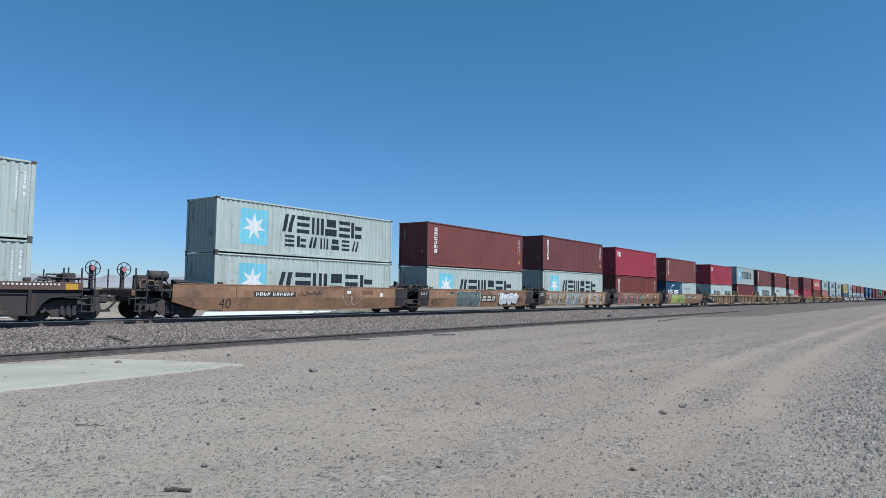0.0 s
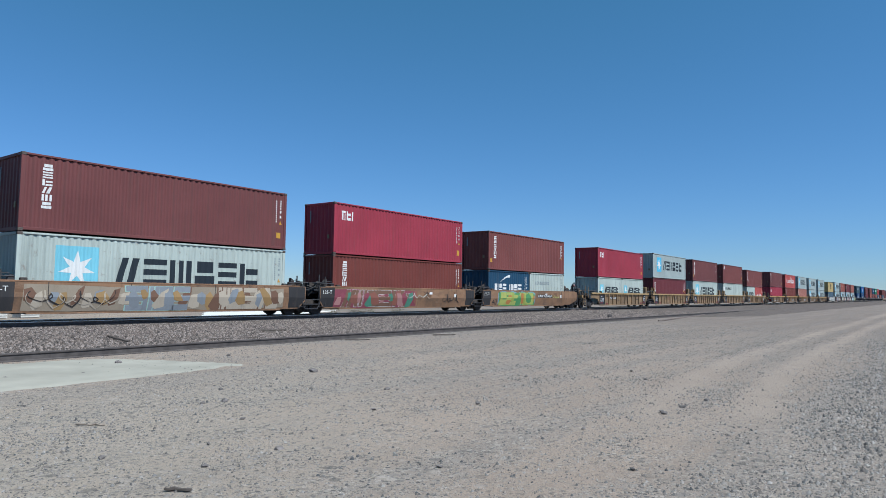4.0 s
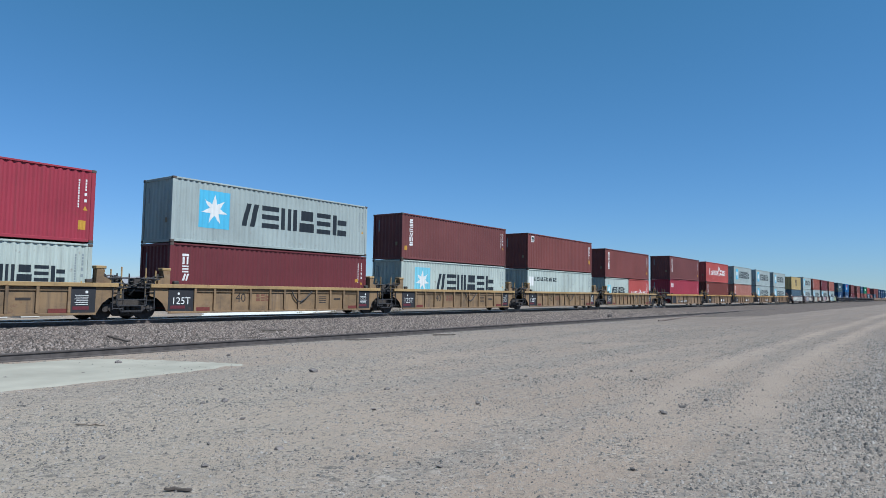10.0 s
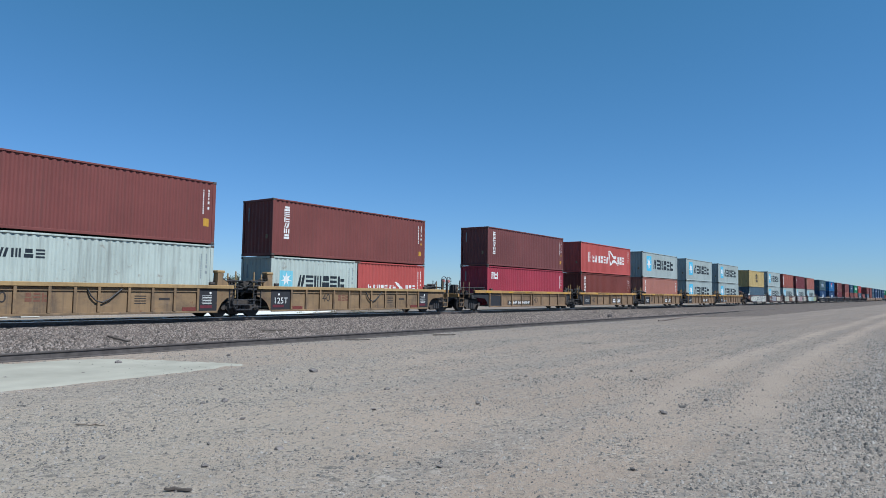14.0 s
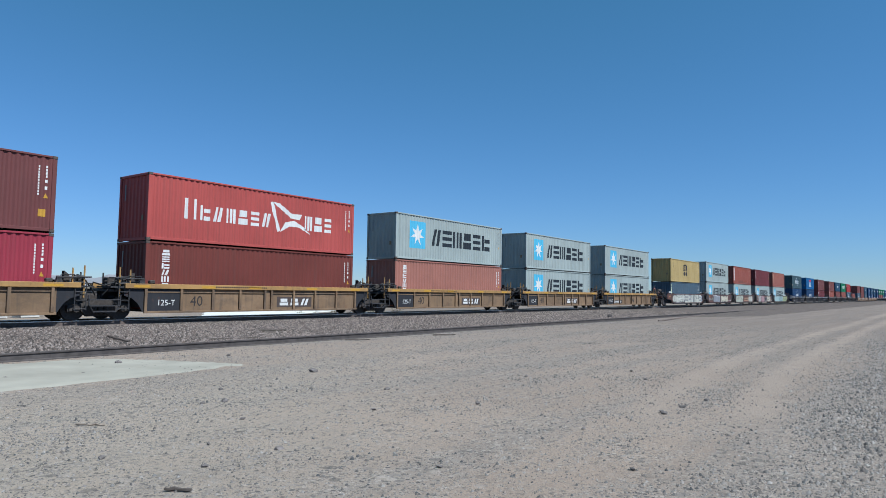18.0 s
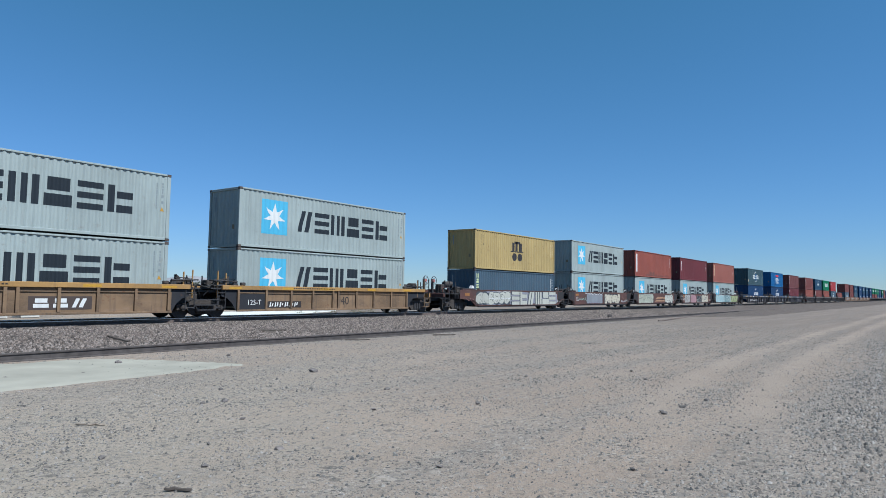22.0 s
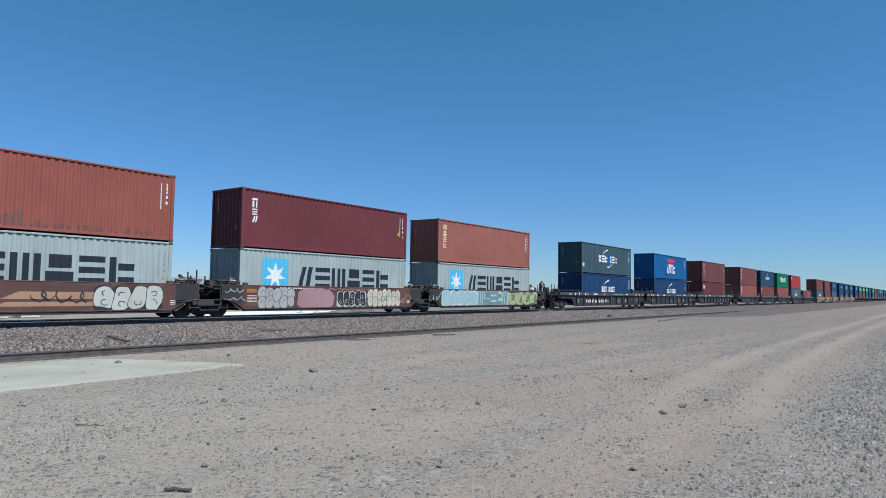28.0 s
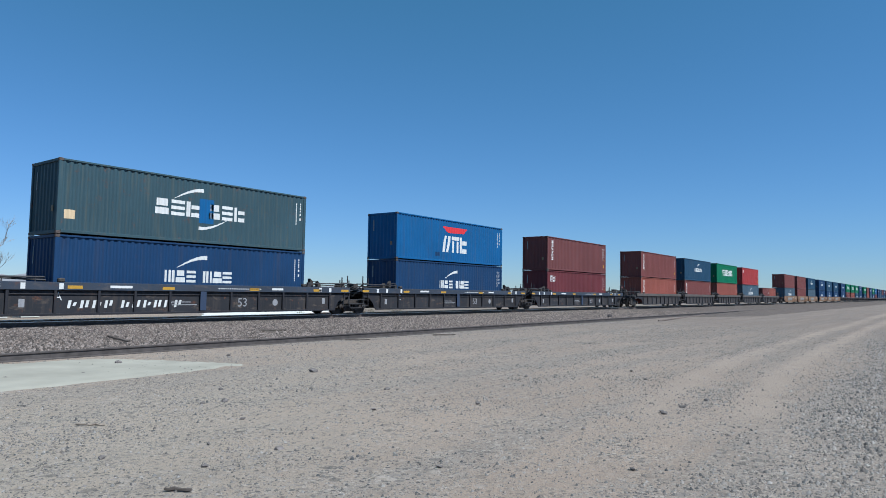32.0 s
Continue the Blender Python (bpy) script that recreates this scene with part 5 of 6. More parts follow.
    if k == 2:
        g(car, kind, 2, 3.05, 5.75, 0.34, 1.38, spray("grey_green", (0.105, 0.125, 0.12)), spray("shadow_grey", (0.041, 0.0492, 0.0574)), 5, spray("mint", (0.246, 0.369, 0.328)))
        p = on_car(car, kind, "emblem_panel", [bar(5.95, 7.9, 0.62, 1.15)], paint("brown_emblem_panel", (0.06, 0.045, 0.04), 0.7))
        part("emblem", painted(cell("h", 6.05, 6.6, 0.72, 1.06) + cell("h", 6.7, 7.2, 0.72, 1.06) + cell("v", 7.3, 7.78, 0.72, 1.06), spray("cream2", (0.41, 0.3772, 0.2952)), side_y(kind), (), (0.93,), 0.008), None, p, "worn white blocks")
        g(car, kind, 22, 8.35, 10.9, 0.36, 1.38, white, ink, 4)
        scribble(car, kind, 3, 10.9, 11.8, 0.5, 1.3, STENCIL, 5)
        scribble(car, kind, 4, 1.6, 2.6, 1.08, 1.3, spray("cream", (0.3444, 0.2952, 0.2296)), 6)
        scribble(car, kind, 5, 7.2, 8.0, 1.26, 1.44, spray("cream", (0.3444, 0.2952, 0.2296)), 5)
    elif k == 3:
        shards(car, kind, 31, 0.2, 11.9, 0.35, 1.40, [spray("dust", (0.23, 0.19, 0.14)), spray("brown", (0.1312, 0.0738, 0.0492)), spray("cream", (0.33, 0.28, 0.2)), spray("grey", (0.1804, 0.1968, 0.2132)), spray("ochre", (0.25, 0.16, 0.07))], 30)
        scribble(car, kind, 33, 0.3, 3.6, 0.45, 1.2, spray("cream", (0.3444, 0.2952, 0.2296)), 12)
        scribble(car, kind, 34, 0.4, 3.4, 0.5, 1.3, STENCIL, 10)
        blocks(car, kind, 1, 4.0, 6.7, 0.38, 1.38, spray("grey", (0.1804, 0.1968, 0.2132)), spray("mint", (0.246, 0.369, 0.328)), 4, 0.08, 0.03)
        blocks(car, kind, 7, 8.2, 11.6, 0.38, 1.38, spray("cream", (0.3444, 0.2952, 0.2296)), spray("brown", (0.1312, 0.0738, 0.0492)), 5, 0.1, 0.05)
    elif k == 4:
        shards(car, kind, 41, -0.1, 6.9, 0.32, 1.44, [spray("crimson", (0.17, 0.045, 0.06)), spray("pink", (0.29, 0.15, 0.14)), spray("crimson", (0.17, 0.045, 0.06)), spray("sea_green", (0.06, 0.16, 0.11)), spray("rust_red", (0.19, 0.075, 0.055))], 16)
        blocks(car, kind, 6, 0.5, 6.3, 0.42, 1.36, spray("brown", (0.1312, 0.0738, 0.0492)), white, 6, 0.06, 0.0)
        scribble(car, kind, 43, 6.0, 8.2, 0.85, 1.25, bone, 7)
        scribble(car, kind, 42, 9.7, 11.4, 0.62, 1.24, STENCIL, 9)
        scribble(car, kind, 44, 7.6, 8.3, 1.2, 1.4, STENCIL, 4)
    elif k == 5:
        skin(car, kind, "graffiti_ground", [cloud(random.Random(53), 0.9, 6.5, 0.34, 1.47, 4)], spray("sky_edge", (0.14, 0.25, 0.29)), 0.0052)
        shards(car, kind, 51, 1.0, 6.4, 0.30, 1.40, [spray("leaf", (0.07, 0.20, 0.075)), spray("lime", (0.24, 0.27, 0.06)), spray("leaf", (0.07, 0.20, 0.075)), spray("orange", (0.30, 0.13, 0.04))], 9)
        blocks(car, kind, 3, 1.3, 6.2, 0.42, 1.36, spray("lime2", (0.285, 0.31, 0.085)), spray("grass", (0.085, 0.25, 0.07)), 6, 0.04, 0.04)
        scribble(car, kind, 52, 9.4, 10.6, 0.9, 1.3, spray("lime2", (0.26, 0.28, 0.08)), 6)
    elif k == 1:
        scribble(car, kind, 11, 7.9, 9.2, 0.35, 1.2, spray("cream", (0.3444, 0.2952, 0.2296)), 4)
        scribble(car, kind, 12, 4.9, 6.4, 1.0, 1.35, STENCIL, 7)
    elif k == 16:
        grey = spray("shadow_grey", (0.041, 0.0492, 0.0574))
        skin(car, kind, "graffiti_ground", [cloud(random.Random(16), -0.2, 12.1, 0.40, 1.44, 3)], spray("mauve_grey", (0.19, 0.19, 0.22)), 0.0055, "grey sprayed ground")
        graffiti(car, kind, 162, -0.15, 4.35, 0.42, 1.42, bone, grey, 6)
        blocks(car, kind, 4, 4.75, 12.0, 0.42, 1.43, bone, grey, 6, 0.22, 0.13)
        on_car(car, kind, "graffiti_glow", [disc(0.45, 1.24, 0.45, 0.045), disc(5.6, 1.24, 0.4, 0.045)], spray("ochre", (0.25, 0.16, 0.07)), "ochre spray spots")
        scribble(car, kind, 163, -1.4, -0.4, 0.7, 1.0, spray("pink", (0.29, 0.15, 0.14)), 5)
        scribble(car, kind, 164, 1.4, 4.4, 0.84, 1.0, white, 12)
    elif k == 17:
        g(car, kind, 171, 2.6, 6.0, 0.45, 1.36, spray("grey", (0.1804, 0.1968, 0.2132)), spray("mauve_grey", (0.19, 0.19, 0.22)), 6, ink)
        g(car, kind, 172, 6.6, 10.4, 0.4, 1.4, spray("cream2", (0.41, 0.3772, 0.2952)), ink, 6)
        scribble(car, kind, 173, 0.6, 2.4, 0.7, 1.1, spray("mint", (0.246, 0.369, 0.328)), 9)
        scribble(car, kind, 174, 10.8, 11.9, 0.5, 0.8, white, 6)
        scribble(car, kind, 175, 2.8, 6.0, 1.25, 1.42, white, 10)
    elif k == 18:
        plump(car, kind, 181, 0.3, 4.8, 0.36, 1.42, spray("sage", (0.3, 0.31, 0.25)), spray("shadow_grey", (0.041, 0.0492, 0.0574)), 7)
        on_car(car, kind, "emblem", [[(5.4, 0.58), (9.0, 0.58), (9.3, 0.75), (5.8, 0.75)], [(5.6, 0.85), (9.6, 0.85), (9.9, 1.12), (6.2, 1.12)]], spray("tan_mark", (0.29, 0.17, 0.1)), "faded tan bars")
        scribble(car, kind, 182, 6.6, 8.6, 0.7, 1.2, ink, 9)
        g(car, kind, 183, 8.9, 11.6, 0.34, 1.42, bone, ink, 4)
    elif k == 19:
        scribble(car, kind, 194, -1.0, 0.0, 1.1, 1.35, spray("ash", (0.2788, 0.2706, 0.2542)), 6)
        scribble(car, kind, 195, -1.0, 0.1, 0.75, 1.0, spray("ash", (0.2788, 0.2706, 0.2542)), 5)
        plump(car, kind, 191, 0.9, 3.1, 0.40, 1.42, spray("ash", (0.2788, 0.2706, 0.2542)), spray("shadow_grey", (0.041, 0.0492, 0.0574)), 5)
        on_car(car, kind, "graffiti_patch", [[(3.3, 0.55), (3.6, 0.40), (5.6, 0.40), (5.8, 0.55), (5.9, 1.0), (5.6, 1.3), (5.0, 1.42), (3.8, 1.40), (3.35, 1.2)]], spray("dusty_pink", (0.27, 0.16, 0.17)), "dusty pink sprayed patch")
        g(car, kind, 192, 6.15, 8.3, 0.42, 1.32, ink, bone, 5)
        plump(car, kind, 193, 8.5, 11.3, 0.40, 1.40, spray("cream2", (0.36, 0.34, 0.28)), spray("shadow_grey", (0.041, 0.0492, 0.0574)), 7)
        scribble(car, kind, 196, 9.6, 10.2, 0.6, 1.1, spray("faded_blue", (0.08, 0.13, 0.2)), 4)
        scribble(car, kind, 197, 5.2, 8.6, 1.32, 1.46, spray("pink", (0.29, 0.15, 0.14)), 14)
        scribble(car, kind, 198, 11.3, 12.1, 0.5, 1.2, spray("tan_mark", (0.29, 0.17, 0.1)), 6)
    elif k == 20:
        g(car, kind, 201, 0.15, 4.15, 0.36, 1.46, spray("ice", (0.235, 0.335, 0.345)), spray("ice_edge", (0.36, 0.44, 0.43)), 5)
        skin(car, kind, "graffiti_ground", [cloud(random.Random(203), 4.15, 8.6, 0.36, 1.46, 5)], spray("pale_teal", (0.30, 0.35, 0.33)), 0.0052)
        blocks(car, kind, 2, 4.35, 8.4, 0.42, 1.42, spray("dull_teal", (0.115, 0.185, 0.195)), spray("ice_edge", (0.36, 0.44, 0.43)), 5, 0.1, 0.03)
        scribble(car, kind, 204, -1.2, -0.2, 0.7, 1.3, spray("mint", (0.246, 0.369, 0.328)), 6)
        shards(car, kind, 202, 8.5, 12.9, 0.40, 1.42, [spray("moss", (0.13, 0.14, 0.075)), spray("pale_green2", (0.29, 0.31, 0.17)), spray("moss", (0.13, 0.14, 0.075))], 8)
        g(car, kind, 206, 8.6, 12.9, 0.40, 1.44, spray("pale_green", (0.26, 0.30, 0.15)), spray("moss_black", (0.02, 0.026, 0.018)), 4)
        scribble(car, kind, 207, 10.3, 11.8, 1.1, 1.3, spray("ochre", (0.25, 0.16, 0.07)), 3)
        # tail end: grime plus the shade around its gear, in one dark patch
        on_car(car, kind, "end_plate", [[(13.0, 1.46), (13.0, 0.84), (14.0, 0.88), (14.0, 1.46)]], END_SHADE_BLACK, "dark end plate, soot and shade painted in")
    elif k > 28 and kind == "smooth":
        shards(car, kind, k, 2, 7, 0.5, 1.3, [spray("dust", (0.23, 0.19, 0.14)), spray("grey", (0.1804, 0.1968, 0.2132))], 6)


# ---- the train ----
HC, ST, SHORT = 2.896, 2.591, 6.058
# per unit: head end of its containers at the start, car kind, first or last of a set, lower load, upper load
UNITS = [
    (-2.04, "dark", "joint", "free", [("chalk", "codes", ST)], ("chalk", "codes", HC)),
    (17.79, "smooth", "free", "joint", [("chalk", "star", ST)], ("chalk", "sealand", ST)),
    (33.45, "smooth", "joint", "joint", [("chalk", "star", ST)], ("brownred", "six", HC)),
    (49.07, "smooth", "joint", "joint", [("chalk", "star", HC)], ("maroon", "six", HC)),
    (64.58, "smooth", "joint", "joint", [("brown", "six", HC)], ("cherry", "three", HC)),
    (80.15, "smooth", "joint", "free", [("ocean", "arc20", ST), ("chalk", "smallline", ST)], ("brownred", "six", HC)),
    (99.61, "ribbed", "free", "joint", [("chalk", "star", ST), ("chalk", "star", ST)], ("cherry", "three", HC)),
    (115.06, "ribbed", "joint", "joint", [("wine", "tex", HC)], ("pale", "star", HC)),
    (130.39, "ribbed", "joint", "joint", [("chalk", "star", HC)], ("maroon", "six", HC)),
    (146.00, "ribbed", "joint", "joint", [("chalk", "line", HC)], ("brownred", "logo", HC)),
    (161.46, "ribbed", "joint", "free", [("chalk", "star", ST), ("scarlet", "flag20", ST)], ("brownred", "six", HC)),
    (181.07, "long_ribbed", "free", "joint", [("cherry", "three", HC)], ("maroon", "six", HC)),
    (196.88, "long_ribbed", "joint", "joint", [("brown", "six", HC)], ("scarlet", "flag", HC)),
    (212.72, "long_ribbed", "joint", "joint", [("dusty", "six", HC)], ("pale", "star", HC)),
    (228.63, "long_ribbed", "joint", "joint", [("pale", "star", HC)], ("pale", "star", HC)),
    (244.34, "long_ribbed", "joint", "free", [("pale", "star", HC)], ("pale", "star", HC)),
    (264.27, "red", "free", "joint", [("slate", "slate", ST)], ("yellow", "round", HC)),
    (279.80, "red", "joint", "joint", [("pale", "star", HC)], ("pale", "star", HC)),
    (295.27, "red", "joint", "joint", [("pale", "star", HC)], ("orange", "stripe", HC)),
    (310.93, "red", "joint", "joint", [("pale", "star", HC)], ("wine", "tex", HC)),
    (326.38, "red", "joint", "free", [("pale", "star", HC)], ("salmon", "four", HC)),
    (348.33, "wide", "free", "joint", [("navy", "arclow", HC)], ("teal", "arc", HC)),
    (367.80, "wide", "joint", "joint", [("navy", "arclow", HC)], ("blue", "redwing", HC)),
    (387.27, "wide", "joint", "free", [("wine", "three", HC)], ("maroon", "six", HC)),
    (409.20, "grey", "free", "joint", [("orange", "six", HC)], ("brownred", "six", HC)),
    (424.85, "grey", "joint", "joint", [("brownred", "six", HC)], ("ocean", "arcsmall", HC)),
    (440.4, "grey", "joint", "joint", [("orange", "codes", HC)], ("green", "white_word", HC)),
    (456.3, "grey", "joint", "joint", [("slate", "arcsmall", HC)], ("red", "three", HC)),
    (472.0, "grey", "joint", "free", [("brownred", "codes", ST), ("orange", "codes", ST)], None),
    (494.0, "smooth", "free", "joint", [("slate", "arcsmall", HC)], ("brownred", "codes", HC)),
    (509.6, "smooth", "joint", "joint", [("brownred", "codes", HC)], ("brownred", "codes", HC)),
    (525.2, "smooth", "joint", "joint", [("slate", "codes", HC)], ("ocean", "arcsmall", HC)),
    (543.8, "smooth", "joint", "joint", [("navy", "arcsmall", HC)], ("navy", "arcsmall", HC)),
    (559.4, "smooth", "joint", "joint", [("navy", "arcsmall", HC)], ("ocean", "arcsmall", HC)),
    (575.0, "smooth", "joint", "free", [("navy", "arcsmall", HC)], ("ocean", "arcsmall", HC)),
    (594.6, "grey", "free", "joint", [("navy", "arcsmall", HC)], ("navy", "arcsmall", HC)),
]
tail = [("green", "brownred"), ("green", "orange"), ("green", "ocean"), ("navy", "navy"), ("green", "ocean"), ("brownred", "orange"), ("navy", "ocean"), ("green", "navy"),
        ("blue", "brownred"), ("navy", "navy"), ("ocean", "slate"), ("maroon", "navy"), ("navy", "ocean"), ("brownred", "navy"), ("blue", "navy")]
for k, (up, low) in enumerate(tail):
    last = k % 5 == 3
    UNITS.append((610.2 + 15.6 * k + 4.0 * ((k + 1) // 5), "grey", "free" if k % 5 == 4 else "joint", "free" if last else "joint", [(low, "arcsmall" if low in ("navy", "ocean") else "codes", HC)], (up, "white_word" if up == "green" else "arcsmall" if up in ("navy", "ocean", "blue") else "codes", HC)))

COLOUR_WORDS = {"maroon": "maroon", "brownred": "brownish red", "cherry": "cherry red", "brown": "rust brown", "scarlet": "faded scarlet", "pale": "pale grey", "chalk": "weathered off-white", "navy": "navy blue",
                "teal": "streaked dark teal", "blue": "bright blue", "yellow": "mustard yellow", "slate": "slate blue", "salmon": "faded salmon", "dusty": "faded dusty pink", "orange": "orange brown", "green": "green", "wine": "wine red", "ocean": "dark blue", "red": "red"}
ART_WORDS = {"star": "with a star square and dark bars", "sealand": "with a star square and two rows of bars", "line": "with a small row of dark bars", "six": "with white bars in a column", "three": "with white blocks at one corner",
             "tex": "with short white bars", "four": "with cream bars in a column", "stripe": "with an upright white patch", "logo": "with a small square emblem", "flag": "with a white pennant and bars", "arc": "with white bars between two arcs",
             "arclow": "with white bars below an arc", "redwing": "with a red wing and white blocks", "round": "with a black block emblem"}
CAR_WORDS = {"smooth": "tan smooth-sided well car, graffiti and rust", "ribbed": "tan ribbed well car with yellow top chord", "long_ribbed": "brown ribbed well car with yellow-striped top chord", "red": "red-brown well car covered in graffiti",
             "wide": "dark grey ribbed well car with blue-grey chord", "grey": "dark grey-brown ribbed well car", "dark": "dark brown well car with white markings"}
CARS = []
for k, (ux, kind, left, right, low, up) in enumerate(UNITS):
    m = Matrix.Translation((ux, TRACK_Y, RAIL))
    car = well_car(kind, left, right, k <= 23, m, k > 28)
    tagged(car, CAR_WORDS[kind] + " on the rails", "rail car", "well cars of the train")
    MOVERS.append((car, m))
    CARS.append((car, kind, k))
    for j, (colour, art, high) in enumerate(low):
        two = len(low) == 2
        load(k, ux, BASE, j * (12.192 - SHORT) if two else 0.0, SHORT if two else 12.192, high, colour, art,
             COLOUR_WORDS[colour] + (" short" if two else "") + " container " + ART_WORDS.get(art, "with small markings"), k > 28)
    if up:
        colour, art, high = up
        load(k, ux, BASE + low[0][2] + 0.02, 0.0, 12.192, high, colour, art, COLOUR_WORDS[colour] + " container " + ART_WORDS.get(art, "with small markings"), k > 28)
for row in DECOR:
    decorate(*row)
for car, kind, k in CARS:
    car_marks(car, kind, k)
    for o in car.children_recursive:
        if o.name.split(".")[0] in ("notice", "marking", "number_line", "small_print", "reflector", "emblem", "post", "stiffener", "stencil", "lettering"):
            tagged(o, kind="stuff")


# ---- ground ----
def ground_height(x, y):
    h = 0.03 * noise.noise((x * 0.25, y * 0.25, 0.3)) + 0.012 * noise.noise((x * 1.1, y * 1.1, 4.0))
    return h * max(0.0, 1.0 - max(0.0, y - 14.0) / 4.0)


def ground():
    xs = [-3000, -900, -300, -120, -50, -25, -12] + [-6 + 0.5 * k for k in range(93)] + [43, 48, 55, 65, 80, 100, 140, 200, 320, 600, 1200, 3400]
    ys = [-600, -150, -50, -20, -8, -3] + [-2 + 0.4 * k for k in range(51)] + [20, 24, 30, 40, 60, 100, 200, 500, 1200, 3600]
    verts = [(x, y, ground_height(x, y)) for y in ys for x in xs]
    n = len(xs)
    faces = [(j * n + i, j * n + i + 1, (j + 1) * n + i + 1, (j + 1) * n + i) for j in range(len(ys) - 1) for i in range(n - 1)]
    me = bpy.data.meshes.new("ground")
    me.from_pydata(verts, [], faces)
    me.materials.append(GROUND)
    tagged(new("ground", me), "dry tan desert ground of sand and gravel", "ground", kind="structure")


ground()


def strip(name, section, x0, x1, material, label, step=2.0, rough=0.0, taper=0.0):
    """A bank along the railway from a cross-section of (y, z)."""
    n = max(1, int((x1 - x0) / step))
    rnd = random.Random(5)
    verts, faces = [], []
    k = len(section)
    for i in range(n + 1):
        x = x0 + (x1 - x0) * i / n
        g = min(1.0, (x - x0) / taper) if taper else 1.0
        for j, (y, z) in enumerate(section):
            e = rough if 0 < j < k - 1 else rough * 0.3
            verts.append((x, y + rnd.uniform(-e, e) * 2, (z + rnd.uniform(-e, e) * 0.6) * g + (-0.05 * (1 - g) if taper else 0.0)))
    for i in range(n):
        for j in range(k - 1):
            faces.append((i * k + j, (i + 1) * k + j, (i + 1) * k + j + 1, i * k + j + 1))
    me = bpy.data.meshes.new(name)
    me.from_pydata(verts, [], faces)
    me.materials.append(material)
    return tagged(new(name, me), label, kind="structure")


strip("ballast_bed", [(16.1, -0.03), (16.9, 0.05), (20.0, 0.05), (23.5, 0.04), (25.7, 0.05), (26.2, 0.04), (29.1, 0.04), (29.6, 0.04), (31.0, -0.04)], -70, 980, BALLAST, "grey-brown crushed stone ballast", 1.5, 0.03)


def rail_mesh(x0, x1, y, head, tall, name, parent=None, side=None, top_coat=None):
    sec = [(-0.07, 0), (0.07, 0), (0.07, 0.014), (0.012, 0.035), (0.012, tall - 0.045), (0.036, tall - 0.035), (0.036, tall - 0.006), (0.028, tall), (-0.028, tall), (-0.036, tall - 0.006), (-0.036, tall - 0.035), (-0.012, tall - 0.045), (-0.012, 0.035), (-0.07, 0.014)]
    bm = bmesh.new()
    a = [bm.verts.new((x0, y + p, head - tall + q)) for p, q in sec]
    b = [bm.verts.new((x1, y + p, head - tall + q)) for p, q in sec]
    bm.faces.new(a), bm.faces.new(b[::-1])
    top = []
    for k in range(len(sec)):
        j = (k + 1) % len(sec)
        f = bm.faces.new((a[k], b[k], b[j], a[j]))
        if k in (5, 6, 7, 8, 9):
            top.append(f)
    for f in top:
        f.material_index = 1
    ob = part(name, bm, side or RAILSIDE, parent)
    ob.data.materials.append(top_coat or RAILTOP)
    return ob


track = tagged(new("railway_track"), "steel rails on timber sleepers in ballast", "railway track", kind="structure")
for y in (TRACK_Y - 0.752, TRACK_Y + 0.752):
    rail_mesh(-70, 980, y, RAIL, 0.225, "rail", track)
sleeper_me = mesh_of("sleeper", boxed(-0.11, 0.11, -1.32, 1.32, 0, 0.14, 0.012), DARKWOOD)
for k in range(290):
    s = new("sleeper", sleeper_me)
    s.parent = track
    s.matrix_basis = pose(-6 + k * 0.55, TRACK_Y + 0.03 * math.sin(k * 7.7), RAIL - 0.27 - 0.14, 0, 0, 0.6 * math.sin(k * 3.1))
strip("gravel_bank", [(11.0, -0.04), (12.6, 0.06), (14.2, 0.20), (15.2, 0.18), (16.6, 0.02)], 46, 330, BALLAST, "low bank of dark crushed stone", 2.0, 0.05, 25.0)
# an old rail half sunk at the edge of the ballast, and a second that curves in towards the track
old = tagged(new("old_rail"), "rusty single rail half sunk beside the ballast", "rail", kind="structure")
rail_mesh(-40, 86, 15.62, 0.18, 0.186, "rail", old, OLDRAIL, OLDRAIL)
bm = bmesh.new()
pipe(bm, [(40 + 4 * k, 13.7 + 0.115 * 4 * k, 0.03) for k in range(11)], 0.05, 6)
tagged(new("curved_rail", mesh_of("curved_rail", bm, RAILSIDE)), "rusty curved rail lying on the ground", "rail")


# ---- silt and stones ----
def silt(name, outline, z, label, material=None):
    bm = bmesh.new()
    top = [bm.verts.new((x, y, z)) for x, y in outline]
    low = [bm.verts.new((x + 0.03 * (x - 5) / 5, y, z - 0.12)) for x, y in outline]
    bm.faces.new(top)
    for k in range(len(top)):
        j = (k + 1) % len(top)
        bm.faces.new((top[k], low[k], low[j], top[j]))
    tagged(new(name, mesh_of(name, bm, material or PALE)), label, "silt", kind="structure")


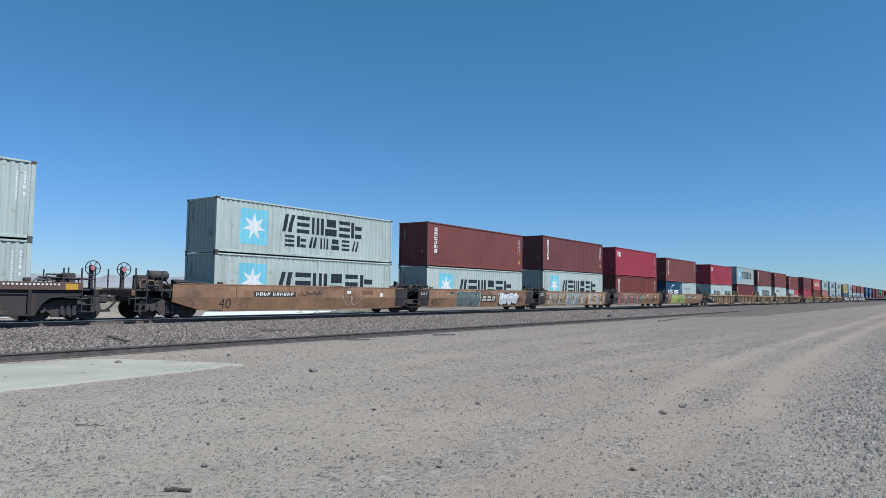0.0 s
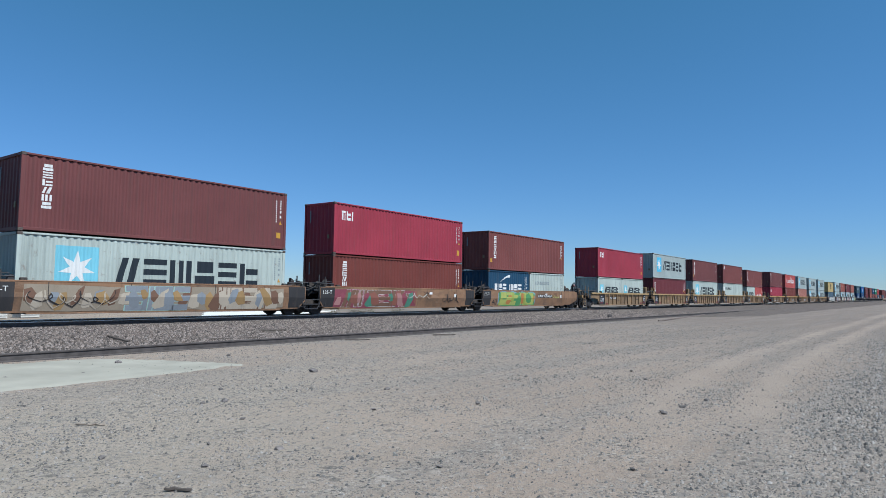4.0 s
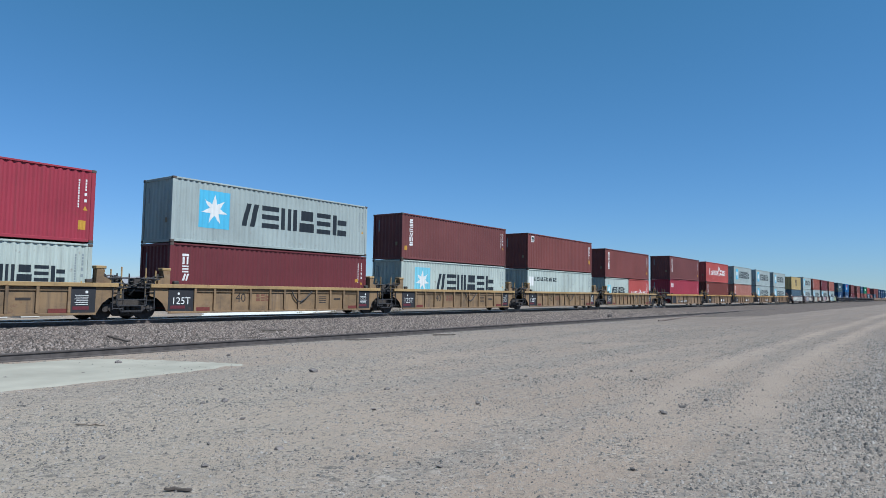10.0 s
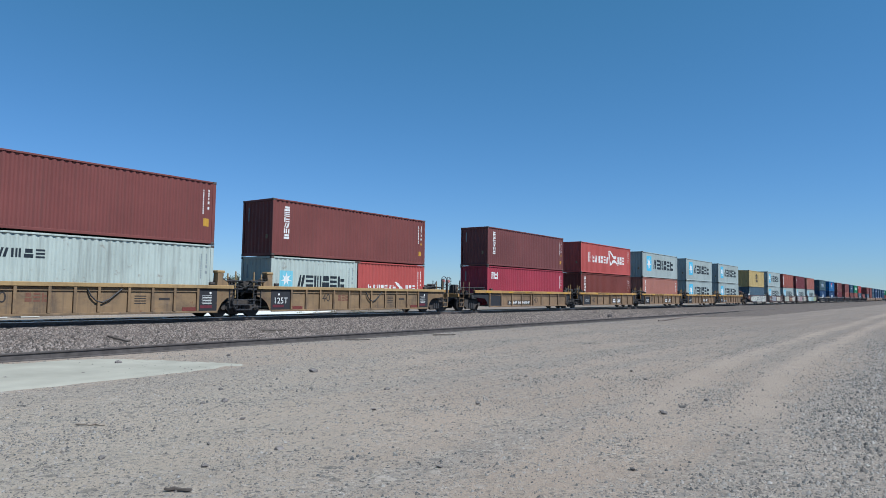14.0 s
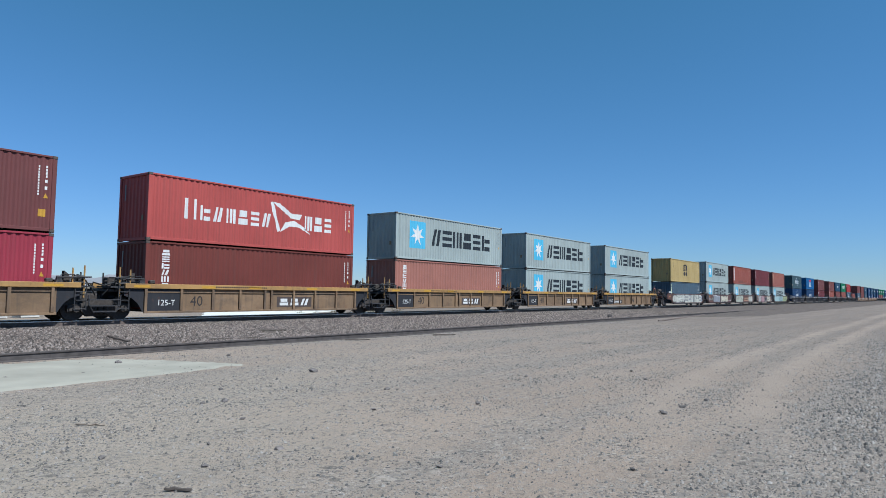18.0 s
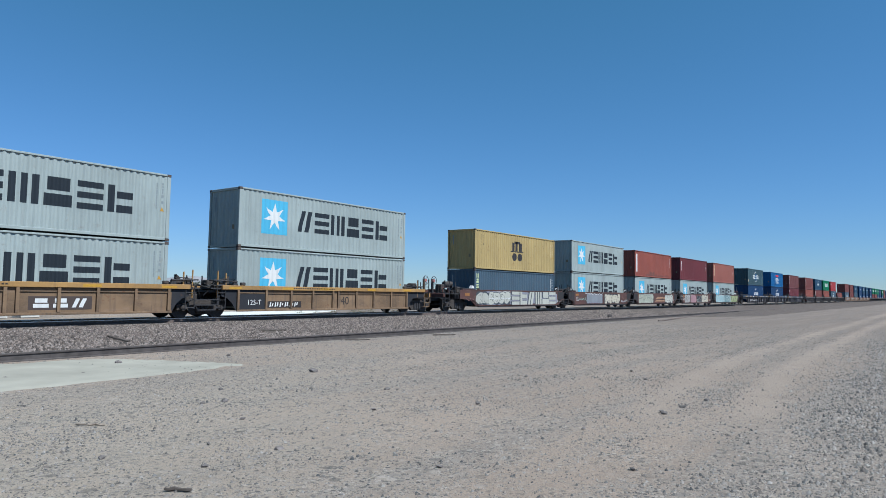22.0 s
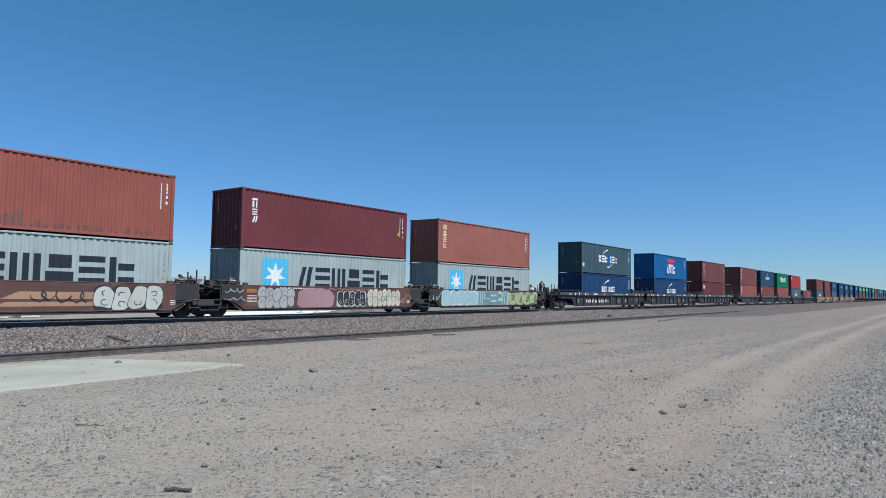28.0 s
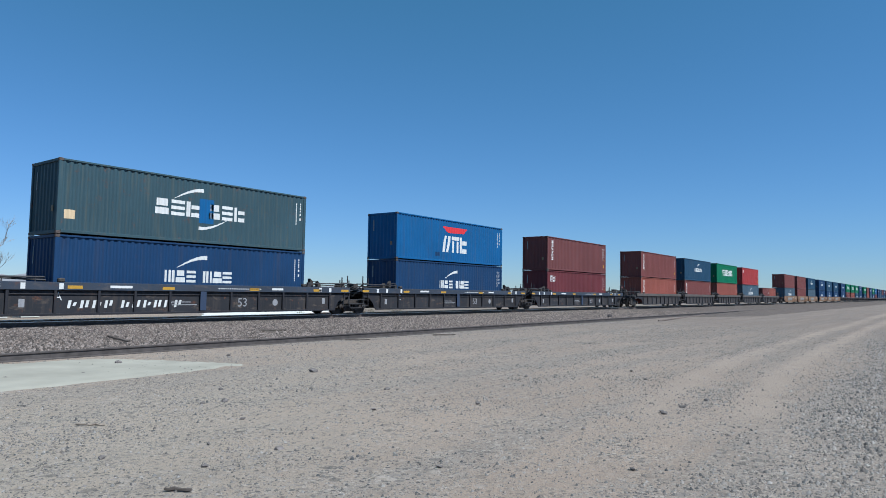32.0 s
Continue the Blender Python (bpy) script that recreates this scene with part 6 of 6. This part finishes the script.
def silt_sheet():
    """A dried puddle: a shallow sheet that thins out raggedly into the sand."""
    low, high = -5.5, 10.0
    nx, ny = 150, 96
    verts, inside = [], []
    for i in range(nx):
        x = low + (high - low) * i / (nx - 1)
        u = max(0.0, (x - 7.0) / 1.6)
        front = 11.2 + 0.09 * (x - 4.0)
        back = 15.2 - 3.5 * (max(0.0, x - 5.5) / 3.05) ** 4
        for j in range(ny):
            y = 9.4 + 6.0 * j / (ny - 1)
            d = min(y - front, back - y) + (0.12 + 0.16 * min(1.0, u)) * noise.noise((x * 1.3, y * 1.3, 5.0)) + (0.07 + 0.14 * min(1.0, u)) * noise.noise((x * 3.0, y * 5.0, 1.0))
            inside.append(d)
            verts.append((x, y, ground_height(x, y) + max(-0.05, min(0.022, d * 0.14))))
    faces = [(i * ny + j, (i + 1) * ny + j, (i + 1) * ny + j + 1, i * ny + j + 1) for i in range(nx - 1) for j in range(ny - 1)
             if max(inside[i * ny + j], inside[(i + 1) * ny + j], inside[(i + 1) * ny + j + 1], inside[i * ny + j + 1]) > -0.25]
    me = bpy.data.meshes.new("silt_patch")
    me.from_pydata(verts, [], faces)
    me.materials.append(PALE)
    me.polygons.foreach_set("use_smooth", [True] * len(faces))
    tagged(new("silt_patch", me), "smooth pale dried silt", "silt", kind="structure")


def wavy(points, amount, seed):
    rnd = random.Random(seed)
    out = []
    for k in range(len(points)):
        a, b = points[k], points[(k + 1) % len(points)]
        n = max(2, int(math.dist(a, b) / 0.35))
        for i in range(min(n, 24)):
            u = i / min(n, 24)
            out.append((a[0] + (b[0] - a[0]) * u + rnd.uniform(-amount, amount), a[1] + (b[1] - a[1]) * u + rnd.uniform(-amount, amount)))
    return out


silt_sheet()
silt("far_silt_patch", wavy([(21.8, 33.6), (29.0, 33.6), (36.0, 37.4), (32.4, 38.6), (25.6, 39.0)], 0.1, 4), 0.03, "smooth pale dried silt beyond the track", FARPALE)


def scatter(name, spots, material, label, seed):
    """Many angular stones in one mesh; spots: x, y, z, size."""
    rng = np.random.default_rng(seed)
    n = len(spots)
    base = np.array([(1, 0, 0), (0.1, 1, 0), (-1, 0.1, 0), (0, -1, 0), (0.3, 0.1, 1), (-0.35, -0.1, 0.85)], float)
    tri = np.array([(0, 1, 4), (1, 2, 5), (1, 5, 4), (2, 3, 5), (3, 0, 4), (3, 4, 5)])
    v = base[None] * rng.uniform(0.6, 1.25, (n, 6, 1)) + rng.uniform(-0.25, 0.25, (n, 6, 3)) * np.array([1, 1, 0.5])
    v[:, :4, 2] -= 0.35
    a = rng.uniform(0, 6.28, n)
    ca, sa = np.cos(a)[:, None], np.sin(a)[:, None]
    v = np.stack([v[..., 0] * ca - v[..., 1] * sa, v[..., 0] * sa + v[..., 1] * ca, v[..., 2]], -1)
    s = spots[:, 3][:, None, None]
    v = v * s * np.array([0.64, 0.5, 0.42]) + spots[:, None, :3]
    f = (tri[None] + 6 * np.arange(n)[:, None, None]).reshape(-1, 3)
    me = bpy.data.meshes.new(name)
    me.vertices.add(n * 6)
    me.vertices.foreach_set("co", v.reshape(-1))
    me.loops.add(f.size)
    me.loops.foreach_set("vertex_index", f.reshape(-1).astype(np.int32))
    me.polygons.add(len(f))
    me.polygons.foreach_set("loop_start", (np.arange(len(f)) * 3).astype(np.int32))
    me.update(calc_edges=True)
    me.materials.append(material)
    return tagged(new(name, me), label, kind="stuff")


def stones():
    rng = np.random.default_rng(11)
    # ballast between the old rail and the train
    n = 62000
    x = 2 + 60 * rng.random(n) ** 1.4
    x = np.where(rng.random(n) < 0.06, 2 - 9 * rng.random(n) ** 2, x)
    y = 15.8 + 10.85 * rng.random(n)
    scatter("ballast_stones", np.stack([x, y, 0.065 + 0.02 * rng.random(n), rng.uniform(0.035, 0.08, n) * (1 + x * 0.008)], -1), STONE, "crushed grey and tan ballast stones", 1)
    # gravel on the near ground: thick in strips along the wheel tracks, thin elsewhere
    n = 400000
    x = 1.2 + 40 * rng.random(n) ** 1.9
    y = -1.5 + 17.0 * rng.random(n) ** 1.15
    gx, gy = np.meshgrid(np.linspace(0, 42, 169), np.linspace(-2, 16, 91))
    wave = np.array([[noise.noise((a * 0.10, b * 0.75, 2.0)) + 0.6 * noise.noise((a * 0.5, b * 0.9, 7.0)) for a in gx[0]] for b in gy[:, 0]])
    lift = np.array([[ground_height(a, b) for a in gx[0]] for b in gy[:, 0]])
    ix, iy = np.clip(x / 0.25, 0, 167).astype(int), np.clip((y + 2) / 0.2, 0, 89).astype(int)
    patch = np.array([[noise.noise((a * 0.9, b * 1.3, 12.0)) for a in gx[0]] for b in gy[:, 0]])
    thick = 0.21 + 0.75 * np.maximum(0, wave[iy, ix]) + 0.6 * np.maximum(0, patch[iy, ix] - 0.1) + np.clip((2.3 - y) / 1.5, 0, 1) * (0.62 + 0.4 * np.maximum(0, patch[iy, ix] + 0.15))
    for px, py, sx, sy, k in ((13.4, 8.9, 2.2, 0.5, 1.2), (14.6, 7.1, 1.5, 0.3, 0.8), (12.6, 4.5, 1.4, 0.35, 1.0), (10.5, 2.95, 1.2, 0.32, 1.5), (6.8, 2.75, 0.8, 0.2, 0.9), (5.7, 8.1, 0.8, 0.5, 0.6), (3.6, 7.9, 1.8, 1.1, 0.75)):
        thick += k * np.exp(-((x - px) / sx) ** 2 - ((y - py) / sy) ** 2)
    bend = 3.0 - 2.35 * np.exp(-(x - 6.0) / 4.56)  # wheel tracks curve in towards the viewer
    for c, w in ((0.0, 0.30), (1.35, 0.26)):
        thick *= 1 - 0.88 * np.clip((x - 7.0) / 2.5, 0, 1) * np.exp(-((y - bend - c) / w) ** 2)
    thick *= np.where((y > 11.2) & (y < 15.2) & (x < 9), 0.03 + 0.6 * np.clip((x - 6.0) / 2.4, 0, 1), 1.0)
    thick *= np.clip(0.5 + 0.5 * (0.797 * x - 0.9 * y + 6.0) / 6.0, 0.5, 1.0)
    ahead = 0.797 * x + 0.6 * y
    thick *= np.clip((41.2 - x) / 14, 0, 1) * np.clip((ahead - 1.6) / 3.0, 0, 1) * np.clip((y + 1.5) / 1.6, 0, 1) * np.clip((x - 1.2) / 0.7, 0, 1)
    keep = rng.random(n) < thick
    size = np.minimum(0.0088 * (1 - rng.random(n)) ** -0.41, 0.033)
    size *= 1 + 0.55 * np.clip((2.6 - y) / 1.5, 0, 1) * rng.random(n)
    spots = np.stack([x, y, lift[iy, ix] + size * 0.12 + np.where((y > 11) & (y < 14.6) & (x > 6) & (x < 9), 0.016, 0.0), size * (1 + x * 0.028)], -1)[keep]
    # it thins out behind and beside the viewer
    m = 60000
    bx, by = rng.uniform(-9, 26, m), rng.uniform(-9, 15, m)
    gap = np.maximum(np.maximum(-0.2 - by, 4.2 - 0.797 * bx - 0.6 * by), np.maximum(1.8 - bx, 0))
    stay = (gap > 0) & (rng.random(m) < np.exp(-gap / 2.8))
    bs = rng.uniform(0.01, 0.03, m)
    spots = np.concatenate([spots, np.stack([bx, by, bs * 0.12, bs], -1)[stay]])
    scatter("gravel", spots, PEBBLE, "loose grey gravel strewn over the sand", 2)


stones()


def rock(x, y, size, label="dark angular stone lying on the ground", flat=0.6, material=None):
    rnd = random.Random(int(x * 100 + y * 10))
    bm = bmesh.new()
    bmesh.ops.create_icosphere(bm, subdivisions=1, radius=1.0)
    sx, sy = rnd.uniform(0.9, 1.35), rnd.uniform(0.7, 1.0)
    for v in bm.verts:
        d = 0.8 + 0.55 * noise.noise(v.co * 1.4 + Vector((x * 3, y * 3, 0))) + 0.12 * noise.noise(v.co * 4 + Vector((x, y, 0)))
        v.co = Vector((v.co.x * sx, v.co.y * sy, v.co.z * flat)) * d * size
    ob = tagged(new("rock", mesh_of("rock", bm, material or ROCK)), label, "rock", "loose rocks")
    ob.matrix_basis = pose(x, y, ground_height(x, y) + size * flat * 0.45, 0, 0, rnd.uniform(0, 360))


for x, y, s in ((8.85, 9.8, 0.10), (7.03, 13.76, 0.11), (8.92, 2.99, 0.062), (5.69, 8.11, 0.07), (5.4, 8.2, 0.05), (5.1, 6.9, 0.04), (4.4, 5.35, 0.05), (6.3, 9.1, 0.05), (10.55, 2.89, 0.05), (9.6, 2.95, 0.05), (6.0, 2.3, 0.045), (7.3, 3.4, 0.04),
                (7.9, 5.3, 0.05), (11.2, 6.4, 0.06), (9.6, 13.6, 0.07), (4.0, 13.0, 0.06), (4.6, 12.8, 0.045), (5.8, 12.6, 0.05), (3.1, 6.3, 0.05), (13.5, 5.2, 0.06), (12.4, 4.5, 0.05), (4.9, 3.7, 0.035), (6.6, 6.1, 0.045), (8.1, 7.2, 0.05), (44.9, 18.8, 0.2), (9.03, 3.06, 0.05), (3.53, 5.29, 0.04), (4.06, 6.04, 0.036)):
    rock(x, y, s)
rock(42.1, 17.7, 0.30, "dark rusty lump lying on the ballast", 0.8, OLDRAIL)


def stick(x, y, length, width, turn, material, label, z=0.0):
    rnd = random.Random(int(x * 31 + y))
    bm = bmesh.new()
    pts = [(-length / 2 + length * k / 6, rnd.uniform(-0.02, 0.02), width / 2 + rnd.uniform(0, 0.01)) for k in range(7)]
    pipe(bm, pts, [width / 2 * rnd.uniform(0.7, 1.1) for _ in pts], 6)
    ob = tagged(new("stick", mesh_of("stick", bm, material)), label, "stick", "debris")
    ob.matrix_basis = pose(x, y, z + ground_height(x, y), 0, 0, turn)


stick(3.75, 7.92, 0.34, 0.022, -50, WOOD, "weathered splinter of grey wood on the ground")
stick(2.96, 4.78, 0.21, 0.03, -52, DARKWOOD, "dark strip of scrap on the ground")
stick(9.7, 19.05, 2.4, 0.07, 76, DARKWOOD, "dark broken timber in the ballast", 0.06)
stick(15.6, 19.5, 0.95, 0.08, -35, DARKWOOD, "dark broken timber in the ballast", 0.06)
stick(12.4, 17.2, 1.6, 0.05, -20, DARKWOOD, "dark timber splinter in the ballast", 0.06)
stick(15.4, 15.0, 0.8, 0.04, -30, DARKWOOD, "dark timber splinter beside the old rail", 0.0)
stick(19.5, 14.6, 0.9, 0.05, -30, DARKWOOD, "dark timber splinter beside the old rail", 0.0)


# ---- the distance ----
LEAF = plain("dry_green_leaf", (0.085, 0.095, 0.05), 0.8, var=0.35, scale=1.0)
PALEBARK = plain("pale_bark", (0.30, 0.27, 0.24), 0.9, var=0.2)
BARK = plain("grey_bark", (0.13, 0.105, 0.085), 0.9, var=0.3)
SCRUB = plain("sage_scrub", (0.13, 0.125, 0.075), 0.9, var=0.35, scale=0.8)
# distance haze is put into this pale rock colour
RIDGE = plain("hazy_mountain_rock", (0.235, 0.235, 0.245), 1.0, var=0.15, scale=0.004)


def branch(bm, p, way, length, r, depth, rnd, tips):
    q = p + way * length
    rod(bm, p, q, r, 5, r * 0.65)
    tips.append(q)
    if depth == 0:
        return
    for k in range(3 if depth > 1 else 4):
        d = (way + Vector((rnd.uniform(-0.75, 0.75), rnd.uniform(-0.75, 0.75), rnd.uniform(-0.25, 0.55)))).normalized()
        branch(bm, p + way * length * rnd.uniform(0.55, 1.0), d, length * rnd.uniform(0.55, 0.8), r * 0.6, depth - 1, rnd, tips)


def tree(x, y, height, seed, leaves, label):
    rnd = random.Random(seed)
    t = tagged(new("tree"), label, "tree", "trees beyond the track")
    t.matrix_basis = Matrix.Translation((x, y, 0))
    bm = bmesh.new()
    tips = []
    branch(bm, Vector((0, 0, -0.1)), Vector((rnd.uniform(-0.1, 0.1), rnd.uniform(-0.1, 0.1), 1)).normalized(), height * 0.34, height * (0.03 if leaves else 0.0085), 5 if not leaves else 3, rnd, tips)
    part("trunk", bm, BARK if leaves else PALEBARK, t, "bare grey trunk and limbs")
    if leaves:
        rng = np.random.default_rng(seed)
        c = np.array([tuple(p) for p in tips])[rng.integers(0, len(tips), leaves)] + rng.normal(0, height * 0.055, (leaves, 3))
        verts, faces = [], []
        for p in c:
            a, b = Vector(rng.normal(0, 1, 3)).normalized(), Vector(rng.normal(0, 1, 3)).normalized()
            s = height * 0.022
            i = len(verts)
            p = Vector(p)
            verts += [p - a * s, p + b * s * 0.6, p + a * s, p - b * s * 0.6]
            faces.append((i, i + 1, i + 2, i + 3))
        me = bpy.data.meshes.new("crown")
        me.from_pydata([tuple(v) for v in verts], [], faces)
        me.materials.append(LEAF)
        part("crown", me, None, t, "thin dry green crown")


tree(14.95, 44.5, 6.4, 21, 0, "bare leafless tree beyond the track")
for k, (x, y, h) in enumerate(((66, 96, 4.6), (70, 97, 5.2), (74, 99, 4.8), (79, 101, 5.2), (83, 103, 4.4), (60, 93, 3.6), (92, 110, 4.0))):
    tree(x, y, h, 40 + k, 900, "low green desert tree beyond the track")


def scrub():
    """Low bushes strewn over the plain beyond the track, and a thick row close behind it."""
    rng = np.random.default_rng(6)
    verts, faces = [], []
    spots = [(30 + 14 * rng.random(), 41 + 3 * rng.random(), 0.5) for _ in range(16)] + [(28 + 4 * rng.random() + k * 0.9, 33 + 1.5 * rng.random(), 0.3) for k in range(12)]
    spots += [(-10 + 330 * rng.random(), 55 + 260 * rng.random(), 0.8 + 0.6 * rng.random()) for _ in range(420)]
    for x, y, h in spots:
        for _ in range(40 if h < 0.7 else 26):
            p = Vector((x + rng.normal(0, h * 0.5), y + rng.normal(0, h * 0.5), abs(rng.normal(0.35, 0.28)) * h))
            a, b = Vector(rng.normal(0, 1, 3)).normalized(), Vector(rng.normal(0, 1, 3)).normalized()
            s = h * 0.16
            i = len(verts)
            verts += [tuple(p - a * s), tuple(p + b * s * 0.6), tuple(p + a * s), tuple(p - b * s * 0.6)]
            faces.append((i, i + 1, i + 2, i + 3))
    me = bpy.data.meshes.new("scrub")
    me.from_pydata(verts, [], faces)
    me.materials.append(SCRUB)
    tagged(new("scrub", me), "low grey-green desert scrub", kind="stuff")


scrub()


def mountains():
    """A hazy ridge far beyond the plain, fading out to the right-hand end of the railway."""
    verts, faces = [], []
    n, rows = 160, 5
    for i in range(n + 1):
        ang = radians(100 - 78 * i / n)  # direction in plan from +x
        fall = max(0.0, min(1.0, (ang - radians(38)) / radians(20)))
        top = 88 * (0.58 + 0.45 * noise.noise((i * 0.11, 3.0, 0.0)) + 0.22 * noise.noise((i * 0.37, 9.0, 0.0)) + 0.10 * noise.noise((i * 0.9, 1.0, 0.0)))
        for j in range(rows):
            u = j / (rows - 1)
            d = 2900 + 500 * u
            h = max(0.0, top * fall) * u ** 0.8 * (1 + 0.12 * noise.noise((i * 0.6, j * 1.7, 5.0)))
            verts.append((d * math.cos(ang), d * math.sin(ang), h - 2))
    for i in range(n):
        for j in range(rows - 1):
            a = i * rows + j
            faces.append((a, a + rows, a + rows + 1, a + 1))
    me = bpy.data.meshes.new("mountains")
    me.from_pydata(verts, [], faces)
    me.materials.append(RIDGE)
    tagged(new("mountains", me), "hazy grey-blue desert mountains", "mountains", kind="structure")


mountains()


def crate(x, y, w, d, h, turn):
    b = tagged(new("crate"), "low white slatted crate on the ground beyond the track", "crate", "crates beyond the track")
    b.matrix_basis = pose(x, y, 0, 0, 0, turn)
    m = paint("crate_white", (0.5, 0.5, 0.48), 0.7)
    part("body", boxed(-w / 2, w / 2, -d / 2, d / 2, 0, h, 0.02), m, b)
    for k in range(3):
        part("slat", boxed(-w / 2 - 0.02, w / 2 + 0.02, -d / 2 - 0.03, -d / 2 - 0.003, h * (0.08 + 0.32 * k), h * (0.28 + 0.32 * k)), m, b)
    part("lid", boxed(-w / 2 - 0.03, w / 2 + 0.03, -d / 2 - 0.03, d / 2 + 0.03, h + 0.002, h + 0.05, 0.01), m, b)


crate(12.5, 36.3, 0.6, 0.6, 0.36, 25)
crate(13.9, 36.6, 0.9, 0.7, 0.38, 12)


def mound(x, y, w, d, h, seed):
    rows, cols = 7, 19
    verts, faces = [], []
    for j in range(rows):
        for i in range(cols):
            u, v = i / (cols - 1) * 2 - 1, j / (rows - 1) * 2 - 1
            e = max(0.0, 1 - u * u) ** 0.6 * max(0.0, 1 - v * v)
            verts.append((x + u * w / 2, y + v * d / 2, -0.05 + (h + 0.05) * e * (1 + 0.35 * noise.noise((i * 0.6, j * 0.8, seed)))))
    for j in range(rows - 1):
        for i in range(cols - 1):
            a = j * cols + i
            faces.append((a, a + 1, a + cols + 1, a + cols))
    me = bpy.data.meshes.new("dirt_mound")
    me.from_pydata(verts, [], faces)
    me.materials.append(GROUND)
    tagged(new("dirt_mound", me), "low tan dirt mound beyond the track", "mound", kind="structure")


mound(18.2, 37.0, 7.0, 3.0, 0.34, 2.0)
mound(31.0, 42.0, 9.0, 3.0, 0.3, 5.0)


def gantry(x, y):
    g = tagged(new("signal_gantry"), "grey steel lattice signal gantry beside the railway", "signal gantry")
    g.matrix_basis = Matrix.Translation((x, y, 0))
    m = plain("galvanised_lattice", (0.45, 0.46, 0.47), 0.5, 0.4)
    for dx in (0.0, 7.0):
        part("mast", boxed(dx - 0.15, dx + 0.15, -0.15, 0.15, 0, 9.4), m, g)
    bm = bmesh.new()
    for z in (7.4, 8.6):
        rod(bm, (0, 0, z), (7, 0, z), 0.09, 6)
    for k in range(7):
        rod(bm, (k, 0, 7.4), (k + 1, 0, 8.6), 0.06, 5)
        rod(bm, (k, 0, 8.6), (k, 0, 7.4), 0.06, 5)
    part("bridge", bm, m, g)


gantry(250.0, 88.0)


# ---- movement ----
def motions():
    for thing, m in MOVERS:
        walk(thing, [(t, Matrix.Translation((-RUN[t], 0, 0)) @ m) for t in range(33)])
    steps = [(k / 30.0, -run(k / 30.0) / 0.46) for k in range(961)]
    for w, x in WHEELS:
        walk(w, [(t, Matrix.Translation((x, 0, 0.46)) @ Matrix.Rotation(a, 4, "Y")) for t, a in steps])


motions()
